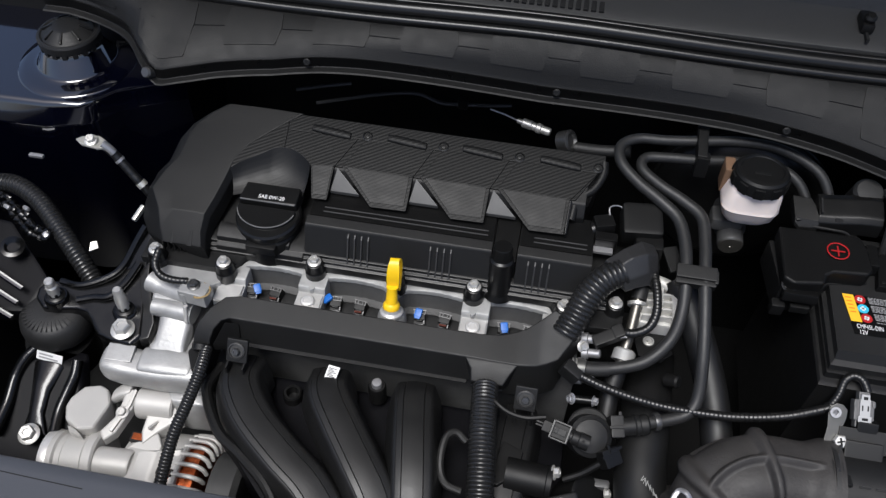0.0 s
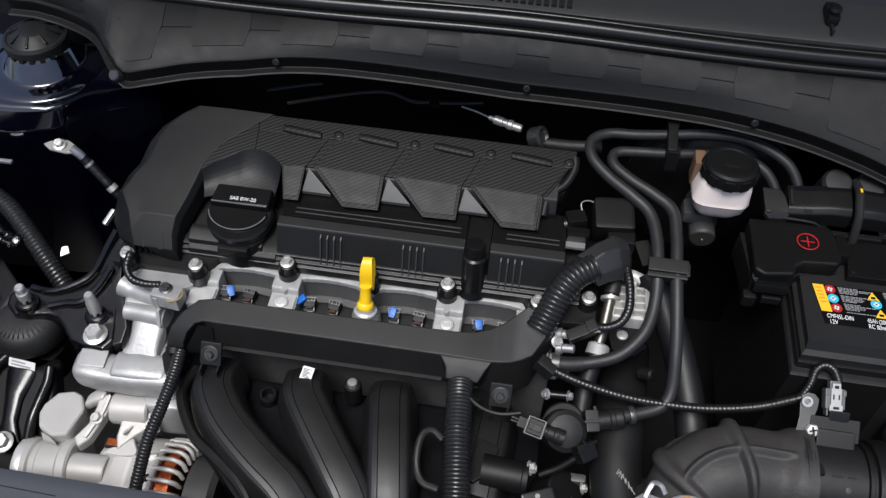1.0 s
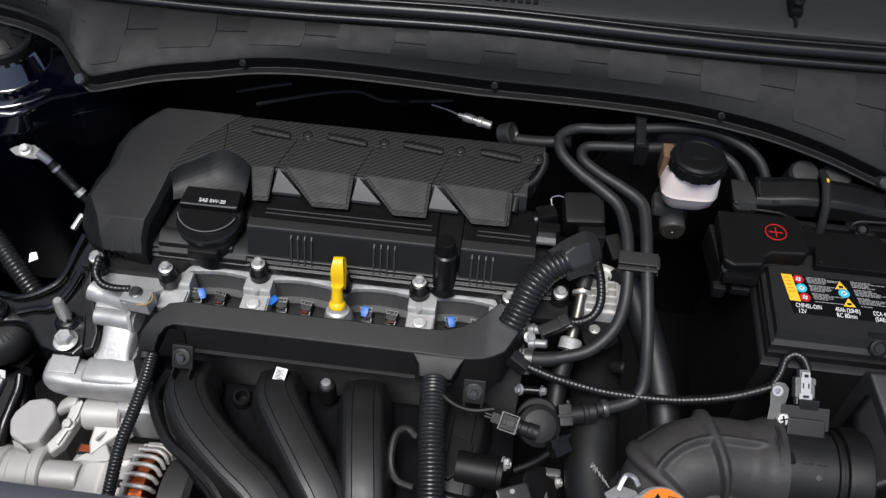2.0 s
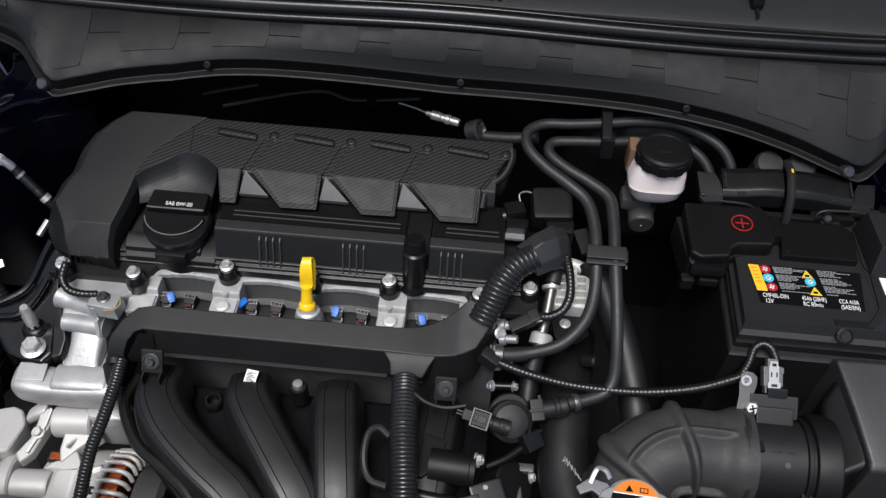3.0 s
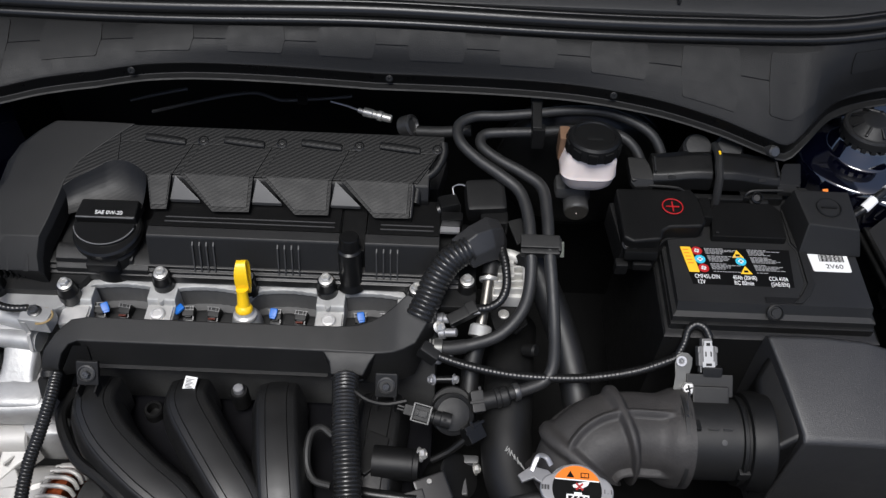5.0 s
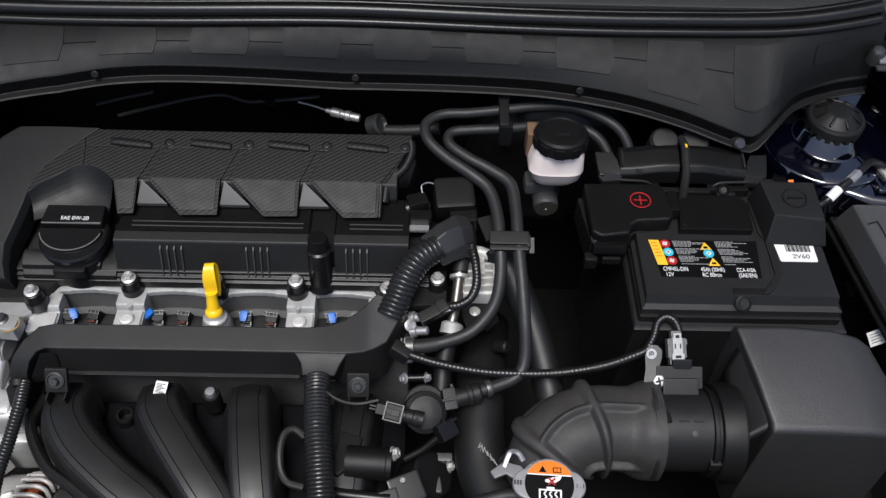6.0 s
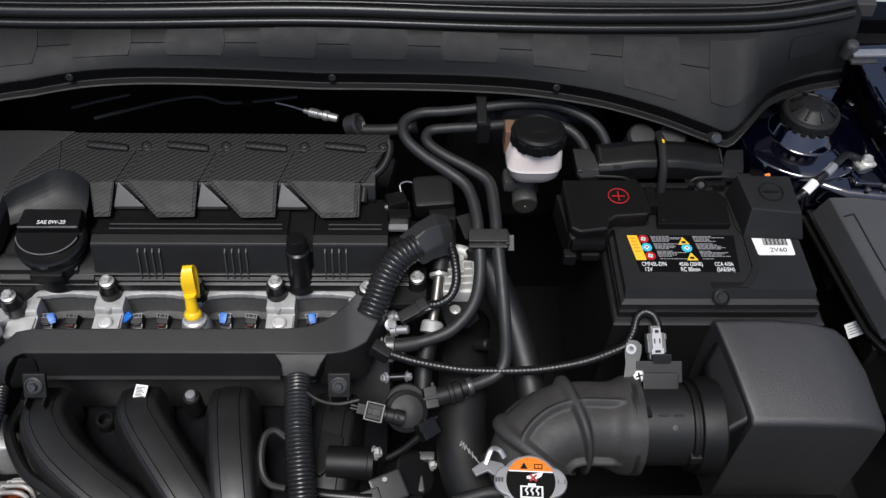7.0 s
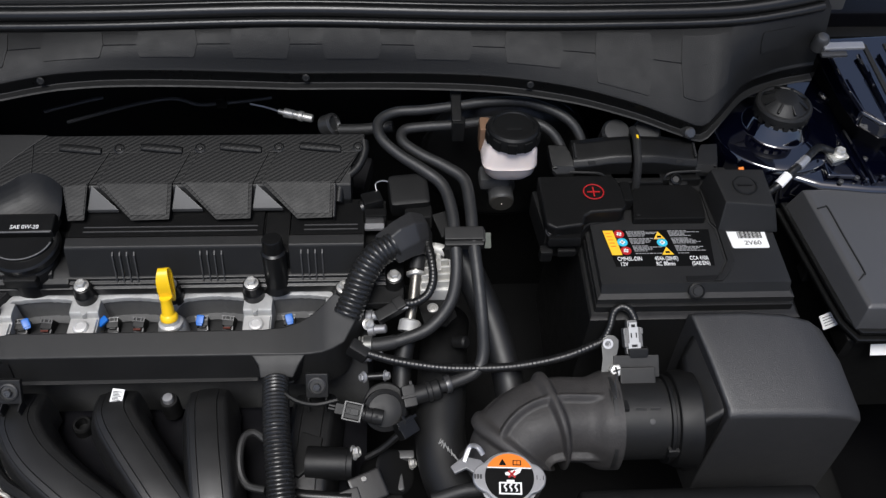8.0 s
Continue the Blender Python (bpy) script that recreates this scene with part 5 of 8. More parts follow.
def build_fuse_box():
    f = thing("fuse_box", (0.75, 0.03, 0.70), "black plastic fuse box with a chamfered lid", "fuse box")
    part("lid", soften(loft([[(0.679, 0.122, 0.836), (0.701, -0.049, 0.836), (0.86, -0.054, 0.836), (0.86, 0.126, 0.836)],
                             [(0.684, 0.121, 0.851), (0.7025, -0.048, 0.851), (0.86, -0.052, 0.851), (0.86, 0.124, 0.851)],
                             [(0.6880, 0.1185, 0.866), (0.7045, -0.0445, 0.866), (0.86, -0.047, 0.866), (0.86, 0.119, 0.866)],
                             [(0.6925, 0.1165, 0.868), (0.7085, -0.0405, 0.868), (0.86, -0.043, 0.868), (0.86, 0.117, 0.868)]]), 0.0025, 3, 12), FUSE_LID, f)
    part("inlay_groove", tube([(0.6945, 0.0880, 0.8685), (0.7030, 0.0905, 0.8685), (0.7065, 0.0880, 0.8685), (0.7105, 0.0450, 0.8685), (0.7150, 0.0010, 0.8685), (0.7125, -0.0040, 0.8685), (0.7055, -0.0110, 0.8672)], 0.0010, 6, 4), VOID, f)
    for z, out in ((0.838, 0.004), (0.829, 0.0075)):
        part("lid_rim", slab([(0.679 - out, 0.127), (0.695 - out, -0.003), (0.700 - out, -0.035), (0.708 - out * 0.5, -0.050 - out), (0.87, -0.054 - out), (0.87, 0.127)], 0.0055, 0.002, pose(0, 0, z), 3), PLASTIC_GLOSS, f)
    part("box", loft([[(0.712, -0.035, 0.66), (0.86, -0.035, 0.66), (0.86, 0.12, 0.66), (0.70, 0.12, 0.66)], [(0.7015, -0.040, 0.825), (0.865, -0.045, 0.825), (0.865, 0.126, 0.825), (0.680, 0.126, 0.825)]]), PLASTIC_DARK, f)
    part("latch", box((0.690, 0.050, 0.812), (0.010, 0.02, 0.022), 0.002), PLASTIC_DARK, f)
    part("clip", box((0.704, -0.036, 0.806), (0.010, 0.03, 0.028), 0.002), PLASTIC_DARK, f)
    lab = part("code_sticker", slab([(-0.011, -0.008), (0.011, -0.008), (0.011, 0.008), (-0.011, 0.008)], 0.0004, 0.0, aim((0.6930, -0.021, 0.815), (-0.78, -0.16, 0.6), 76)), PAPER, f, "white paper sticker")
    part("code_sticker", slab([(-0.011, -0.006), (0.011, -0.006), (0.011, 0.006), (-0.011, 0.006)], 0.0004, 0.0, aim((0.742, -0.0500, 0.800), (0, -0.75, 0.66), 0)), PAPER, f, "white paper sticker")
    m = aim((0.6927, -0.021, 0.8153), (-0.78, -0.16, 0.6), 76)
    for i in range(4):
        part("printed_bar", slab([(-0.008, -0.005 + 0.003 * i), (0.003 - 0.002 * (i % 2), -0.005 + 0.003 * i), (0.003 - 0.002 * (i % 2), -0.0044 + 0.003 * i), (-0.008, -0.0044 + 0.003 * i)], 0.0002, 0.0, m @ pose(0, 0, 0.0004)), LABEL_BLACK, lab)


build_fuse_box()


def build_air_cleaner():
    a = thing("air_filter_box", (0.61, -0.09, 0.66), "large black plastic air filter housing", "air filter box")
    rings = []
    for x, k, dz in ((0.5355, 0.0, -0.001), (0.548, 0.08, 0.0), (0.59, 0.40, 0.001), (0.632, 0.72, 0.001), (0.655, 0.88, -0.002), (0.668, 1.0, -0.009)):
        back = -0.027 - 0.016 * k ** 4
        lean = 0.021 * (1 - k)
        wide = 0.020 * k ** 2
        rings.append([(x, back + 0.006, 0.68), (x, back + 0.003, 0.835 + dz), (x, back - 0.004, 0.8425 + dz), (x + 0.5 * lean + 0.6 * wide, -0.080, 0.8345 + dz),
                      (x + lean + wide, -0.127 - 0.003 * k, 0.8210 + dz), (x + lean + wide, -0.1340 - 0.003 * k, 0.8155 + dz), (x + 0.7 * lean + wide, -0.141, 0.76), (x + 0.6 * lean + wide, -0.144, 0.66), (x, -0.04, 0.66)])
    part("housing", soften(loft(rings), 0.003, 3, 30), AIRBOX, a, sharp=40)
    part("mouth", lathe([(0.0405, 0.0), (0.0445, 0.001), (0.0445, 0.0045), (0.0428, 0.0055), (0.0428, 0.008), (0.0470, 0.009), (0.0480, 0.011), (0.0495, 0.029), (0.0485, 0.031)], aim((0.5025, -0.1095, 0.772), (1, 0, 0)), 56), PLASTIC_DARK, a)
    part("cheek", soften(loft([[(0.526, -0.060, 0.812), (0.524, -0.138, 0.796), (0.522, -0.150, 0.73), (0.524, -0.06, 0.73)], [(0.546, -0.032, 0.836), (0.556, -0.128, 0.815), (0.550, -0.142, 0.72), (0.545, -0.03, 0.72)]]), 0.006, 3, 20), DUCT, a)
    part("foot_tab", box((0.506, -0.1500, 0.780), (0.012, 0.008, 0.012), 0.002), PLASTIC, a)

    t = thing("airflow_sensor_tube", (0.49, -0.118, 0.73), "black plastic airflow meter tube with sensor plug", "airflow meter")
    part("tube", lathe([(0.0385, 0.0), (0.0405, 0.002), (0.0405, 0.052), (0.0385, 0.054)], aim((0.452, -0.1095, 0.773), (1, 0, 0)), 44), PLASTIC, t)
    part("sensor_base", merge(box((0.4775, -0.0800, 0.805), (0.036, 0.020, 0.016), 0.002, (36, 0, 0)), box((0.4775, -0.0720, 0.8120), (0.046, 0.022, 0.004), 0.001, (36, 0, 0))), PLASTIC, t)
    part("sensor_neck", box((0.480, -0.060, 0.817), (0.020, 0.014, 0.012), 0.002, (50, 0, 0)), PLASTIC_DARK, t)
    m = pose(0.4755, -0.0460, 0.8250, 34, 0, 3)
    plug = part("plug", merge(box((0, 0, 0), (0.0190, 0.020, 0.011), 0.0016), box((0, -0.0125, -0.001), (0.0150, 0.008, 0.009), 0.001), box((0, 0.0125, 0.0), (0.0105, 0.010, 0.009), 0.0012), box((-0.0085, 0.006, 0.0035), (0.003, 0.006, 0.006), 0.0008), box((0.0085, 0.006, 0.0035), (0.003, 0.006, 0.006), 0.0008)), CONNECTOR_DARK, t)
    plug.data.transform(m)
    part("latch", merge(box((0, -0.001, 0.0062), (0.0098, 0.023, 0.0022), 0.0006), box((0, 0.0115, 0.0062), (0.0080, 0.007, 0.0026), 0.0006), box((0, -0.0085, 0.0066), (0.0125, 0.006, 0.0022), 0.0006)), CONNECTOR, plug, "pale grey latch").data.transform(m)
    for x, y, w, l in ((-0.0026, 0.002, 0.0012, 0.005), (0.0026, 0.002, 0.0012, 0.005), (0.0, 0.0115, 0.004, 0.003), (0.0, -0.0085, 0.0058, 0.0026)):
        part("slot", box((x, y, 0.00735), (w, l, 0.0012), 0.0003), VOID, plug).data.transform(m)
    part("stub", box((0.4585, -0.1180, 0.8135), (0.006, 0.012, 0.004), 0.001, (-14, 0, 0)), PLASTIC, t)
    for i, (x, w) in enumerate(((0.474, 0.010), (0.488, 0.009))):
        part("moulded_mark", box((x, -0.1210, 0.8122), (w, 0.0030, 0.0005), 0.0, (-17, 0, 0)), PLASTIC_GREY, t)
    part("moulded_pip", lathe([(0.0028, 0), (0.0028, 0.0008), (0.0014, 0.0010)], aim((0.484, -0.1318, 0.8066), (0, -0.55, 0.83)), 14), PLASTIC_GREY, t)

    h = thing("air_intake_hose", (0.39, -0.13, 0.73), "dusty black ribbed rubber air intake hose", "intake hose")
    path = [(0.456, -0.1095, 0.772), (0.440, -0.1095, 0.772), (0.418, -0.1090, 0.773), (0.394, -0.1095, 0.774), (0.373, -0.114, 0.772), (0.356, -0.124, 0.763), (0.344, -0.140, 0.746), (0.336, -0.160, 0.720), (0.332, -0.180, 0.688)]
    line = even(smooth_line(path, 20), 0.0012)
    bump = lambda d, w: math.exp(-(d / w) ** 4)
    rings = []
    for k, p in enumerate(line):
        a = (line[min(k + 1, len(line) - 1)] - line[max(k - 1, 0)]).normalized()
        s = a.cross(Vector((0, 0, 1))).normalized()
        u = s.cross(a)
        gone = k * 0.0012
        fade = 1.0 if gone < 0.108 else max(0.0, 1 - (gone - 0.108) / 0.006)
        ring = []
        for j in range(132):
            w = 360.0 * j / 132
            lean = math.sin(radians(w - 130))
            hoops = max(bump(gone - 0.004, 0.022), bump(gone - 0.0610 + 0.008 * lean, 0.0046), bump(gone - 0.1080 + 0.002 * lean, 0.0045), bump(gone - 0.137, 0.0036), bump(gone - 0.151, 0.0036), bump(gone - 0.165, 0.0036))
            length = max(bump((w - q + 180) % 360 - 180, 4.6) for q in (0, 88, 178, 268)) * fade
            r = 0.0412 + 0.0014 * math.cos(radians(4 * (w - 43))) + 0.0074 * max(hoops, 0.85 * length) - 0.005 * min(1.0, max(0.0, (gone - 0.115) / 0.05))
            ring.append(p + s * (r * math.cos(radians(w))) + u * (r * math.sin(radians(w))))
        rings.append(ring)
    part("hose", loft(rings), RUBBER_GREY, h, sharp=70)
    for x in (0.4415, 0.4500):
        part("cuff", lathe([(0.0425, 0.0), (0.0462, 0.001), (0.0470, 0.003), (0.0462, 0.005), (0.0425, 0.006)], aim((x, -0.1095, 0.7725), (1, 0, 0)), 44), RUBBER, h)

    c = thing("hose_clamp", (0.463, -0.09, 0.80), "steel bracket and screw clamp on the intake hose", "hose clamp")
    part("band", lathe([(0.0480, 0.0), (0.0486, 0.0), (0.0486, 0.004), (0.0480, 0.004)], aim((0.4460, -0.1095, 0.7725), (1, 0, 0)), 48), RUBBER, c)
    part("bracket", slab([(-0.007, -0.020), (0.007, -0.020), (0.0065, 0.000), (0.0085, 0.012), (0.008, 0.020), (0.003, 0.024), (-0.003, 0.024), (-0.008, 0.020), (-0.0085, 0.012), (-0.0065, 0.000)], 0.002, 0.0006, aim((0.4505, -0.066, 0.8165), (0, -0.62, 0.78), -6)), STEEL_BRACKET, c)
    part("eyelet", lathe([(0.0052, 0.0), (0.0052, 0.0016), (0.0030, 0.0016), (0.0030, 0.0)], aim((0.4490, -0.0545, 0.8270), (0, -0.62, 0.78)), 20), GREY_TIN, c)
    m = aim((0.4560, -0.0755, 0.8110), (0, -0.62, 0.78))
    part("screw", merge(lathe([(0.0066, 0.0), (0.0066, 0.0036), (0.0056, 0.0048), (0.003, 0.005)], m, 6), box((0.4560, -0.0786, 0.8150), (0.007, 0.0012, 0.0012), 0.0, (38, 0, 20))), ZINC, c)
    part("slot", merge(box((0.4560, -0.0788, 0.8153), (0.0072, 0.0014, 0.0012), 0.0, (38, 0, 20)), box((0.4560, -0.0788, 0.8153), (0.0014, 0.0072, 0.0012), 0.0, (38, 0, 20))), VOID, c)
    part("tail", tube([(0.4560, -0.082, 0.812), (0.4505, -0.098, 0.8165), (0.448, -0.114, 0.8195)], 0.0022, 8, 4), STEEL_DARK, c)

    w = thing("wiring_loom", (0.32, -0.05, 0.79), "thin tape-wrapped wiring loom sagging to the airflow sensor", "wiring loom")
    part("loom", taped([(0.198, -0.039, 0.800), (0.235, -0.049, 0.795), (0.28, -0.055, 0.790), (0.323, -0.0565, 0.789), (0.365, -0.056, 0.792), (0.41, -0.051, 0.800), (0.448, -0.043, 0.814)], 0.0048, 0.0042), LOOM, w)
    part("tail", taped([(0.448, -0.043, 0.814), (0.4555, -0.032, 0.824), (0.460, -0.020, 0.833), (0.468, -0.016, 0.837), (0.476, -0.020, 0.836), (0.4805, -0.030, 0.832)], 0.0040, 0.0034), LOOM, w)
    part("tie", lathe([(0.0060, 0), (0.0060, 0.004)], aim((0.446, -0.0435, 0.8135), (0.9, 0.15, 0.4)), 14), LOOM, w)


CONNECTOR_DARK = shader("mid_grey_connector", (0.10, 0.10, 0.10), 0.45, stain=0.15)
LOOM = shader("loom_tape", (0.008, 0.008, 0.008), 0.32, stain=0.4, stain_scale=90)
STEEL_BRACKET = shader("phosphated_bracket", (0.11, 0.11, 0.105), 0.42, metal=0.7, stain=0.25, stain_scale=80)
build_air_cleaner()


def build_radiator_cap():
    n = thing("radiator_filler", (0.341, -0.180, 0.74), "metal radiator filler neck and cap with orange warning sticker", "radiator filler")
    out = []
    for k in range(72):
        w = 2 * math.pi * k / 72
        r = 0.0285 + 0.0095 * max(0.0, abs(math.cos(w)) - 0.80) / 0.20
        out.append((r * math.cos(w), r * math.sin(w) * (1.0 if abs(math.cos(w)) < 0.8 else 0.96)))
    m = pose(0.3415, -0.1810, 0.797, 4, 0, -3) @ Matrix.Scale(0.90, 4)
    c = part("cap", slab(out, 0.007, 0.0022, m, 3), GREY_TIN, n, "bright metal cap with ears")
    part("skirt", lathe([(0.026, -0.016), (0.026, -0.006), (0.02, -0.006)], m, 36), GREY_TIN, n)
    part("sticker", lathe([(0.0255, 0.0), (0.0255, 0.0004)], m, 48), LABEL_BLACK, c, "black and orange warning sticker")
    arc = [(0.0255 * math.cos(w), 0.0255 * math.sin(w)) for w in (radians(24 + 132 * j / 24) for j in range(25))]
    part("orange_field", slab(arc, 0.0003, 0.0, m @ pose(0, 0, 0.0007)), LABEL_ORANGE, c)
    part("white_line", box((0, 0, 0), (0.046, 0.0012, 0.0003), 0.0), WHITE, c).data.transform(m @ pose(0, 0.0100, 0.0006))
    part("warning_mark", slab([(-0.011, 0.0125), (-0.003, 0.0125), (-0.007, 0.0195)], 0.0003, 0.0, m @ pose(0, 0, 0.0010)), LABEL_BLACK, c)
    part("book_mark", box((0, 0, 0), (0.0088, 0.0056, 0.0003), 0.0), LABEL_BLACK, c).data.transform(m @ pose(0.008, 0.0155, 0.0009))
    part("book_page", box((0, 0, 0), (0.003, 0.0036, 0.0003), 0.0), LABEL_ORANGE, c).data.transform(m @ pose(0.0062, 0.0155, 0.0011))
    part("book_page", box((0, 0, 0), (0.003, 0.0036, 0.0003), 0.0), LABEL_ORANGE, c).data.transform(m @ pose(0.0098, 0.0155, 0.0011))
    part("white_shape", slab([(0.000, 0.0062), (0.007, 0.0085), (0.013, 0.0095), (0.011, 0.0050), (0.0045, 0.0010), (-0.004, 0.0020), (-0.0045, 0.0045)], 0.0003, 0.0, m @ pose(0, 0, 0.0008)), WHITE, c)
    for s in (-45, 45):
        part("cross", box((0, 0, 0), (0.010, 0.0020, 0.0003), 0.0), RED, c).data.transform(m @ pose(0.0025, 0.0030, 0.0011, 0, 0, s))
    part("tank", slab([(-0.011, -0.0185), (0.0125, -0.0185), (0.0125, -0.0055), (-0.011, -0.0055)], 0.0003, 0.0, m @ pose(0, 0, 0.0008)), WHITE, c)
    part("tank_inside", slab([(-0.0092, -0.0170), (0.0107, -0.0170), (0.0107, -0.0072), (-0.0092, -0.0072)], 0.0003, 0.0, m @ pose(0, 0, 0.00105)), LABEL_BLACK, c)
    part("tank_neck", box((0, 0, 0), (0.008, 0.0026, 0.0003), 0.0), WHITE, c).data.transform(m @ pose(0.001, -0.0044, 0.0008))
    for x in (-0.0045, 0.0010, 0.0065):
        pts = [m @ Vector((x + 0.0011 * math.sin(k * 1.05), -0.0155 + 0.0011 * k, 0.0014)) for k in range(8)]
        part("vapour", tube(None, 0.0008, 6, line=pts), WHITE, c)
    lettering("1.1", 0.0068, m @ pose(0.0318, 0.0, 0.0003), STEEL_DARK, c, 0.0075)
    for dx in (-0.0355, -0.0325, -0.0295):
        part("stamped_mark", box((0, 0, 0), (0.0022, 0.0052, 0.0006), 0.0003), STEEL_DARK, c).data.transform(m @ pose(dx, 0, 0.0003))
    part("flange", lathe([(0.024, -0.05), (0.024, -0.012), (0.031, -0.010), (0.031, -0.008)], m, 36), GREY_TIN, n)
    part("arm", slab([(0.300, -0.158), (0.316, -0.162), (0.324, -0.172), (0.316, -0.180), (0.302, -0.170), (0.291, -0.175), (0.287, -0.168)], 0.004, 0.001, pose(0, 0, 0.796)), GREY_TIN, n)
    part("strap", tube([(0.300, -0.164, 0.797), (0.306, -0.152, 0.803), (0.313, -0.154, 0.806), (0.318, -0.160, 0.802)], 0.0026, 8, 6, flat=0.5), GREY_TIN, n)
    part("spout", tube([(0.318, -0.182, 0.776), (0.298, -0.184, 0.776), (0.27, -0.19, 0.770)], 0.0065, 12, 5), RUBBER, n)


build_radiator_cap()


def build_brake():
    r = thing("brake_fluid_reservoir", (0.365, 0.16, 0.855), "white translucent brake fluid tank with black screw cap", "brake reservoir")
    rings = []
    for z, x0, x1, y0, y1 in ((0.847, 0.344, 0.386, 0.148, 0.178), (0.858, 0.337, 0.393, 0.141, 0.186), (0.869, 0.335, 0.3945, 0.139, 0.187), (0.872, 0.333, 0.3955, 0.137, 0.188), (0.876, 0.334, 0.395, 0.139, 0.188), (0.890, 0.337, 0.394, 0.140, 0.187), (0.900, 0.342, 0.392, 0.142, 0.186), (0.906, 0.346, 0.388, 0.146, 0.183)):
        ring = []
        for k in range(32):
            w = 2 * math.pi * k / 32
            c, s = math.cos(w), math.sin(w)
            e = (abs(c) ** 4 + abs(s) ** 4) ** -0.25
            ring.append(((x0 + x1) / 2 + c * e * (x1 - x0) / 2, (y0 + y1) / 2 + s * e * (y1 - y0) / 2, z))
        rings.append(ring)
    part("tank", loft(rings), NYLON, r, sharp=50)
    m = aim((0.3665, 0.1625, 0.8975), (0, 0.07, 1))
    part("cap", lathe([(0.027, 0.0), (0.0288, 0.001), (0.0292, 0.010), (0.0284, 0.0155), (0.0262, 0.0180), (0.0225, 0.0186), (0.0216, 0.0172), (0.006, 0.0172)], m, 48), PLASTIC_DARK, r, "black screw cap")
    for k in range(10):
        w = 2 * math.pi * k / 10 + 0.2
        p = m @ Vector((0.0290 * math.cos(w), 0.0290 * math.sin(w), 0.007))
        part("cap_grip", box(tuple(p), (0.0028, 0.0105, 0.013), 0.0012, (0, 0, math.degrees(w))), PLASTIC_DARK, r)
    part("cap_emblem", box((0, 0, 0), (0.016, 0.004, 0.0008), 0.0003), PLASTIC, r).data.transform(m @ pose(0, 0.006, 0.0174))
    part("side_pocket", box((0.337, 0.180, 0.887), (0.012, 0.022, 0.034), 0.003), AMBER, r)
    r.location = r.location + Vector((0, 0.005, 0.005))
    c = thing("brake_master_cylinder", (0.36, 0.2, 0.8), "aluminium brake master cylinder on a black round booster", "master cylinder")
    part("body", lathe([(0.0135, 0.0), (0.0145, 0.002), (0.0145, 0.02), (0.0175, 0.024), (0.0175, 0.09)], aim((0.360, 0.1545, 0.813), (0, 1, 0.06)), 32), CAST_DARK, c)
    part("end_face", lathe([(0.0140, 0.0), (0.0125, 0.0012), (0.0015, 0.0012), (0.001, 0.0004)], aim((0.360, 0.1545, 0.813), (0, -1, -0.06)), 32), TURNED, c)
    part("ear", box((0.352, 0.180, 0.829), (0.036, 0.026, 0.018), 0.006), CAST_DARK, c)
    part("booster", lathe([(0.02, 0.0), (0.055, 0.004), (0.085, 0.012), (0.100, 0.024), (0.104, 0.034), (0.104, 0.055)], aim((0.372, 0.215, 0.795), (0, 1, 0.06)), 56), PLASTIC_GLOSS, c)
    part("booster_edge", tube(None, 0.0022, 8, line=[Vector((0.372 + 0.1045 * math.cos(w), 0.249, 0.797 + 0.1045 * math.sin(w))) for w in (2 * math.pi * k / 60 for k in range(61))]), PLASTIC_GLOSS, c)
    lab = thing("green_rating_sticker", (0.335, 0.08, 0.80), "small pale green printed sticker", "sticker")
    part("paper", slab([(-0.006, -0.009), (0.004, -0.009), (0.004, 0.009), (-0.006, 0.009)], 0.0004, 0.0, aim((0.341, 0.108, 0.800), (0, -0.5, 0.85))), GREEN_PAPER, lab)


AMBER = shader("amber_nylon", (0.17, 0.10, 0.06), 0.45, stain=0.15)
CAST_DARK = shader("dull_casting", (0.12, 0.12, 0.12), 0.5, metal=0.6, grain=0.4, grain_scale=500, stain=0.2)
TURNED = shader("turned_metal", (0.20, 0.19, 0.17), 0.38, metal=0.9, stain=0.15, stain_scale=80)
GREEN_PAPER = shader("green_paper", (0.020, 0.032, 0.018), 0.5, stain=0.2, stain_scale=80)
build_brake()


HOSE = shader("heater_hose_rubber", (0.016, 0.016, 0.016), 0.5, grain=0.25, grain_scale=700, stain=0.3, stain_scale=40)


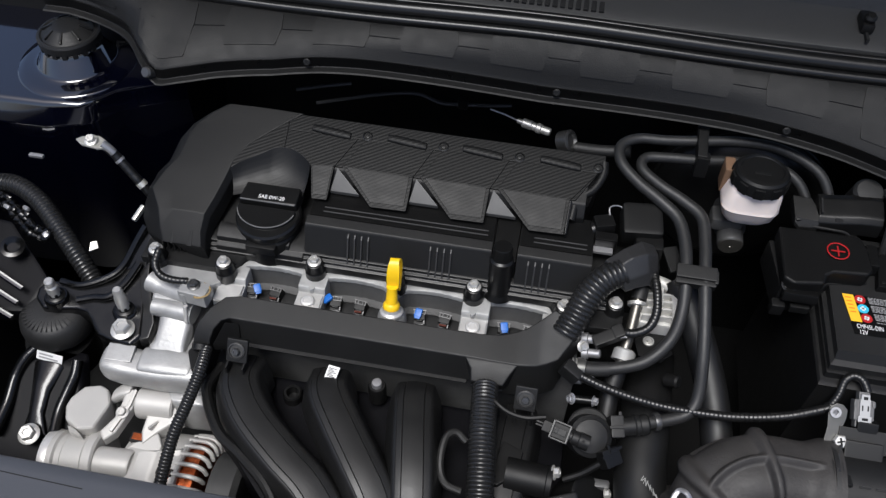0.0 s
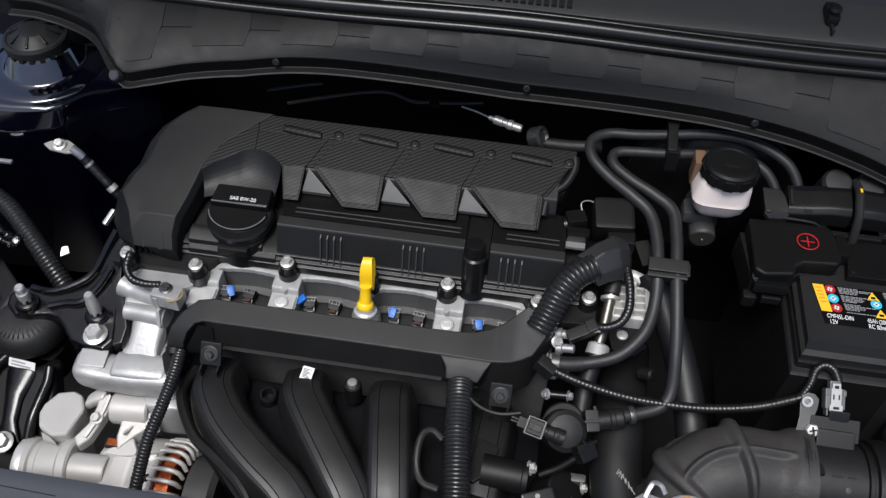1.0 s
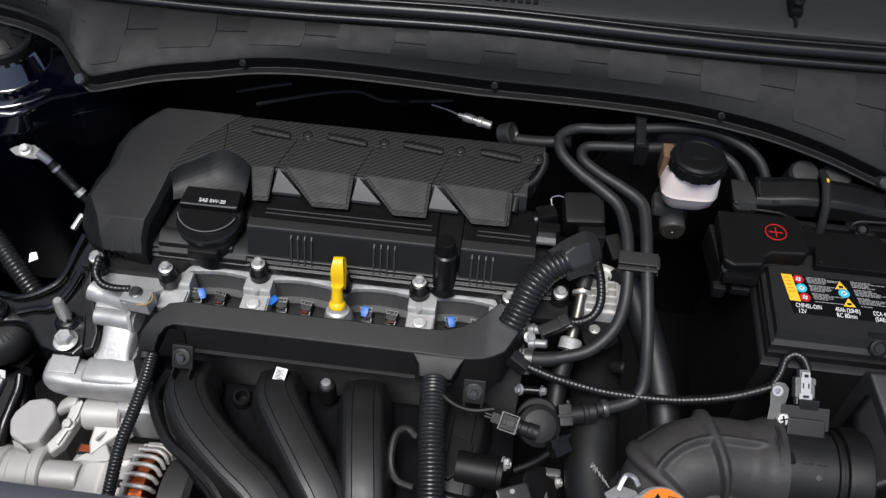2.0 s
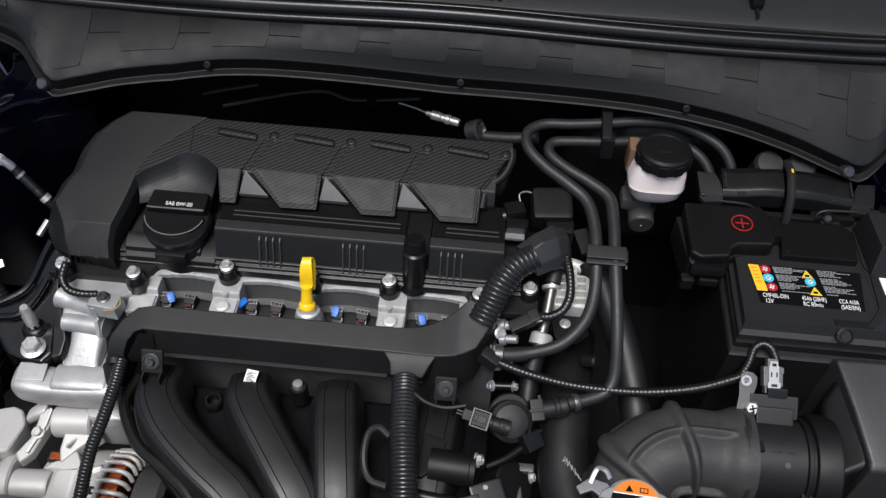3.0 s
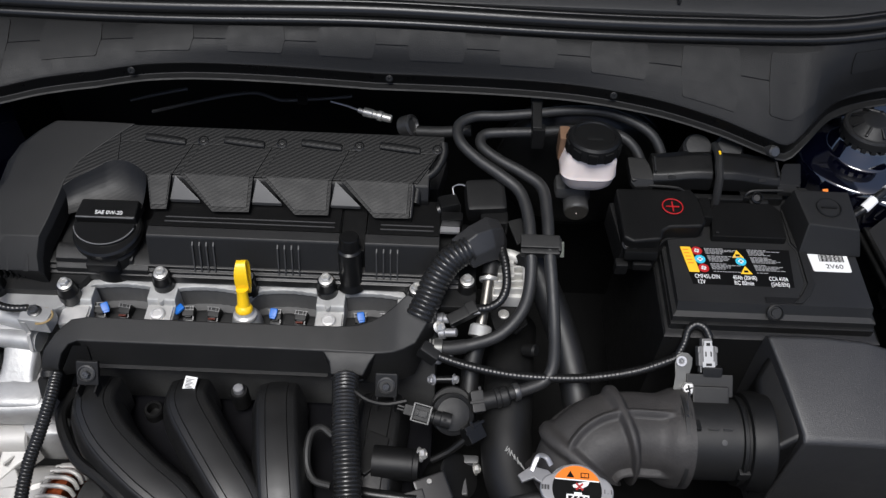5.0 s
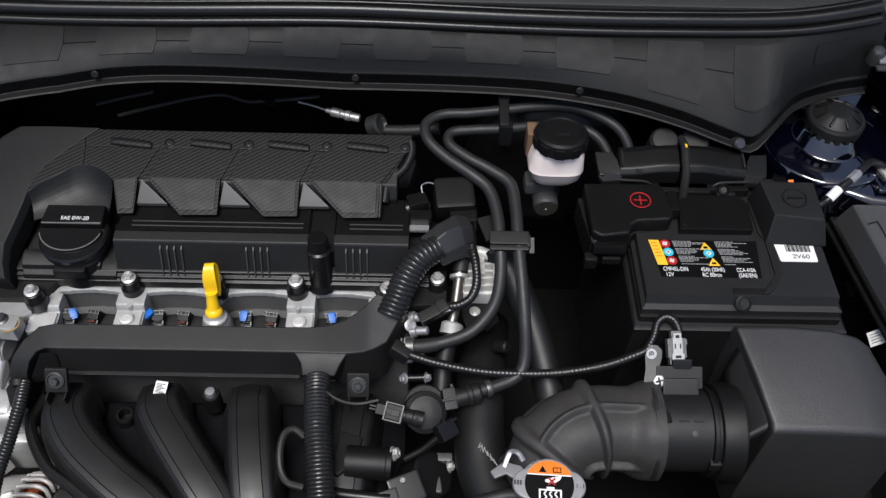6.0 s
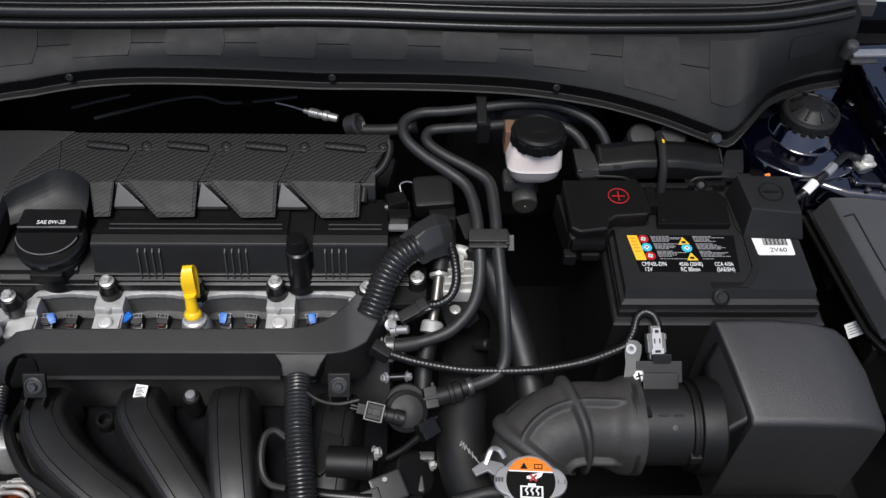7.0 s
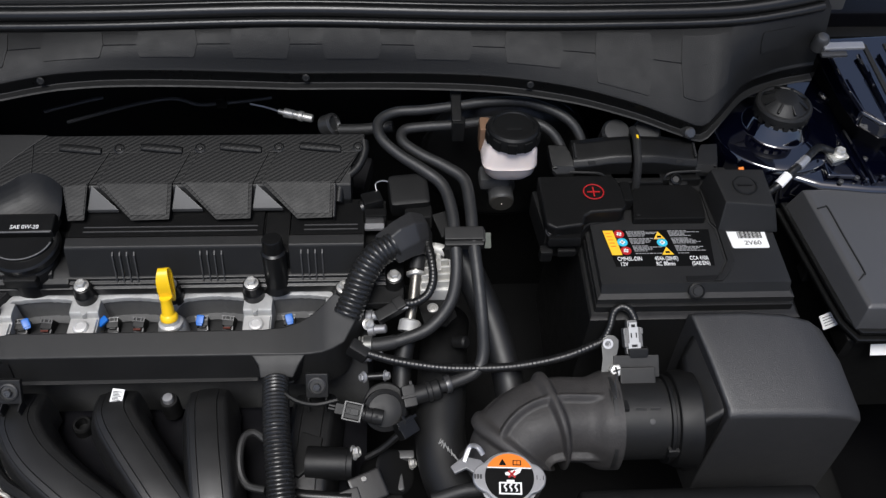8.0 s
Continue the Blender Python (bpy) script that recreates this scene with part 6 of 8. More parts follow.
def build_hoses():
    a = thing("heater_hose", (0.26, 0.2, 0.88), "black rubber heater hose looping beside the engine", "hose", "heater hoses")
    part("hose", tube([(0.456, 0.168, 0.845), (0.452, 0.182, 0.872), (0.440, 0.199, 0.892), (0.418, 0.212, 0.902), (0.385, 0.222, 0.907), (0.345, 0.222, 0.908), (0.306, 0.216, 0.907), (0.268, 0.212, 0.905), (0.238, 0.210, 0.904), (0.220, 0.197, 0.902), (0.222, 0.176, 0.897), (0.242, 0.156, 0.890), (0.268, 0.138, 0.884), (0.288, 0.121, 0.878), (0.297, 0.092, 0.871), (0.2995, 0.059, 0.862), (0.3005, 0.028, 0.842), (0.2935, 0.004, 0.822), (0.272, -0.016, 0.806), (0.242, -0.026, 0.799), (0.212, -0.031, 0.797)], lambda q, L: 0.0057 + 0.0009 * min(1.0, max(0.0, (q / L - 0.40) * 5)), 16, 8), HOSE, a)
    part("sleeve", tube([(0.236, -0.0275, 0.798), (0.222, -0.030, 0.797), (0.210, -0.031, 0.797)], 0.0078, 16, 4), RUBBER, a)
    b = thing("heater_hose", (0.28, 0.2, 0.88), "black rubber heater hose running down to the purge valve", "hose", "heater hoses")
    part("hose", tube([(0.434, 0.160, 0.84), (0.430, 0.174, 0.866), (0.416, 0.192, 0.886), (0.392, 0.203, 0.894), (0.35, 0.203, 0.896), (0.306, 0.196, 0.897), (0.270, 0.194, 0.896), (0.248, 0.190, 0.895), (0.246, 0.175, 0.892), (0.266, 0.158, 0.888), (0.292, 0.143, 0.884), (0.312, 0.126, 0.880), (0.317, 0.095, 0.873), (0.3185, 0.059, 0.864), (0.322, 0.02, 0.846), (0.3255, -0.015, 0.822), (0.3265, -0.042, 0.797), (0.319, -0.057, 0.786), (0.300, -0.066, 0.782), (0.270, -0.076, 0.781)], lambda q, L: 0.0057 + 0.0009 * min(1.0, max(0.0, (q / L - 0.35) * 5)), 16, 8), HOSE, b)
    part("end_clamp", lathe([(0.0088, 0), (0.0094, 0.001), (0.0094, 0.005), (0.0088, 0.006)], aim((0.286, -0.071, 0.7815), (0.95, 0.32, 0.02)), 20), STEEL_DARK, b)
    c = thing("hose_clip", (0.309, 0.059, 0.865), "black plastic clip joining two heater hoses", "hose clip", "hose clips")
    part("clip", merge(box((0.3090, 0.0575, 0.8695), (0.041, 0.015, 0.006), 0.0015, (16, 0, 0)), box((0.3090, 0.0495, 0.861), (0.041, 0.006, 0.012), 0.0015, (16, 0, 0)), box((0.329, 0.057, 0.861), (0.004, 0.014, 0.02), 0.001, (16, 0, 0))), PLASTIC, c)
    d = thing("hose_clip", (0.306, 0.206, 0.905), "black strap clip holding the hoses below the cowl", "hose clip", "hose clips")
    part("strap", merge(box((0.306, 0.205, 0.909), (0.011, 0.038, 0.018), 0.002, (14, 0, 0)), box((0.308, 0.188, 0.898), (0.014, 0.012, 0.028), 0.002), box((0.306, 0.222, 0.918), (0.013, 0.010, 0.008), 0.002)), PLASTIC_DARK, d)

    p = thing("purge_valve", (0.22, -0.1, 0.74), "black solenoid purge valve with plugs", "purge valve")
    part("body", lathe([(0.021, -0.040), (0.0215, -0.004), (0.021, 0.0), (0.017, 0.0025), (0.0165, 0.0015), (0.0105, 0.0030), (0.003, 0.0030)], aim((0.225, -0.098, 0.780), (0.10, -0.52, 0.85)), 36), PLASTIC, p)
    part("shoulder", lathe([(0.0225, 0.0), (0.0225, 0.003), (0.021, 0.004)], aim((0.224, -0.078, 0.758), (0.10, -0.52, 0.85)), 36), PLASTIC_DARK, p)
    ax = Vector((-0.0350, 0.0070, 0.004)).normalized()
    up = Vector((0.10, -0.52, 0.85))
    up = (up - ax * up.dot(ax)).normalized()
    sd = up.cross(ax)
    m = Matrix.Translation((0.2190, -0.1085, 0.7855)) @ Matrix((ax, sd, up)).transposed().to_4x4()
    turn = pose(0, 0, 0, 0, 90, 0)
    part("socket", lathe([(0.0078, -0.004), (0.0080, 0.006), (0.0072, 0.007), (0.0072, 0.013), (0.0064, 0.014), (0.0064, 0.020)], m @ turn, 24), PLASTIC, p)
    part("socket_dot", lathe([(0.0016, 0.0), (0.0016, 0.0006)], m @ pose(0.002, 0, 0.0079), 12), VOID, p)
    plug = part("plug", merge(box((0.026, 0, 0), (0.018, 0.0150, 0.0125), 0.0012), box((0.0385, 0, -0.001), (0.011, 0.0105, 0.0085), 0.001), box((0.047, 0.0015, -0.001), (0.008, 0.0018, 0.0018), 0.0004), box((0.047, -0.0015, -0.0015), (0.008, 0.0018, 0.0018), 0.0004)), PLASTIC_DARK, p)
    plug.data.transform(m)
    part("latch", merge(box((0.0265, 0, 0.0074), (0.013, 0.0062, 0.0024), 0.0006), box((0.0300, 0, 0.0088), (0.003, 0.0050, 0.0016), 0.0004)), PLASTIC, plug).data.transform(m)
    for x in (0.0175, 0.0345):
        part("frame", merge(box((x, 0, 0.0080), (0.0022, 0.0180, 0.0018), 0.0005), box((x, 0.0086, 0), (0.0022, 0.0018, 0.0150), 0.0005), box((x, -0.0086, 0), (0.0022, 0.0018, 0.0150), 0.0005)), PLASTIC_GLOSS, plug).data.transform(m)
    for dy in (-0.0045, 0.0045):
        part("frame", box((0.026, dy * 1.9, 0.0080), (0.016, 0.0016, 0.0016), 0.0004), PLASTIC_GLOSS, plug).data.transform(m)
    part("outlet_plug", merge(box((0.2455, -0.113, 0.771), (0.020, 0.018, 0.014), 0.0016, (30, 10, 38)), box((0.2425, -0.1165, 0.7785), (0.011, 0.003, 0.002), 0.0004, (30, 10, 38)), box((0.2500, -0.1070, 0.7790), (0.014, 0.003, 0.004), 0.0006, (30, 10, 38)), box((0.2440, -0.1100, 0.7800), (0.003, 0.010, 0.003), 0.0005, (30, 10, 38))), PLASTIC_GLOSS, p)
    part("hose_joint", merge(box((0.2490, -0.0830, 0.7800), (0.0135, 0.022, 0.019), 0.0016, (24, 0, 12)), box((0.2490, -0.0880, 0.7890), (0.0150, 0.003, 0.003), 0.0006, (24, 0, 12)), box((0.2520, -0.0790, 0.7890), (0.003, 0.016, 0.003), 0.0006, (24, 0, 12)), lathe([(0.0095, 0.0), (0.0095, 0.013), (0.0108, 0.014), (0.0108, 0.018), (0.0095, 0.019), (0.0105, 0.022), (0.0105, 0.026), (0.0088, 0.028)], aim((0.254, -0.082, 0.780), (0.96, 0.28, 0.05)), 24)), PLASTIC, p)
    part("lead", tube([(0.118, -0.073, 0.790), (0.126, -0.083, 0.791), (0.140, -0.092, 0.790), (0.158, -0.096, 0.791), (0.178, -0.092, 0.792)], 0.0026, 8, 6), PLASTIC_DARK, p)
    part("drop_lead", tube([(0.238, -0.118, 0.766), (0.222, -0.125, 0.752), (0.205, -0.130, 0.742)], 0.0036, 8, 5), PLASTIC_DARK, p)

    r = thing("radiator_hose", (0.29, -0.08, 0.72), "large black rubber radiator hose with white print", "hose")
    part("hose", tube([(0.295, 0.060, 0.705), (0.290, 0.020, 0.722), (0.286, -0.020, 0.736), (0.283, -0.060, 0.742), (0.281, -0.100, 0.740), (0.285, -0.140, 0.735), (0.300, -0.175, 0.735), (0.320, -0.198, 0.740)], 0.0265, 28, 8), RUBBER_SMOOTH, r)
    for i in range(16):
        k = i / 15.0
        if i in (5, 9):
            continue
        q = aim((0.2790 + k * 0.0170, -0.1270 - k * 0.0170, 0.7680 - 0.0055 * k * k), (0.5 * k, -0.15, 1), -42 + (14, -18, 0)[i % 3])
        w, l = (0.0006, 0.0009, 0.0005)[i % 3], (0.0030, 0.0022, 0.0034, 0.0026)[i % 4]
        part("printed_mark", slab([(-w / 2, -l), (w / 2, -l), (w / 2, l), (-w / 2, l)], 0.0004, 0.0, q), WHITE_THIN, r)
    s = thing("coolant_hose", (0.35, 0.0, 0.72), "thick black coolant hose running down behind the loom", "hose")
    part("hose", tube([(0.300, 0.085, 0.82), (0.318, 0.055, 0.805), (0.338, 0.010, 0.782), (0.352, -0.035, 0.760), (0.362, -0.085, 0.73), (0.368, -0.12, 0.70)], 0.0165, 20, 8), RUBBER_SMOOTH, s)


RUBBER_SMOOTH = shader("smooth_rubber", (0.006, 0.006, 0.006), 0.5, stain=0.25)
WHITE_THIN = shader("faded_white_print", (0.28, 0.28, 0.27), 0.6, stain=0.4, stain_scale=300)
build_hoses()


ALLOY_PALE = shader("pale_cast_alloy", (0.60, 0.59, 0.56), 0.5, metal=0.25, grain=0.2, grain_scale=400, stain=0.15, stain_scale=40)


def build_coolant_outlet():
    o = thing("water_outlet_housing", (0.29, 0.04, 0.76), "finned aluminium water outlet housing", "engine casting")
    part("housing", merge(box((0.283, 0.055, 0.799), (0.042, 0.050, 0.020), 0.004), box((0.2985, 0.054, 0.8125), (0.008, 0.050, 0.016), 0.002, (0, 0, 2)), box((0.2835, 0.064, 0.813), (0.005, 0.028, 0.012), 0.001)), ALLOY_PALE, o)
    for i in range(4):
        part("fin", box((0.2805, 0.0350 + i * 0.0098, 0.8140), (0.033, 0.0028, 0.010), 0.0009, (0, 0, 3)), ALLOY_PALE, o)
    part("cast_pipe", tube([(0.262, 0.085, 0.815), (0.285, 0.080, 0.818), (0.305, 0.068, 0.815), (0.312, 0.05, 0.805)], 0.0068, 14, 6), ALLOY_PALE, o)
    t = thing("coolant_pipe", (0.27, 0.02, 0.8), "bright metal coolant pipe with a clamp ring", "pipe")
    part("pipe", tube([(0.2600, 0.060, 0.825), (0.2575, 0.040, 0.815), (0.2545, 0.018, 0.804), (0.251, 0.000, 0.795), (0.248, -0.014, 0.785)], 0.0056, 16, 6), TURNED, t)
    part("upper_hose", tube([(0.264, 0.078, 0.832), (0.2610, 0.064, 0.827), (0.2590, 0.050, 0.8205)], 0.0085, 16, 5), RUBBER, t)
    part("ring", lathe([(0.0098, 0.0), (0.0105, 0.001), (0.0105, 0.004), (0.0075, 0.005)], aim((0.2585, 0.044, 0.817), (0, 0.9, 0.4)), 24), ZINC, t)
    part("sleeve", lathe([(0.0118, 0.0), (0.0118, 0.011), (0.0095, 0.013)], aim((0.2495, -0.010, 0.790), (0.2, 0.85, 0.45)), 24), CAST_RIM, t)
    part("lower_hose", tube([(0.248, -0.012, 0.786), (0.243, -0.034, 0.770), (0.241, -0.060, 0.752), (0.240, -0.09, 0.73)], 0.0100, 16, 6), RUBBER_SMOOTH, t)
    s = thing("temperature_sensor", (0.23, 0.0, 0.81), "black sensor plug with a looped taped lead", "sensor")
    part("plug", merge(box((0.231, 0.001, 0.813), (0.032, 0.013, 0.012), 0.002, (10, -16, 24)), box((0.2405, 0.006, 0.8185), (0.012, 0.0145, 0.010), 0.002, (10, -16, 24))), PLASTIC_DARK, s)
    part("grey_latch", merge(box((0.2455, 0.0005, 0.8185), (0.008, 0.0018, 0.002), 0.0004, (0, 0, 20)), box((0.2475, 0.004, 0.8185), (0.0018, 0.008, 0.002), 0.0004, (0, 0, 20))), CONNECTOR, s)
    part("lead", taped([(0.246, 0.006, 0.818), (0.258, 0.006, 0.821), (0.270, 0.012, 0.826), (0.276, 0.026, 0.833), (0.275, 0.046, 0.841), (0.271, 0.066, 0.846)], 0.0048, 0.0040), LOOM, s)
    f = thing("pipe_fitting", (0.21, -0.02, 0.78), "zinc-plated hose fittings on the head end", "fitting")
    for q, (x, y, z) in enumerate(((0.206, 0.004, 0.800), (0.208, -0.008, 0.792), (0.204, -0.036, 0.786))):
        part("stub", lathe([(0.0068, 0.0), (0.0068, 0.006), (0.0048, 0.007), (0.0048, 0.018), (0.0036, 0.019)], aim((x, y, z), (0.95, -0.1, 0.25)), 16), GREY_TIN, f)
    part("spring_band", lathe([(0.0105, 0.0), (0.0105, 0.008), (0.009, 0.009)], aim((0.203, -0.031, 0.797), (1, 0, 0)), 20), STEEL_BRACKET, f)
    hex_bolt((0.207, -0.006, 0.800), (0.5, -0.5, 0.7), 0.0085, f)
    part("stay_bar", tube([(0.203, -0.056, 0.776), (0.213, -0.056, 0.777), (0.224, -0.056, 0.778)], 0.0040, 12, 4), PLASTIC_GLOSS, f)
    hex_bolt((0.2245, -0.056, 0.778), (0.95, -0.2, 0.25), 0.0075, f, material=GREY_TIN)
    hex_bolt((0.2030, -0.056, 0.776), (-0.8, -0.4, 0.45), 0.0075, f, material=GREY_TIN)
    for x in (0.1985, 0.2020):
        ring = [Vector((x, -0.031 + 0.0098 * math.cos(w), 0.795 + 0.0098 * math.sin(w))) for w in (2 * math.pi * k / 24 for k in range(25))]
        part("spring_wire", tube(None, 0.0009, 6, line=ring), ZINC, f)
    l = thing("lift_bracket", (0.275, 0.0, 0.77), "dark steel bracket with a round rivet", "bracket")
    part("plate", slab([(0.258, 0.030), (0.296, 0.032), (0.302, 0.008), (0.290, -0.004), (0.266, 0.000)], 0.004, 0.001, pose(0, 0, 0.792)), PLASTIC_DARK, l)
    part("rivet", lathe([(0.0060, 0.0), (0.0060, 0.0015), (0.0045, 0.002), (0.0040, 0.001), (0.0022, 0.001), (0.002, 0.003), (0.001, 0.003)], pose(0.2760, 0.0190, 0.792), 20), ZINC, l)
    part("boss", lathe([(0.007, 0.0), (0.007, 0.014), (0.005, 0.016)], aim((0.300, -0.010, 0.770), (0.7, -0.4, 0.5)), 18), PLASTIC_DARK, l)
    y = thing("throttle_sensor", (0.17, -0.14, 0.74), "black cylindrical sensor with a hexagon head", "sensor")
    part("barrel", lathe([(0.0165, 0.0), (0.0168, 0.003), (0.0160, 0.040), (0.0168, 0.041), (0.0168, 0.046), (0.008, 0.047)], aim((0.147, -0.138, 0.750), (0.98, -0.06, 0.02)), 32), PLASTIC_DARK, y)
    part("flange", slab([(0.140, -0.106), (0.162, -0.114), (0.158, -0.140), (0.140, -0.156), (0.131, -0.150)], 0.012, 0.002, pose(0, 0, 0.757)), PLASTIC_DARK, y)
    hex_bolt((0.1935, -0.1335, 0.7600), (0.9, 0.0, 0.4), 0.0095, y)
    part("lower_body", merge(box((0.207, -0.163, 0.742), (0.034, 0.030, 0.02), 0.003, (20, 0, 24)), box((0.190, -0.172, 0.744), (0.02, 0.014, 0.016), 0.002, (20, 0, 20))), PLASTIC_GLOSS, y)
    part("pin", lathe([(0.0026, 0), (0.0026, 0.002)], pose(0.204, -0.160, 0.7555), 10), ZINC, y)
    part("bar", tube([(0.128, -0.168, 0.746), (0.150, -0.172, 0.748), (0.172, -0.174, 0.748), (0.192, -0.176, 0.748)], 0.0058, 12, 5), PLASTIC_GLOSS, y)
    g = thing("throttle_valve_housing", (0.235, -0.15, 0.70), "pale aluminium throttle body below the hoses", "throttle body")
    part("barrel", lathe([(0.024, 0.0), (0.024, 0.03), (0.020, 0.032)], aim((0.216, -0.134, 0.700), (0.6, -0.1, 0.8)), 28), PLASTIC_DARK, g)
    part("lug", merge(box((0.2335, -0.140, 0.716), (0.016, 0.034, 0.012), 0.003, (0, 0, 8)), box((0.2440, -0.118, 0.720), (0.020, 0.010, 0.010), 0.003)), CAST_DARK, g)
    part("lug", box((0.232, -0.175, 0.726), (0.02, 0.02, 0.012), 0.003), PLASTIC_DARK, g)
    hex_bolt((0.250, -0.128, 0.722), (0.9, 0, 0.4), 0.008, g)
    u = thing("ignition_condenser", (0.22, 0.11, 0.86), "small black coil sensor with a bent wire clip", "sensor")
    part("body", merge(box((0.212, 0.112, 0.862), (0.022, 0.018, 0.016), 0.003, (0, 0, 18)), lathe([(0.009, 0), (0.009, 0.02), (0.006, 0.022)], aim((0.200, 0.108, 0.856), (0.9, 0.3, 0.2)), 18), box((0.216, 0.096, 0.852), (0.024, 0.012, 0.022), 0.002)), PLASTIC_GLOSS, u)
    part("wire_clip", tube([(0.218, 0.118, 0.868), (0.216, 0.128, 0.873), (0.224, 0.133, 0.873), (0.234, 0.131, 0.871)], 0.0008, 6, 5), GREY_TIN, u)
    part("tin_foot", box((0.214, 0.086, 0.850), (0.022, 0.008, 0.004), 0.001), GREY_TIN, u)
    k = thing("cam_sensor_block", (0.255, 0.12, 0.84), "black moulded sensor block beside the valve cover", "sensor")
    part("block", merge(box((0.252, 0.122, 0.862), (0.044, 0.040, 0.026), 0.006, (12, 0, 6)), box((0.262, 0.098, 0.852), (0.03, 0.02, 0.02), 0.004)), PLASTIC_DARK, k)
    part("flap", box((0.289, 0.088, 0.850), (0.016, 0.03, 0.004), 0.001, (10, 0, 20)), PLASTIC, k)


build_coolant_outlet()


def build_firewall_bits():
    o = thing("oxygen_sensor", (0.13, 0.245, 0.85), "silver oxygen sensor with a bent lead", "sensor")
    m = aim((0.106, 0.253, 0.868), (0.94, -0.26, -0.05))
    part("body", lathe([(0.0030, -0.006), (0.0032, 0.0), (0.0056, 0.001), (0.0056, 0.012), (0.0048, 0.013), (0.0048, 0.018), (0.0062, 0.019), (0.0062, 0.024), (0.0050, 0.025), (0.0050, 0.034), (0.004, 0.036)], m, 20), ZINC, o)
    part("lead", tube([(0.100, 0.255, 0.868), (0.085, 0.260, 0.870), (0.066, 0.264, 0.872)], 0.0012, 6, 4), GREY_TIN, o)
    part("boss", lathe([(0.0125, -0.004), (0.0130, 0.010), (0.0095, 0.0115), (0.008, 0.008)], aim((0.158, 0.236, 0.862), (0.8, -0.3, 0.55)), 22), STEEL_DARK, o)
    part("boot", tube([(0.172, 0.228, 0.862), (0.20, 0.224, 0.866), (0.235, 0.222, 0.872)], 0.007, 12, 5), RUBBER, o)
    w = thing("brake_line", (-0.03, 0.27, 0.86), "thin dark steel brake lines on the firewall", "pipe", "brake lines")
    part("line", tube([(-0.145, 0.245, 0.862), (-0.10, 0.262, 0.864), (-0.06, 0.275, 0.866), (-0.025, 0.279, 0.868), (0.005, 0.268, 0.868), (0.03, 0.270, 0.868), (0.06, 0.274, 0.868), (0.09, 0.280, 0.868)], 0.0022, 8, 8), STEEL_DARK, w)
    part("line", tube([(-0.175, 0.262, 0.864), (-0.14, 0.274, 0.866), (-0.11, 0.282, 0.868)], 0.0022, 8, 6), STEEL_DARK, w)
    part("clip", box((0.032, 0.268, 0.872), (0.012, 0.008, 0.014), 0.002), PLASTIC_GLOSS, w)
    h = thing("heat_shield", (0.0, 0.21, 0.82), "dark steel exhaust heat shield behind the engine", "heat shield")
    part("plate", slab([(-0.20, 0.195), (0.20, 0.195), (0.21, 0.25), (-0.21, 0.25)], 0.03, 0.008, pose(0, 0, 0.80)), DARK_SHIELD, h)
    for x in (-0.16, 0.02, 0.09):
        hex_bolt((x, 0.225, 0.80), (0, -0.1, 1), 0.008, h, material=STEEL_DARK)


DARK_SHIELD = shader("burnt_steel", (0.03, 0.03, 0.032), 0.5, metal=0.6, stain=0.3)
build_firewall_bits()

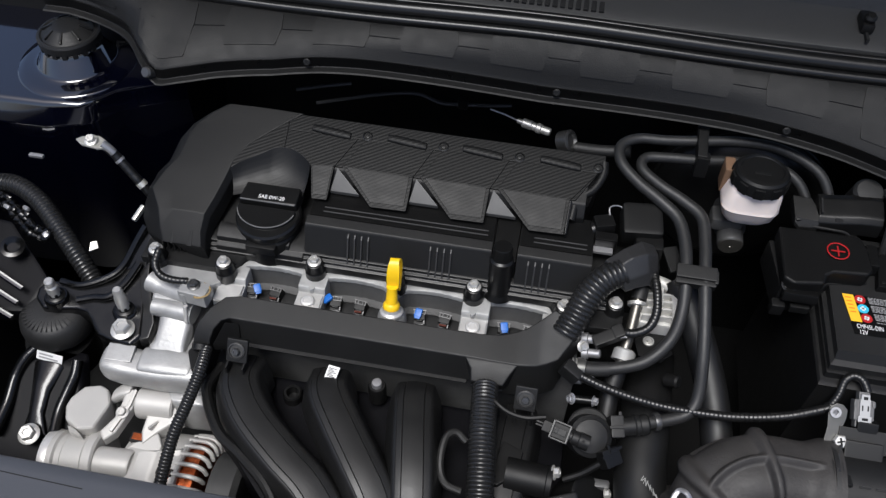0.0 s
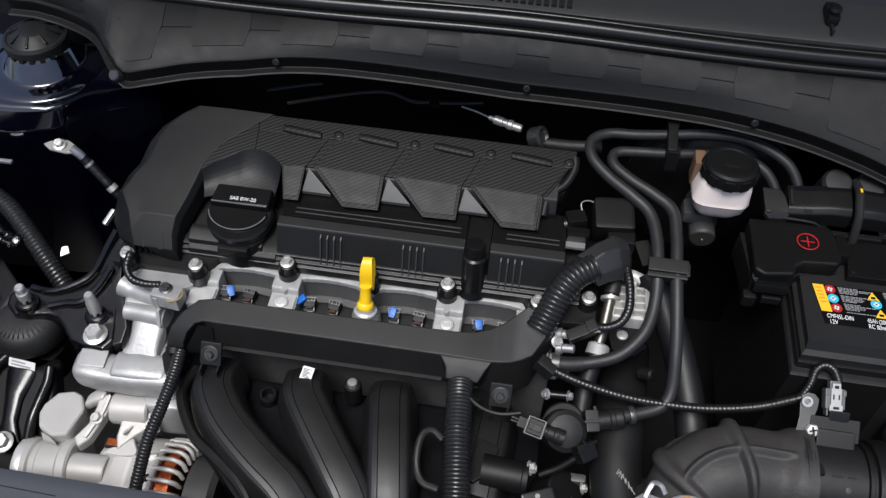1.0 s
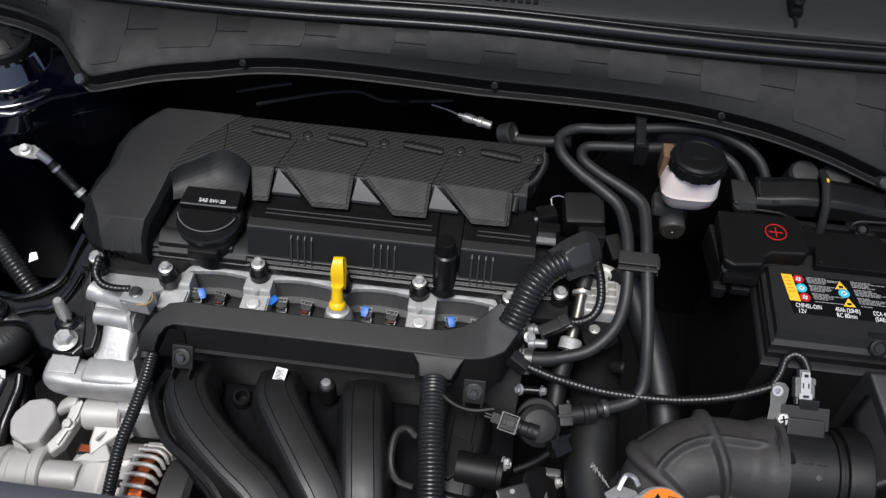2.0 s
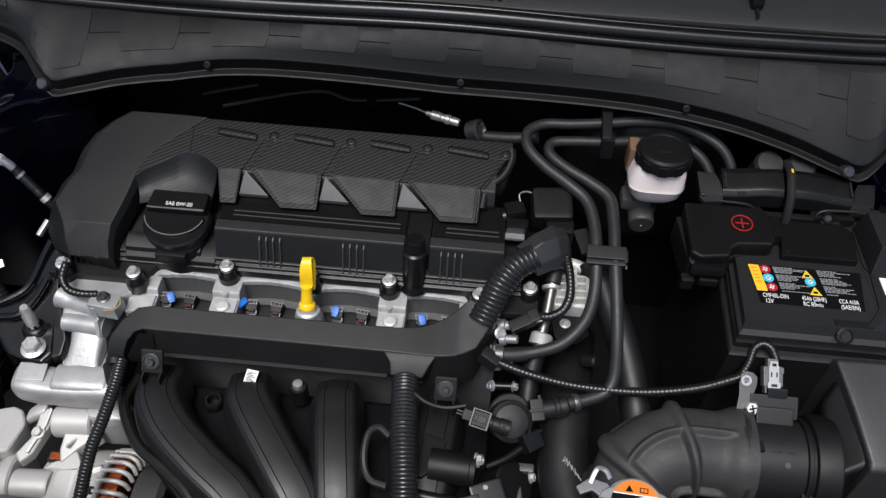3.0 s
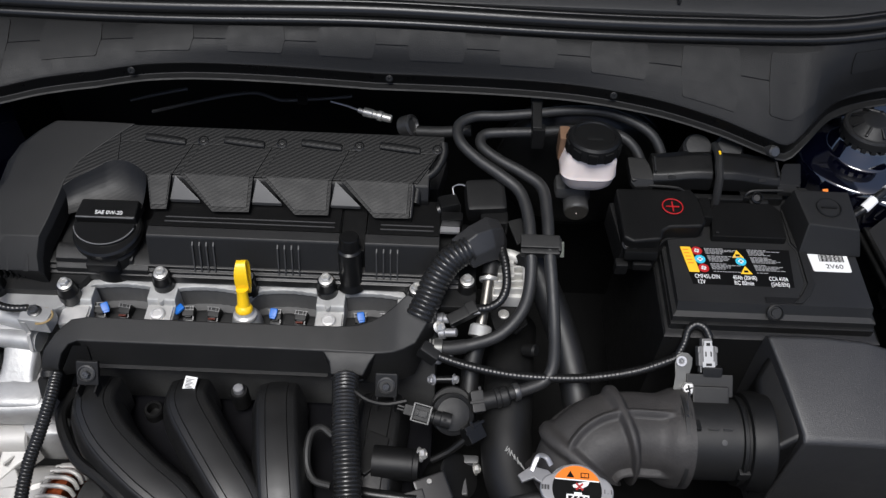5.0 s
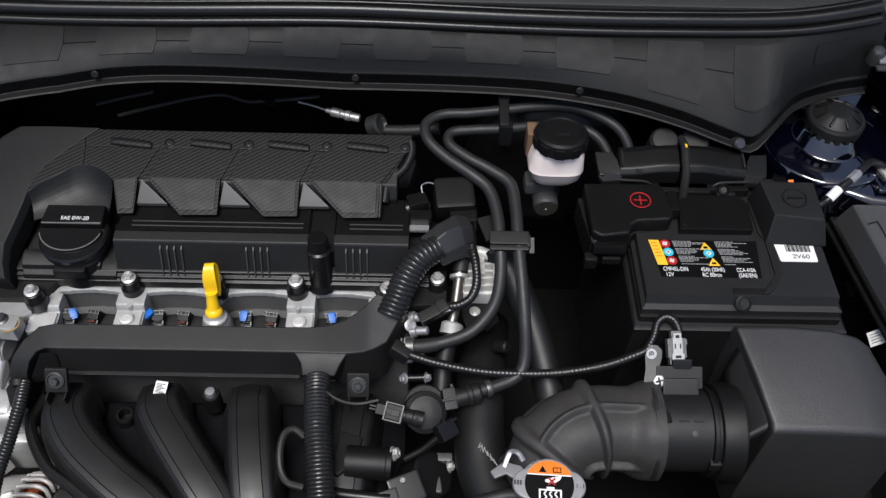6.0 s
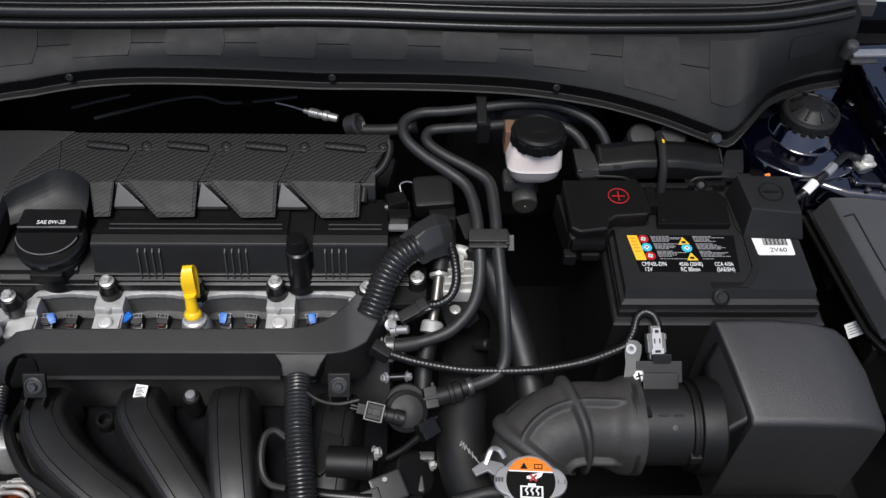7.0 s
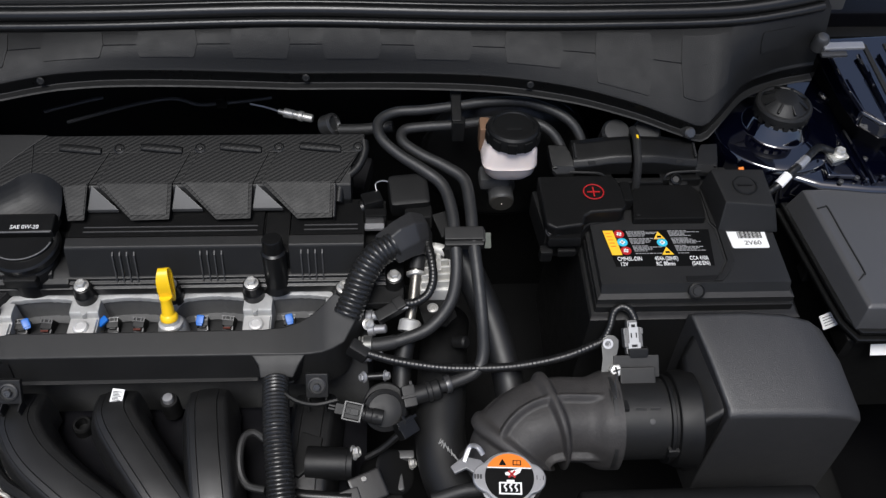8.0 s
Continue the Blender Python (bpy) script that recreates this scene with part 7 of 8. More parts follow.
# ---- timing side ----
def build_timing_cover():
    t = thing("timing_cover", (-0.24, -0.03, 0.70), "bright cast aluminium timing cover", "engine casting")
    part("plate", slab([(-0.286, 0.030), (-0.205, 0.030), (-0.196, -0.010), (-0.198, -0.050), (-0.205, -0.090), (-0.255, -0.085), (-0.265, -0.040)], 0.10, 0.004, pose(0, 0, 0.752)), CAST, t)
    part("top_pad", slab([(-0.280, 0.022), (-0.196, 0.022), (-0.190, 0.000), (-0.206, -0.012), (-0.262, 0.002)], 0.014, 0.002, pose(0, 0, 0.804)), CAST, t)
    part("rib", tube([(-0.272, 0.000, 0.786), (-0.267, -0.002, 0.786), (-0.260, -0.005, 0.786), (-0.245, -0.009, 0.787), (-0.224, -0.013, 0.788)], lambda q, L: 0.0135 - 0.0035 * min(1.0, q / 0.018) + 0.002 * max(0.0, q / L - 0.6), 24, 6), CAST, t)
    part("rib", tube([(-0.262, -0.027, 0.777), (-0.253, -0.027, 0.777), (-0.236, -0.028, 0.777), (-0.215, -0.029, 0.777)], lambda q, L: 0.0100 + 0.0015 * (q / L), 24, 6), CAST, t)
    part("rib_neck", swell([((-0.262, -0.014, 0.774), 0.010, 0.012), ((-0.244, -0.016, 0.774), 0.010, 0.012), ((-0.220, -0.018, 0.774), 0.012, 0.013)], (0, 1, 0), (0, 0, 1)), CAST, t)
    part("web", swell([((-0.234, -0.040, 0.764), 0.019, 0.016), ((-0.234, -0.052, 0.759), 0.0175, 0.016), ((-0.235, -0.066, 0.751), 0.018, 0.015), ((-0.238, -0.080, 0.742), 0.024, 0.014)], (1, 0, 0), (0, 0.45, 0.9), 28, 3.6), CAST, t)
    part("rail", box((-0.2190, -0.028, 0.783), (0.0045, 0.024, 0.022), 0.0015, (-20, 0, 0)), CAST_LIGHT, t)
    part("foot", swell([((-0.297, -0.082, 0.738), 0.018, 0.018), ((-0.280, -0.083, 0.737), 0.019, 0.019), ((-0.262, -0.083, 0.735), 0.018, 0.018), ((-0.235, -0.081, 0.735), 0.020, 0.020), ((-0.196, -0.078, 0.735), 0.020, 0.020)], (0, 1, 0.1), (0, -0.1, 1), 28, 3.4), CAST, t)
    part("foot_boss", swell([((-0.258, -0.080, 0.747), 0.016, 0.010), ((-0.235, -0.079, 0.748), 0.017, 0.011), ((-0.206, -0.078, 0.747), 0.016, 0.010)], (0, 1, 0.1), (0, -0.1, 1), 24, 3), CAST, t)
    part("foot_pad", box((-0.284, -0.080, 0.7565), (0.030, 0.020, 0.003), 0.0014, (10, 0, 2)), CAST, t)
    part("lower", swell([((-0.226, -0.096, 0.690), 0.014, 0.030), ((-0.210, -0.096, 0.690), 0.015, 0.031), ((-0.188, -0.096, 0.690), 0.014, 0.030)], (0, 1, 0), (0, 0, 1), 20, 4), CAST, t)
    s = thing("camshaft_sensor", (-0.21, -0.02, 0.8), "cast sensor seat with dark screw and taped lead", "sensor")
    part("seat", merge(box((-0.209, -0.022, 0.808), (0.032, 0.020, 0.020), 0.003, (0, 0, -6)), box((-0.220, -0.024, 0.797), (0.006, 0.016, 0.034), 0.002)), CAST, s)
    hex_bolt((-0.210, -0.020, 0.8185), (0, 0, 1), 0.009, s, material=STEEL_DARK)
    part("rusty_ring", tube(None, 0.0012, 6, line=[Vector((-0.203 + 0.012 * math.cos(w), -0.024 + 0.010 * math.sin(w), 0.8165)) for w in (radians(-100 + 12 * k) for k in range(16))]), RUSTY, s)
    part("lead", taped([(-0.258, 0.012, 0.832), (-0.258, -0.004, 0.826), (-0.250, -0.014, 0.820), (-0.236, -0.017, 0.818), (-0.218, -0.016, 0.818)], 0.0042, 0.0045), LOOM, s)
    b = thing("black_gasket_plate", (-0.28, -0.03, 0.75), "black stamped plate at the timing cover edge", "plate")
    part("plate", slab([(-0.302, 0.020, 0.790), (-0.301, 0.032, 0.796), (-0.290, 0.036, 0.798), (-0.283, 0.024, 0.794), (-0.279, 0.004, 0.786), (-0.272, -0.010, 0.780), (-0.263, -0.028, 0.776), (-0.257, -0.044, 0.770), (-0.258, -0.060, 0.764), (-0.268, -0.064, 0.762), (-0.276, -0.046, 0.768), (-0.280, -0.024, 0.774), (-0.290, 0.004, 0.784)], 0.014, 0.002, None, 2), PLASTIC_GLOSS, b)
    part("guard", slab([(-0.205, -0.042), (-0.188, -0.034), (-0.186, -0.082), (-0.200, -0.088), (-0.212, -0.066)], 0.03, 0.003, pose(0, 0, 0.760)), PLASTIC_DARK, b)


RUSTY = shader("dried_sealant", (0.28, 0.2, 0.09), 0.6, stain=0.4, stain_scale=200)
build_timing_cover()


def build_mount():
    m = thing("engine_mount", (-0.37, -0.05, 0.70), "black rubber engine mount with cast bracket and bolts", "engine mount")
    part("cushion", lathe([(0.028, -0.036), (0.0375, -0.033), (0.0405, -0.027), (0.0405, -0.016), (0.0385, -0.007), (0.033, -0.001), (0.026, 0.002), (0.012, 0.003)], pose(-0.385, -0.037, 0.754), 56), RUBBER, m)
    for k in range(16):
        w = radians(185 + k * 10)
        part("crease", box((-0.385 + 0.027 * math.cos(w), -0.037 + 0.027 * math.sin(w), 0.7555), (0.013, 0.0009, 0.0012), 0.0003, (0, 5, math.degrees(w))), RUBBER, m)
    top = [(-0.402, -0.034, 0.768), (-0.404, -0.022, 0.770), (-0.396, -0.012, 0.772), (-0.381, -0.010, 0.774), (-0.359, -0.012, 0.775), (-0.342, -0.008, 0.777), (-0.324, 0.000, 0.780), (-0.311, 0.013, 0.787), (-0.290, 0.018, 0.790), (-0.281, -0.004, 0.780), (-0.272, -0.030, 0.773), (-0.266, -0.060, 0.765),
           (-0.275, -0.072, 0.763), (-0.298, -0.070, 0.763), (-0.314, -0.066, 0.764), (-0.323, -0.058, 0.7645), (-0.330, -0.049, 0.765), (-0.339, -0.041, 0.766), (-0.351, -0.0385, 0.766), (-0.371, -0.043, 0.766), (-0.389, -0.045, 0.766)]
    part("bracket", slab(top, 0.027, 0.0045, None, 4), MOUNT, m, sharp=60)
    for pts in ([(-0.378, -0.013, 0.776), (-0.352, -0.015, 0.777), (-0.324, -0.002, 0.783), (-0.311, 0.012, 0.790), (-0.300, 0.034, 0.808), (-0.291, 0.048, 0.822)], [(-0.352, -0.031, 0.770), (-0.334, -0.026, 0.773), (-0.316, -0.023, 0.776), (-0.302, -0.006, 0.784), (-0.292, 0.014, 0.796)]):
        part("rib", tube(pts, 0.0042, 10, 6), MOUNT, m)
    part("upright", soften(loft([[(-0.318, 0.008, 0.784), (-0.284, 0.012, 0.788), (-0.284, 0.022, 0.775), (-0.318, 0.020, 0.772)], [(-0.304, 0.036, 0.806), (-0.284, 0.034, 0.808), (-0.282, 0.040, 0.79), (-0.302, 0.042, 0.79)], [(-0.292, 0.062, 0.826), (-0.278, 0.060, 0.826), (-0.276, 0.066, 0.81), (-0.290, 0.068, 0.81)]]), 0.004, 3, 20), MOUNT, m)
    part("boss", lathe([(0.0145, -0.010), (0.0135, 0.001), (0.012, 0.003), (0.006, 0.003)], pose(-0.3770, -0.031, 0.770), 28), MOUNT, m)
    part("boss", lathe([(0.0150, -0.010), (0.0140, 0.0015), (0.0125, 0.003), (0.006, 0.003)], pose(-0.2940, -0.034, 0.770), 28), MOUNT, m)
    for (x, y, z), tall in (((-0.3770, -0.031, 0.7725), 0.024), ((-0.2940, -0.034, 0.7725), 0.032)):
        part("stud", lathe([(0.0068, 0.0), (0.0068, tall * 0.55), (0.0056, tall * 0.62), (0.0054, tall * 0.92), (0.0040, tall)], pose(x, y, z + 0.004), 18), ZINC, m)
        hex_bolt((x, y, z), (0, 0, 1), 0.013, m, name="nut", material=PLASTIC_GLOSS)
    hex_bolt((-0.2875, -0.0575, 0.7675), (0, -0.05, 1), 0.0165, m)
    lab = part("sticker", slab([(-0.015, -0.0055), (0.015, -0.0055), (0.015, 0.0055), (-0.015, 0.0055)], 0.0005, 0.0, aim((-0.3800, -0.0790, 0.7180), (0.05, -0.85, 0.5), -10)), PAPER, m, "white paper code sticker")
    for i in range(2):
        part("printed_bar", slab([(-0.012, -0.003 + 0.004 * i), (0.010 - 0.006 * i, -0.003 + 0.004 * i), (0.010 - 0.006 * i, -0.001 + 0.004 * i), (-0.012, -0.001 + 0.004 * i)], 0.0003, 0.0, aim((-0.3800, -0.0794, 0.7182), (0.05, -0.85, 0.5), -10)), SMALL_PRINT, lab)
    part("cup", lathe([(0.036, -0.06), (0.038, -0.02), (0.0395, -0.016)], pose(-0.386, -0.043, 0.728), 40), PLASTIC_GLOSS, m)
    part("leg", soften(loft([[(-0.412, -0.084, 0.712), (-0.340, -0.080, 0.712), (-0.340, -0.060, 0.712), (-0.412, -0.060, 0.712)], [(-0.425, -0.150, 0.675), (-0.330, -0.150, 0.675), (-0.325, -0.120, 0.66), (-0.425, -0.120, 0.66)], [(-0.435, -0.188, 0.668), (-0.325, -0.186, 0.668), (-0.325, -0.186, 0.64), (-0.435, -0.188, 0.64)]]), 0.006, 3, 25), DULL_BLACK, m)
    for pts in ([(-0.398, -0.072, 0.722), (-0.407, -0.084, 0.716), (-0.414, -0.103, 0.704), (-0.414, -0.130, 0.692), (-0.416, -0.165, 0.684)], [(-0.346, -0.078, 0.720), (-0.345, -0.092, 0.712), (-0.349, -0.110, 0.702), (-0.352, -0.132, 0.692), (-0.346, -0.165, 0.684)]):
        part("leg_flange", tube(pts, 0.0062, 12, 8), MOUNT, m)
    part("leg_swell", swell([((-0.380, -0.086, 0.708), 0.018, 0.007), ((-0.381, -0.112, 0.696), 0.011, 0.010), ((-0.379, -0.136, 0.684), 0.009, 0.010), ((-0.375, -0.154, 0.676), 0.015, 0.006)], (1, 0, 0), (0, 0.4, 0.9), 20, 2.4), MOUNT, m)
    hex_bolt((-0.3735, -0.160, 0.6885), (0.05, -0.25, 1), 0.0150, m)


build_mount()


def build_alternator():
    a = thing("alternator", (-0.24, -0.16, 0.62), "pale aluminium alternator with copper windings", "alternator")
    part("body", lathe([(0.040, 0.0), (0.056, 0.004), (0.061, 0.012), (0.062, 0.040), (0.062, 0.072), (0.0575, 0.073)], aim((-0.268, -0.172, 0.634), (1, 0.03, 0)), 56), ALLOY, a)
    part("winding", lathe([(0.0560, 0.0), (0.0560, 0.018), (0.050, 0.020)], aim((-0.197, -0.171, 0.634), (1, 0.03, 0)), 48), COPPER, a, "copper wire winding")
    # end cage: bars over the winding
    for i in range(13):
        w = radians(14 + i * 11.5)
        c, s = math.cos(w), math.sin(w)
        pts = [Vector((x, -0.171 - r * c, 0.634 + r * s)) for x, r in ((-0.200, 0.0630), (-0.190, 0.0640), (-0.179, 0.0638), (-0.171, 0.0590), (-0.168, 0.050))]
        part("cage_bar", tube(pts, 0.0026, 8, 6), ALLOY, a)
    part("cage_rim", tube(None, 0.0032, 8, line=[Vector((-0.197, -0.171 - 0.0615 * math.cos(w), 0.634 + 0.0615 * math.sin(w))) for w in (radians(6 * k) for k in range(34))]), ALLOY, a)
    part("end_cap", lathe([(0.052, 0.0), (0.052, 0.026), (0.046, 0.032), (0.02, 0.033)], aim((-0.164, -0.171, 0.632), (1, 0.03, 0)), 40), PLASTIC_GREY, a)
    # mounting ear with bore
    part("ear", slab([(-0.255, -0.093, 0.713), (-0.235, -0.090, 0.715), (-0.225, -0.100, 0.714), (-0.220, -0.109, 0.709), (-0.210, -0.117, 0.704), (-0.231, -0.136, 0.700), (-0.245, -0.152, 0.696), (-0.250, -0.138, 0.699), (-0.249, -0.114, 0.707)], 0.020, 0.0025, None, 3), ALLOY, a)
    part("ear_web", slab([(-0.231, -0.136, 0.6985), (-0.222, -0.150, 0.697), (-0.228, -0.182, 0.690), (-0.262, -0.186, 0.684), (-0.272, -0.170, 0.689), (-0.256, -0.151, 0.694)], 0.016, 0.003, None, 3), ALLOY, a)
    part("ear_bore", lathe([(0.0062, 0.0), (0.0062, 0.0012), (0.0046, 0.0016), (0.0042, -0.002), (0.001, -0.002)], aim((-0.2470, -0.1740, 0.6895), (0.2, -0.3, 1)), 22), CAST_RIM, a)
    part("slot_ridge", box((-0.236, -0.128, 0.7025), (0.003, 0.022, 0.004), 0.001, (-18, 0, -24)), ALLOY, a)
    part("ear_eye", lathe([(0.0165, 0.0), (0.0175, 0.002), (0.0175, 0.040), (0.0155, 0.042), (0.007, 0.042), (0.006, 0.040)], aim((-0.264, -0.106, 0.701), (1, 0.06, 0.02)), 28), ALLOY, a)
    part("lower_ear", lathe([(0.0165, 0.0), (0.018, 0.002), (0.018, 0.036), (0.016, 0.040), (0.007, 0.040), (0.006, 0.038)], aim((-0.288, -0.176, 0.684), (1, 0.06, 0.02)), 28), ALLOY, a)
    part("bridge", soften(loft([[(-0.244, -0.160, 0.700), (-0.224, -0.160, 0.702), (-0.224, -0.19, 0.696), (-0.244, -0.196, 0.692)], [(-0.20, -0.150, 0.696), (-0.198, -0.150, 0.69), (-0.198, -0.20, 0.685), (-0.21, -0.21, 0.68)]]), 0.003, 2, 25), ALLOY, a)
    part("window", box((-0.2500, -0.1435, 0.6915), (0.022, 0.011, 0.008), 0.001), VOID, a)
    part("window_wire", box((-0.2500, -0.1435, 0.6940), (0.018, 0.008, 0.004), 0.001, (0, 0, 0)), COPPER, a)
    part("vent", box((-0.208, -0.178, 0.6965), (0.018, 0.008, 0.004), 0.0008), VOID, a)

    t = thing("belt_tensioner", (-0.31, -0.14, 0.65), "pale cast aluminium belt tensioner", "belt tensioner")
    part("head", slab([(-0.328, -0.103, 0.712), (-0.311, -0.098, 0.712), (-0.300, -0.102, 0.712), (-0.291, -0.119, 0.712), (-0.297, -0.151, 0.712), (-0.313, -0.155, 0.712), (-0.331, -0.146, 0.712), (-0.338, -0.130, 0.712), (-0.337, -0.119, 0.712)], 0.034, 0.004, None, 3), ALLOY, t)
    part("head_lip", slab([(-0.325, -0.152, 0.7125), (-0.313, -0.156, 0.7125), (-0.306, -0.160, 0.707), (-0.322, -0.158, 0.707)], 0.008, 0.0012), ALLOY, t)
    part("arm_rib", slab([(-0.2690, -0.0990, 0.7185), (-0.2655, -0.1010, 0.7185), (-0.2665, -0.1180, 0.7155), (-0.2780, -0.1480, 0.7065), (-0.2815, -0.1470, 0.7070), (-0.2705, -0.1180, 0.7160)], 0.006, 0.001), ALLOY, t)
    part("arm", slab([(-0.2800, -0.0970, 0.7160), (-0.2690, -0.0990, 0.7160), (-0.2640, -0.1080, 0.7150), (-0.2650, -0.1200, 0.7120), (-0.2750, -0.1470, 0.7035), (-0.2860, -0.1570, 0.7000), (-0.2940, -0.1480, 0.7015), (-0.2820, -0.1310, 0.7075), (-0.2790, -0.1150, 0.7125)], 0.014, 0.003, None, 3), ALLOY, t)
    hex_bolt((-0.2735, -0.1265, 0.7115), (0, -0.25, 1), 0.0090, t, material=ALLOY)
    part("lug", swell([((-0.2930, -0.104, 0.7030), 0.008, 0.008), ((-0.2850, -0.101, 0.7080), 0.009, 0.008), ((-0.2760, -0.099, 0.7100), 0.008, 0.008)], (0, 1, 0), (0, 0, 1), 16, 3), ALLOY, t)
    part("spring_case", lathe([(0.0315, 0.0), (0.0335, 0.003), (0.0335, 0.012), (0.0305, 0.014), (0.0305, 0.020), (0.0320, 0.022), (0.0320, 0.044), (0.0290, 0.046)], aim((-0.3435, -0.174, 0.6650), (1, 0.08, 0.10)), 48), ALLOY, t)
    part("turned_ring", lathe([(0.0318, -0.004), (0.0340, -0.003), (0.0345, 0.002), (0.0335, 0.006)], aim((-0.3435, -0.174, 0.6650), (1, 0.08, 0.10)), 48), CAST_BRIGHT, t, "bright turned ring")
    part("pulley_disc", lathe([(0.0345, 0.0), (0.0365, 0.003), (0.0365, 0.012), (0.034, 0.014)], aim((-0.2985, -0.171, 0.6690), (1, 0.08, 0.10)), 48), ALLOY, t)


ALLOY = shader("pale_alloy", (0.45, 0.44, 0.42), 0.5, metal=0.25, grain=0.12, grain_scale=500, stain=0.1, stain_scale=25)
build_alternator()


def build_left_wing():
    e = thing("earth_strap", (-0.36, 0.11, 0.87), "earth cable with a tin-plated lug bolted to the wing", "earth cable", "earth cables")
    part("lug", slab([(-0.3790, 0.1010, 0.890), (-0.3740, 0.1065, 0.890), (-0.3570, 0.1130, 0.888), (-0.3470, 0.1090, 0.886), (-0.3440, 0.1000, 0.884), (-0.3520, 0.0950, 0.886), (-0.3700, 0.0950, 0.889)], 0.003, 0.001), GREY_TIN_LIGHT, e)
    hex_bolt((-0.3620, 0.1030, 0.8890), (0.1, -0.3, 1), 0.009, e)
    part("barrel", tube([(-0.3500, 0.1030, 0.8860), (-0.3440, 0.1030, 0.8800), (-0.3400, 0.1030, 0.8740)], 0.0052, 12, 4), GREY_TIN, e)
    part("cable", taped([(-0.3460, 0.1030, 0.8820), (-0.3380, 0.1030, 0.8700), (-0.3260, 0.0990, 0.8560), (-0.3110, 0.0930, 0.8400), (-0.300, 0.090, 0.825)], 0.0054, 0.010), LOOM, e)
    part("white_tape", tube([(-0.3350, 0.1020, 0.8665), (-0.3330, 0.1015, 0.8640)], 0.0060, 12, 3), GREY_TIN, e)
    part("white_tape", tube([(-0.3125, 0.0938, 0.8420), (-0.3085, 0.0925, 0.8375)], 0.0062, 12, 3), GREY_TIN_LIGHT, e)
    f = thing("earth_strap", (0.70, 0.14, 0.88), "earth cable with white tape bolted to the wing rail", "earth cable", "earth cables")
    part("lug", slab([(-0.012, -0.008), (0.010, -0.008), (0.012, 0.006), (-0.010, 0.009)], 0.004, 0.001, pose(0.734, 0.156, 0.8845, 0, 0, 20)), GREY_TIN_LIGHT, f)
    hex_bolt((0.736, 0.157, 0.8845), (0, 0, 1), 0.010, f)
    part("cable", taped([(0.728, 0.158, 0.8865), (0.712, 0.160, 0.8910), (0.697, 0.147, 0.8935), (0.684, 0.134, 0.8930), (0.669, 0.123, 0.8900), (0.655, 0.112, 0.8820), (0.640, 0.108, 0.8680)], 0.0044, 0.009), LOOM, f)
    part("grey_sleeve", tube([(0.6895, 0.1395, 0.8935), (0.684, 0.134, 0.8930), (0.6775, 0.1285, 0.8920)], 0.0053, 14, 4), GREY_TIN, f)
    part("white_tape", tube([(0.6650, 0.1200, 0.8885), (0.6590, 0.1150, 0.8850), (0.6545, 0.1118, 0.8818)], 0.0054, 14, 4), WHITE, f)
    g = thing("wing_conduit", (-0.42, 0.05, 0.78), "black corrugated conduit along the inner wing", "conduit", "wiring conduits")
    part("pipe", conduit([(-0.53, 0.085, 0.80), (-0.485, 0.092, 0.808), (-0.445, 0.078, 0.805), (-0.405, 0.048, 0.795), (-0.372, 0.020, 0.782), (-0.345, -0.002, 0.765)], 0.0115, 0.0050, 0.12, 16), CONDUIT, g)
    w = thing("inner_wing", (-0.45, 0.0, 0.70), "dark navy painted inner wing panel with pressed seams", "wing panel")
    part("panel", slab([(-0.60, 0.06, 0.79), (-0.47, 0.055, 0.785), (-0.40, -0.005, 0.765), (-0.412, -0.045, 0.752), (-0.60, -0.075, 0.745)], 0.02, 0.006), DULL_BLACK, w)
    for i in range(3):
        part("seam", tube([(-0.56, 0.010 - 0.018 * i, 0.789 - 0.006 * i), (-0.49, -0.004 - 0.018 * i, 0.784 - 0.006 * i), (-0.42, -0.028 - 0.016 * i, 0.770 - 0.006 * i)], 0.0032, 8, 6), PAINT, w)
    part("grommet", lathe([(0.013, 0.0), (0.0135, 0.003), (0.009, 0.004), (0.006, 0.001), (0.002, 0.001)], aim((-0.448, 0.015, 0.786), (0.2, -0.2, 1)), 28), MOUNT, w)
    rng = random.Random(11)
    # shiny bead and bumps, added to give the ridge its scattered reflections
    for k, (a, b) in enumerate((((-0.505, 0.082, 0.800), (-0.405, 0.033, 0.797)), ((-0.500, 0.072, 0.794), (-0.411, 0.029, 0.790)))):
        a, b = Vector(a), Vector(b)
        bend = [a.lerp(b, q / 6) + Vector((0, 0.004 * math.sin(q * 1.1), 0.002 * math.sin(q * 2.3 + k))) for q in range(7)]
        part("glint_bead", tube(bend, lambda q, L: 0.0042 + 0.0012 * math.sin(q * 420) + 0.0009 * math.sin(q * 910 + 1), 10, 12), MOUNT, w, "shiny lumpy bead added for the ridge's reflections")
    for i in range(9):
        q = rng.random()
        c = Vector((-0.485, 0.074, 0.803)).lerp(Vector((-0.410, 0.036, 0.799)), q) + Vector((rng.uniform(-0.004, 0.004), rng.uniform(-0.007, 0.007), 0))
        part("glint_bump", box(tuple(c), (rng.uniform(0.006, 0.014), rng.uniform(0.004, 0.007), 0.006), 0.0025, (rng.uniform(-5, 35), rng.uniform(-15, 15), rng.uniform(-45, -10))), MOUNT if i % 3 else GREY_TIN, w)
    part("latch_lug", box((-0.456, 0.120, 0.832), (0.018, 0.005, 0.004), 0.001), GREY_TIN, w)
    part("hinge_post", slab([(-0.006, -0.004), (0.005, -0.004), (0.006, 0.005), (-0.001, 0.006)], 0.004, 0.001, aim((-0.356, 0.031, 0.791), (0.3, -0.4, 0.8))), GREY_TIN_LIGHT, w)
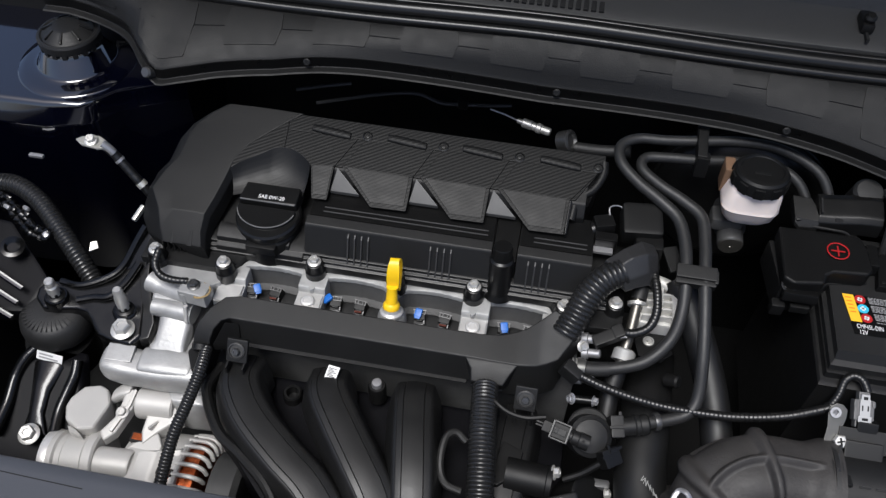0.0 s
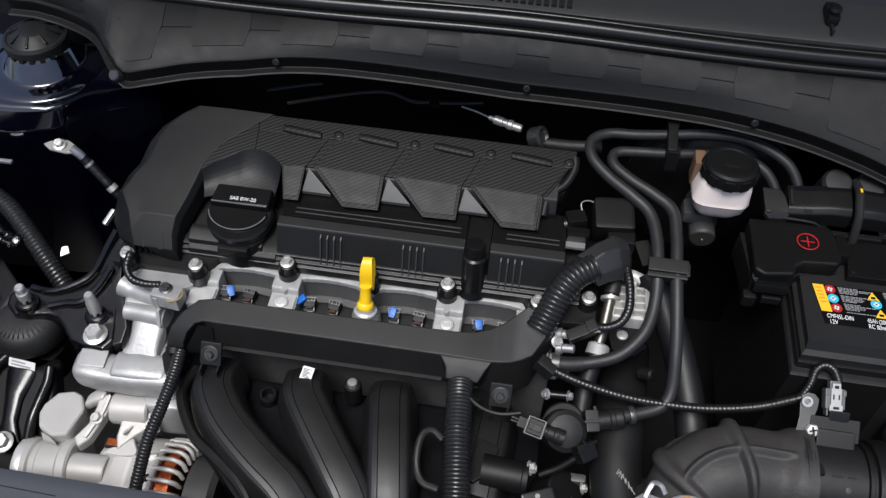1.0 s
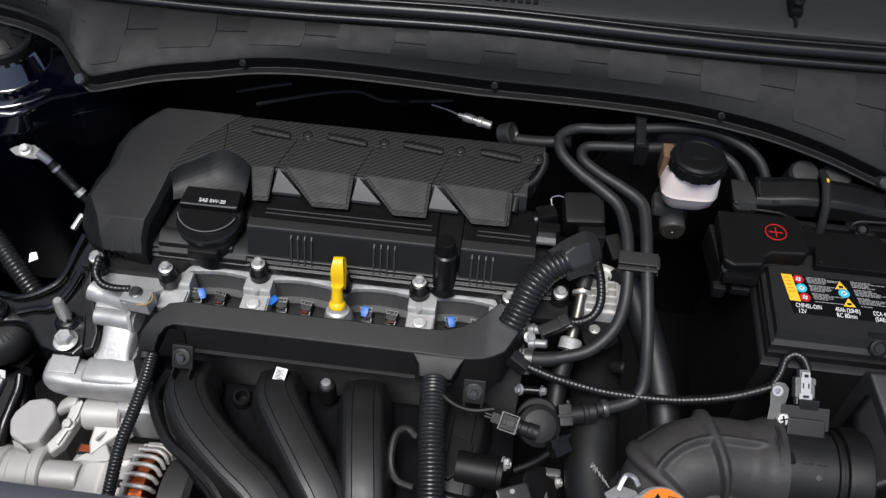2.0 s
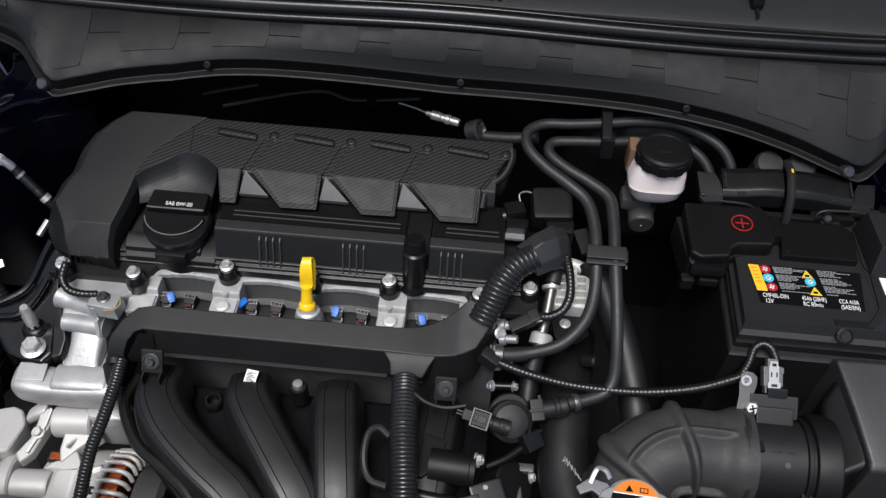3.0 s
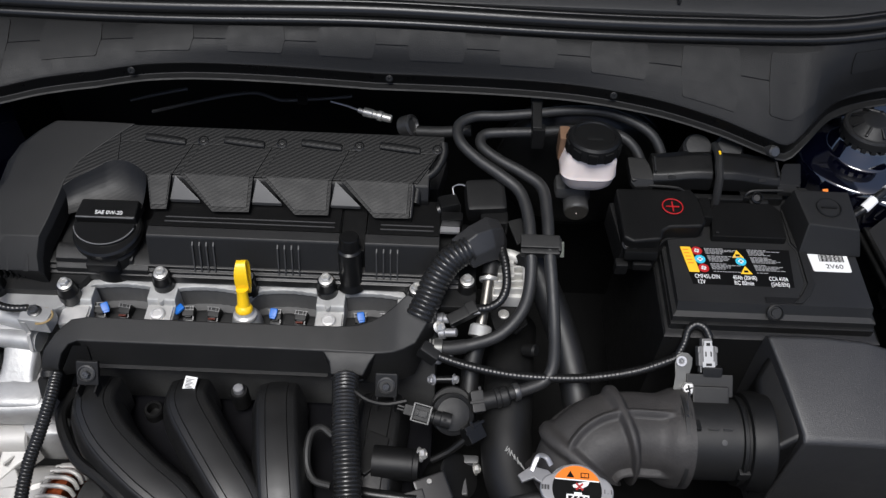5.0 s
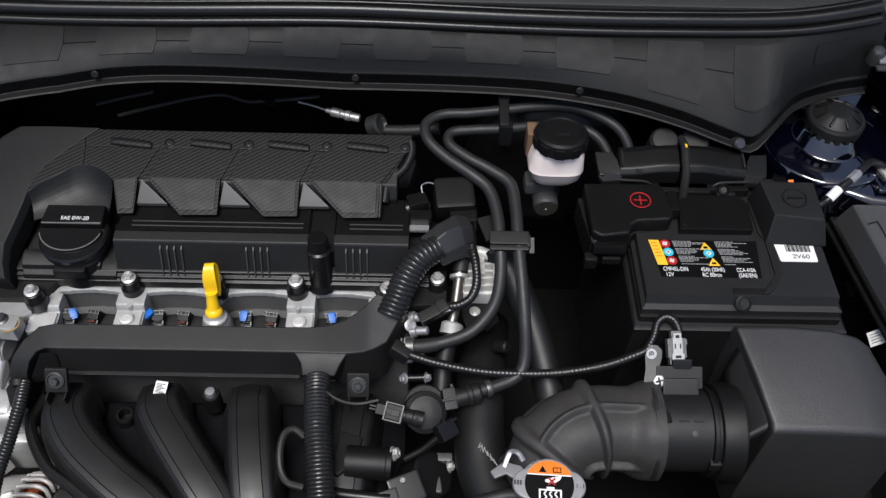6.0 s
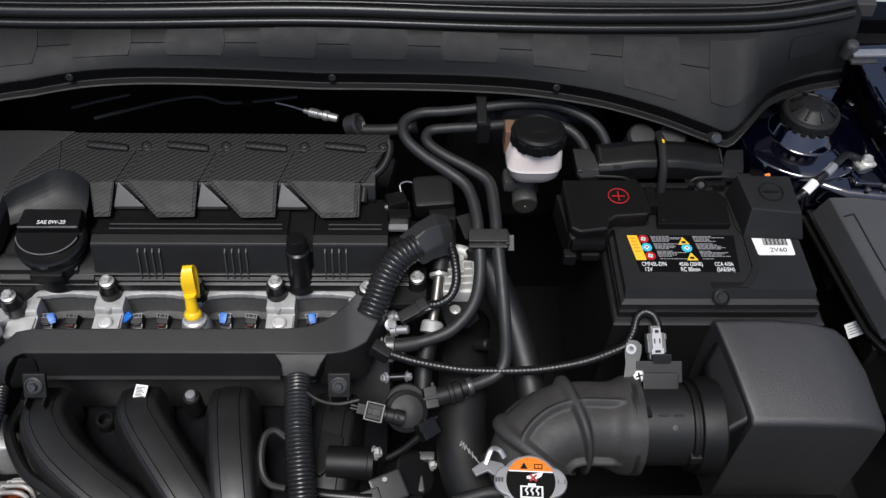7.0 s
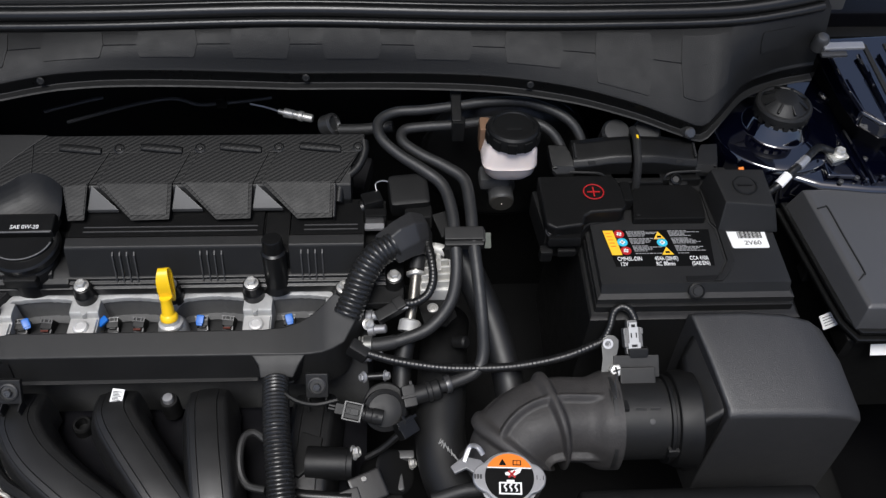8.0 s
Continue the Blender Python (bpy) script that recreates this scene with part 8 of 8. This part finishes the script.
    part("side_tab", box((-0.3005, 0.056, 0.832), (0.005, 0.020, 0.006), 0.0015, (20, 0, -20)), GREY_TIN_LIGHT, w)


GREY_TIN_LIGHT = shader("bright_tin", (0.68, 0.67, 0.61), 0.35, metal=0.7, stain=0.15, stain_scale=90)
build_left_wing()


def build_right_wing():
    w = thing("wing_rail", (0.80, 0.2, 0.88), "glossy dark navy wing rail with slots and hinge", "wing panel")
    part("rail", slab([(0.741, 0.300, 0.936), (0.95, 0.300, 0.948), (0.95, 0.150, 0.930), (0.772, 0.158, 0.926), (0.752, 0.178, 0.928), (0.745, 0.215, 0.931)], 0.022, 0.0045, None, 4), PAINT, w, sharp=60)
    part("side", slab([(0.752, 0.300, 0.916), (0.95, 0.300, 0.916), (0.95, 0.170, 0.900), (0.790, 0.172, 0.898), (0.768, 0.190, 0.900), (0.757, 0.220, 0.906)], 0.045, 0.003), DULL_BLACK, w)
    for x in (0.768, 0.792):
        part("slot", slab([(x - 0.003, 0.255), (x + 0.002, 0.255), (x + 0.006, 0.178), (x + 0.001, 0.178)], 0.003, 0.0008, pose(0, -0.0018, 0.9060, 7, -2, 0)), VOID, w)
        part("swage", tube([(x + 0.006, 0.262, 0.9395), (x + 0.008, 0.220, 0.9345), (x + 0.011, 0.174, 0.9290)], 0.0032, 10, 5), PAINT, w)
    part("flange", tube([(0.747, 0.262, 0.884), (0.760, 0.247, 0.882), (0.770, 0.214, 0.880), (0.786, 0.194, 0.879), (0.800, 0.160, 0.877)], 0.004, 10, 6), PAINT, w)
    hinge = part("hinge", box((0.736, 0.239, 0.970), (0.046, 0.010, 0.004), 0.0015, (8, -1, 1)), GREY_TIN, w, "grey steel hinge arm")
    part("arm", box((0.725, 0.232, 0.964), (0.030, 0.007, 0.004), 0.0015, (8, 0, 3)), STEEL_DARK, hinge)
    part("pivot", lathe([(0.0085, -0.006), (0.0085, 0.008), (0.006, 0.012), (0.002, 0.013)], aim((0.712, 0.246, 0.968), (0, -0.2, 1)), 18), STEEL_DARK, hinge)
    rng = random.Random(21)
    for i in range(7):
        x, y = 0.728 + 0.010 * i, rng.uniform(0.118, 0.130)
        part("stud", lathe([(0.0032, 0), (0.0030, 0.003), (0.0012, 0.0038)], aim((x, y + (0.035 if i % 3 == 1 else 0.0), 0.8755), (0, 0, 1)), 10), PAINT if i % 2 else STEEL_DARK, w)
    part("orange_tag", box((0.617, 0.128, 0.885), (0.006, 0.012, 0.002), 0.0005, (30, 0, 10)), LABEL_ORANGE, w)


build_right_wing()
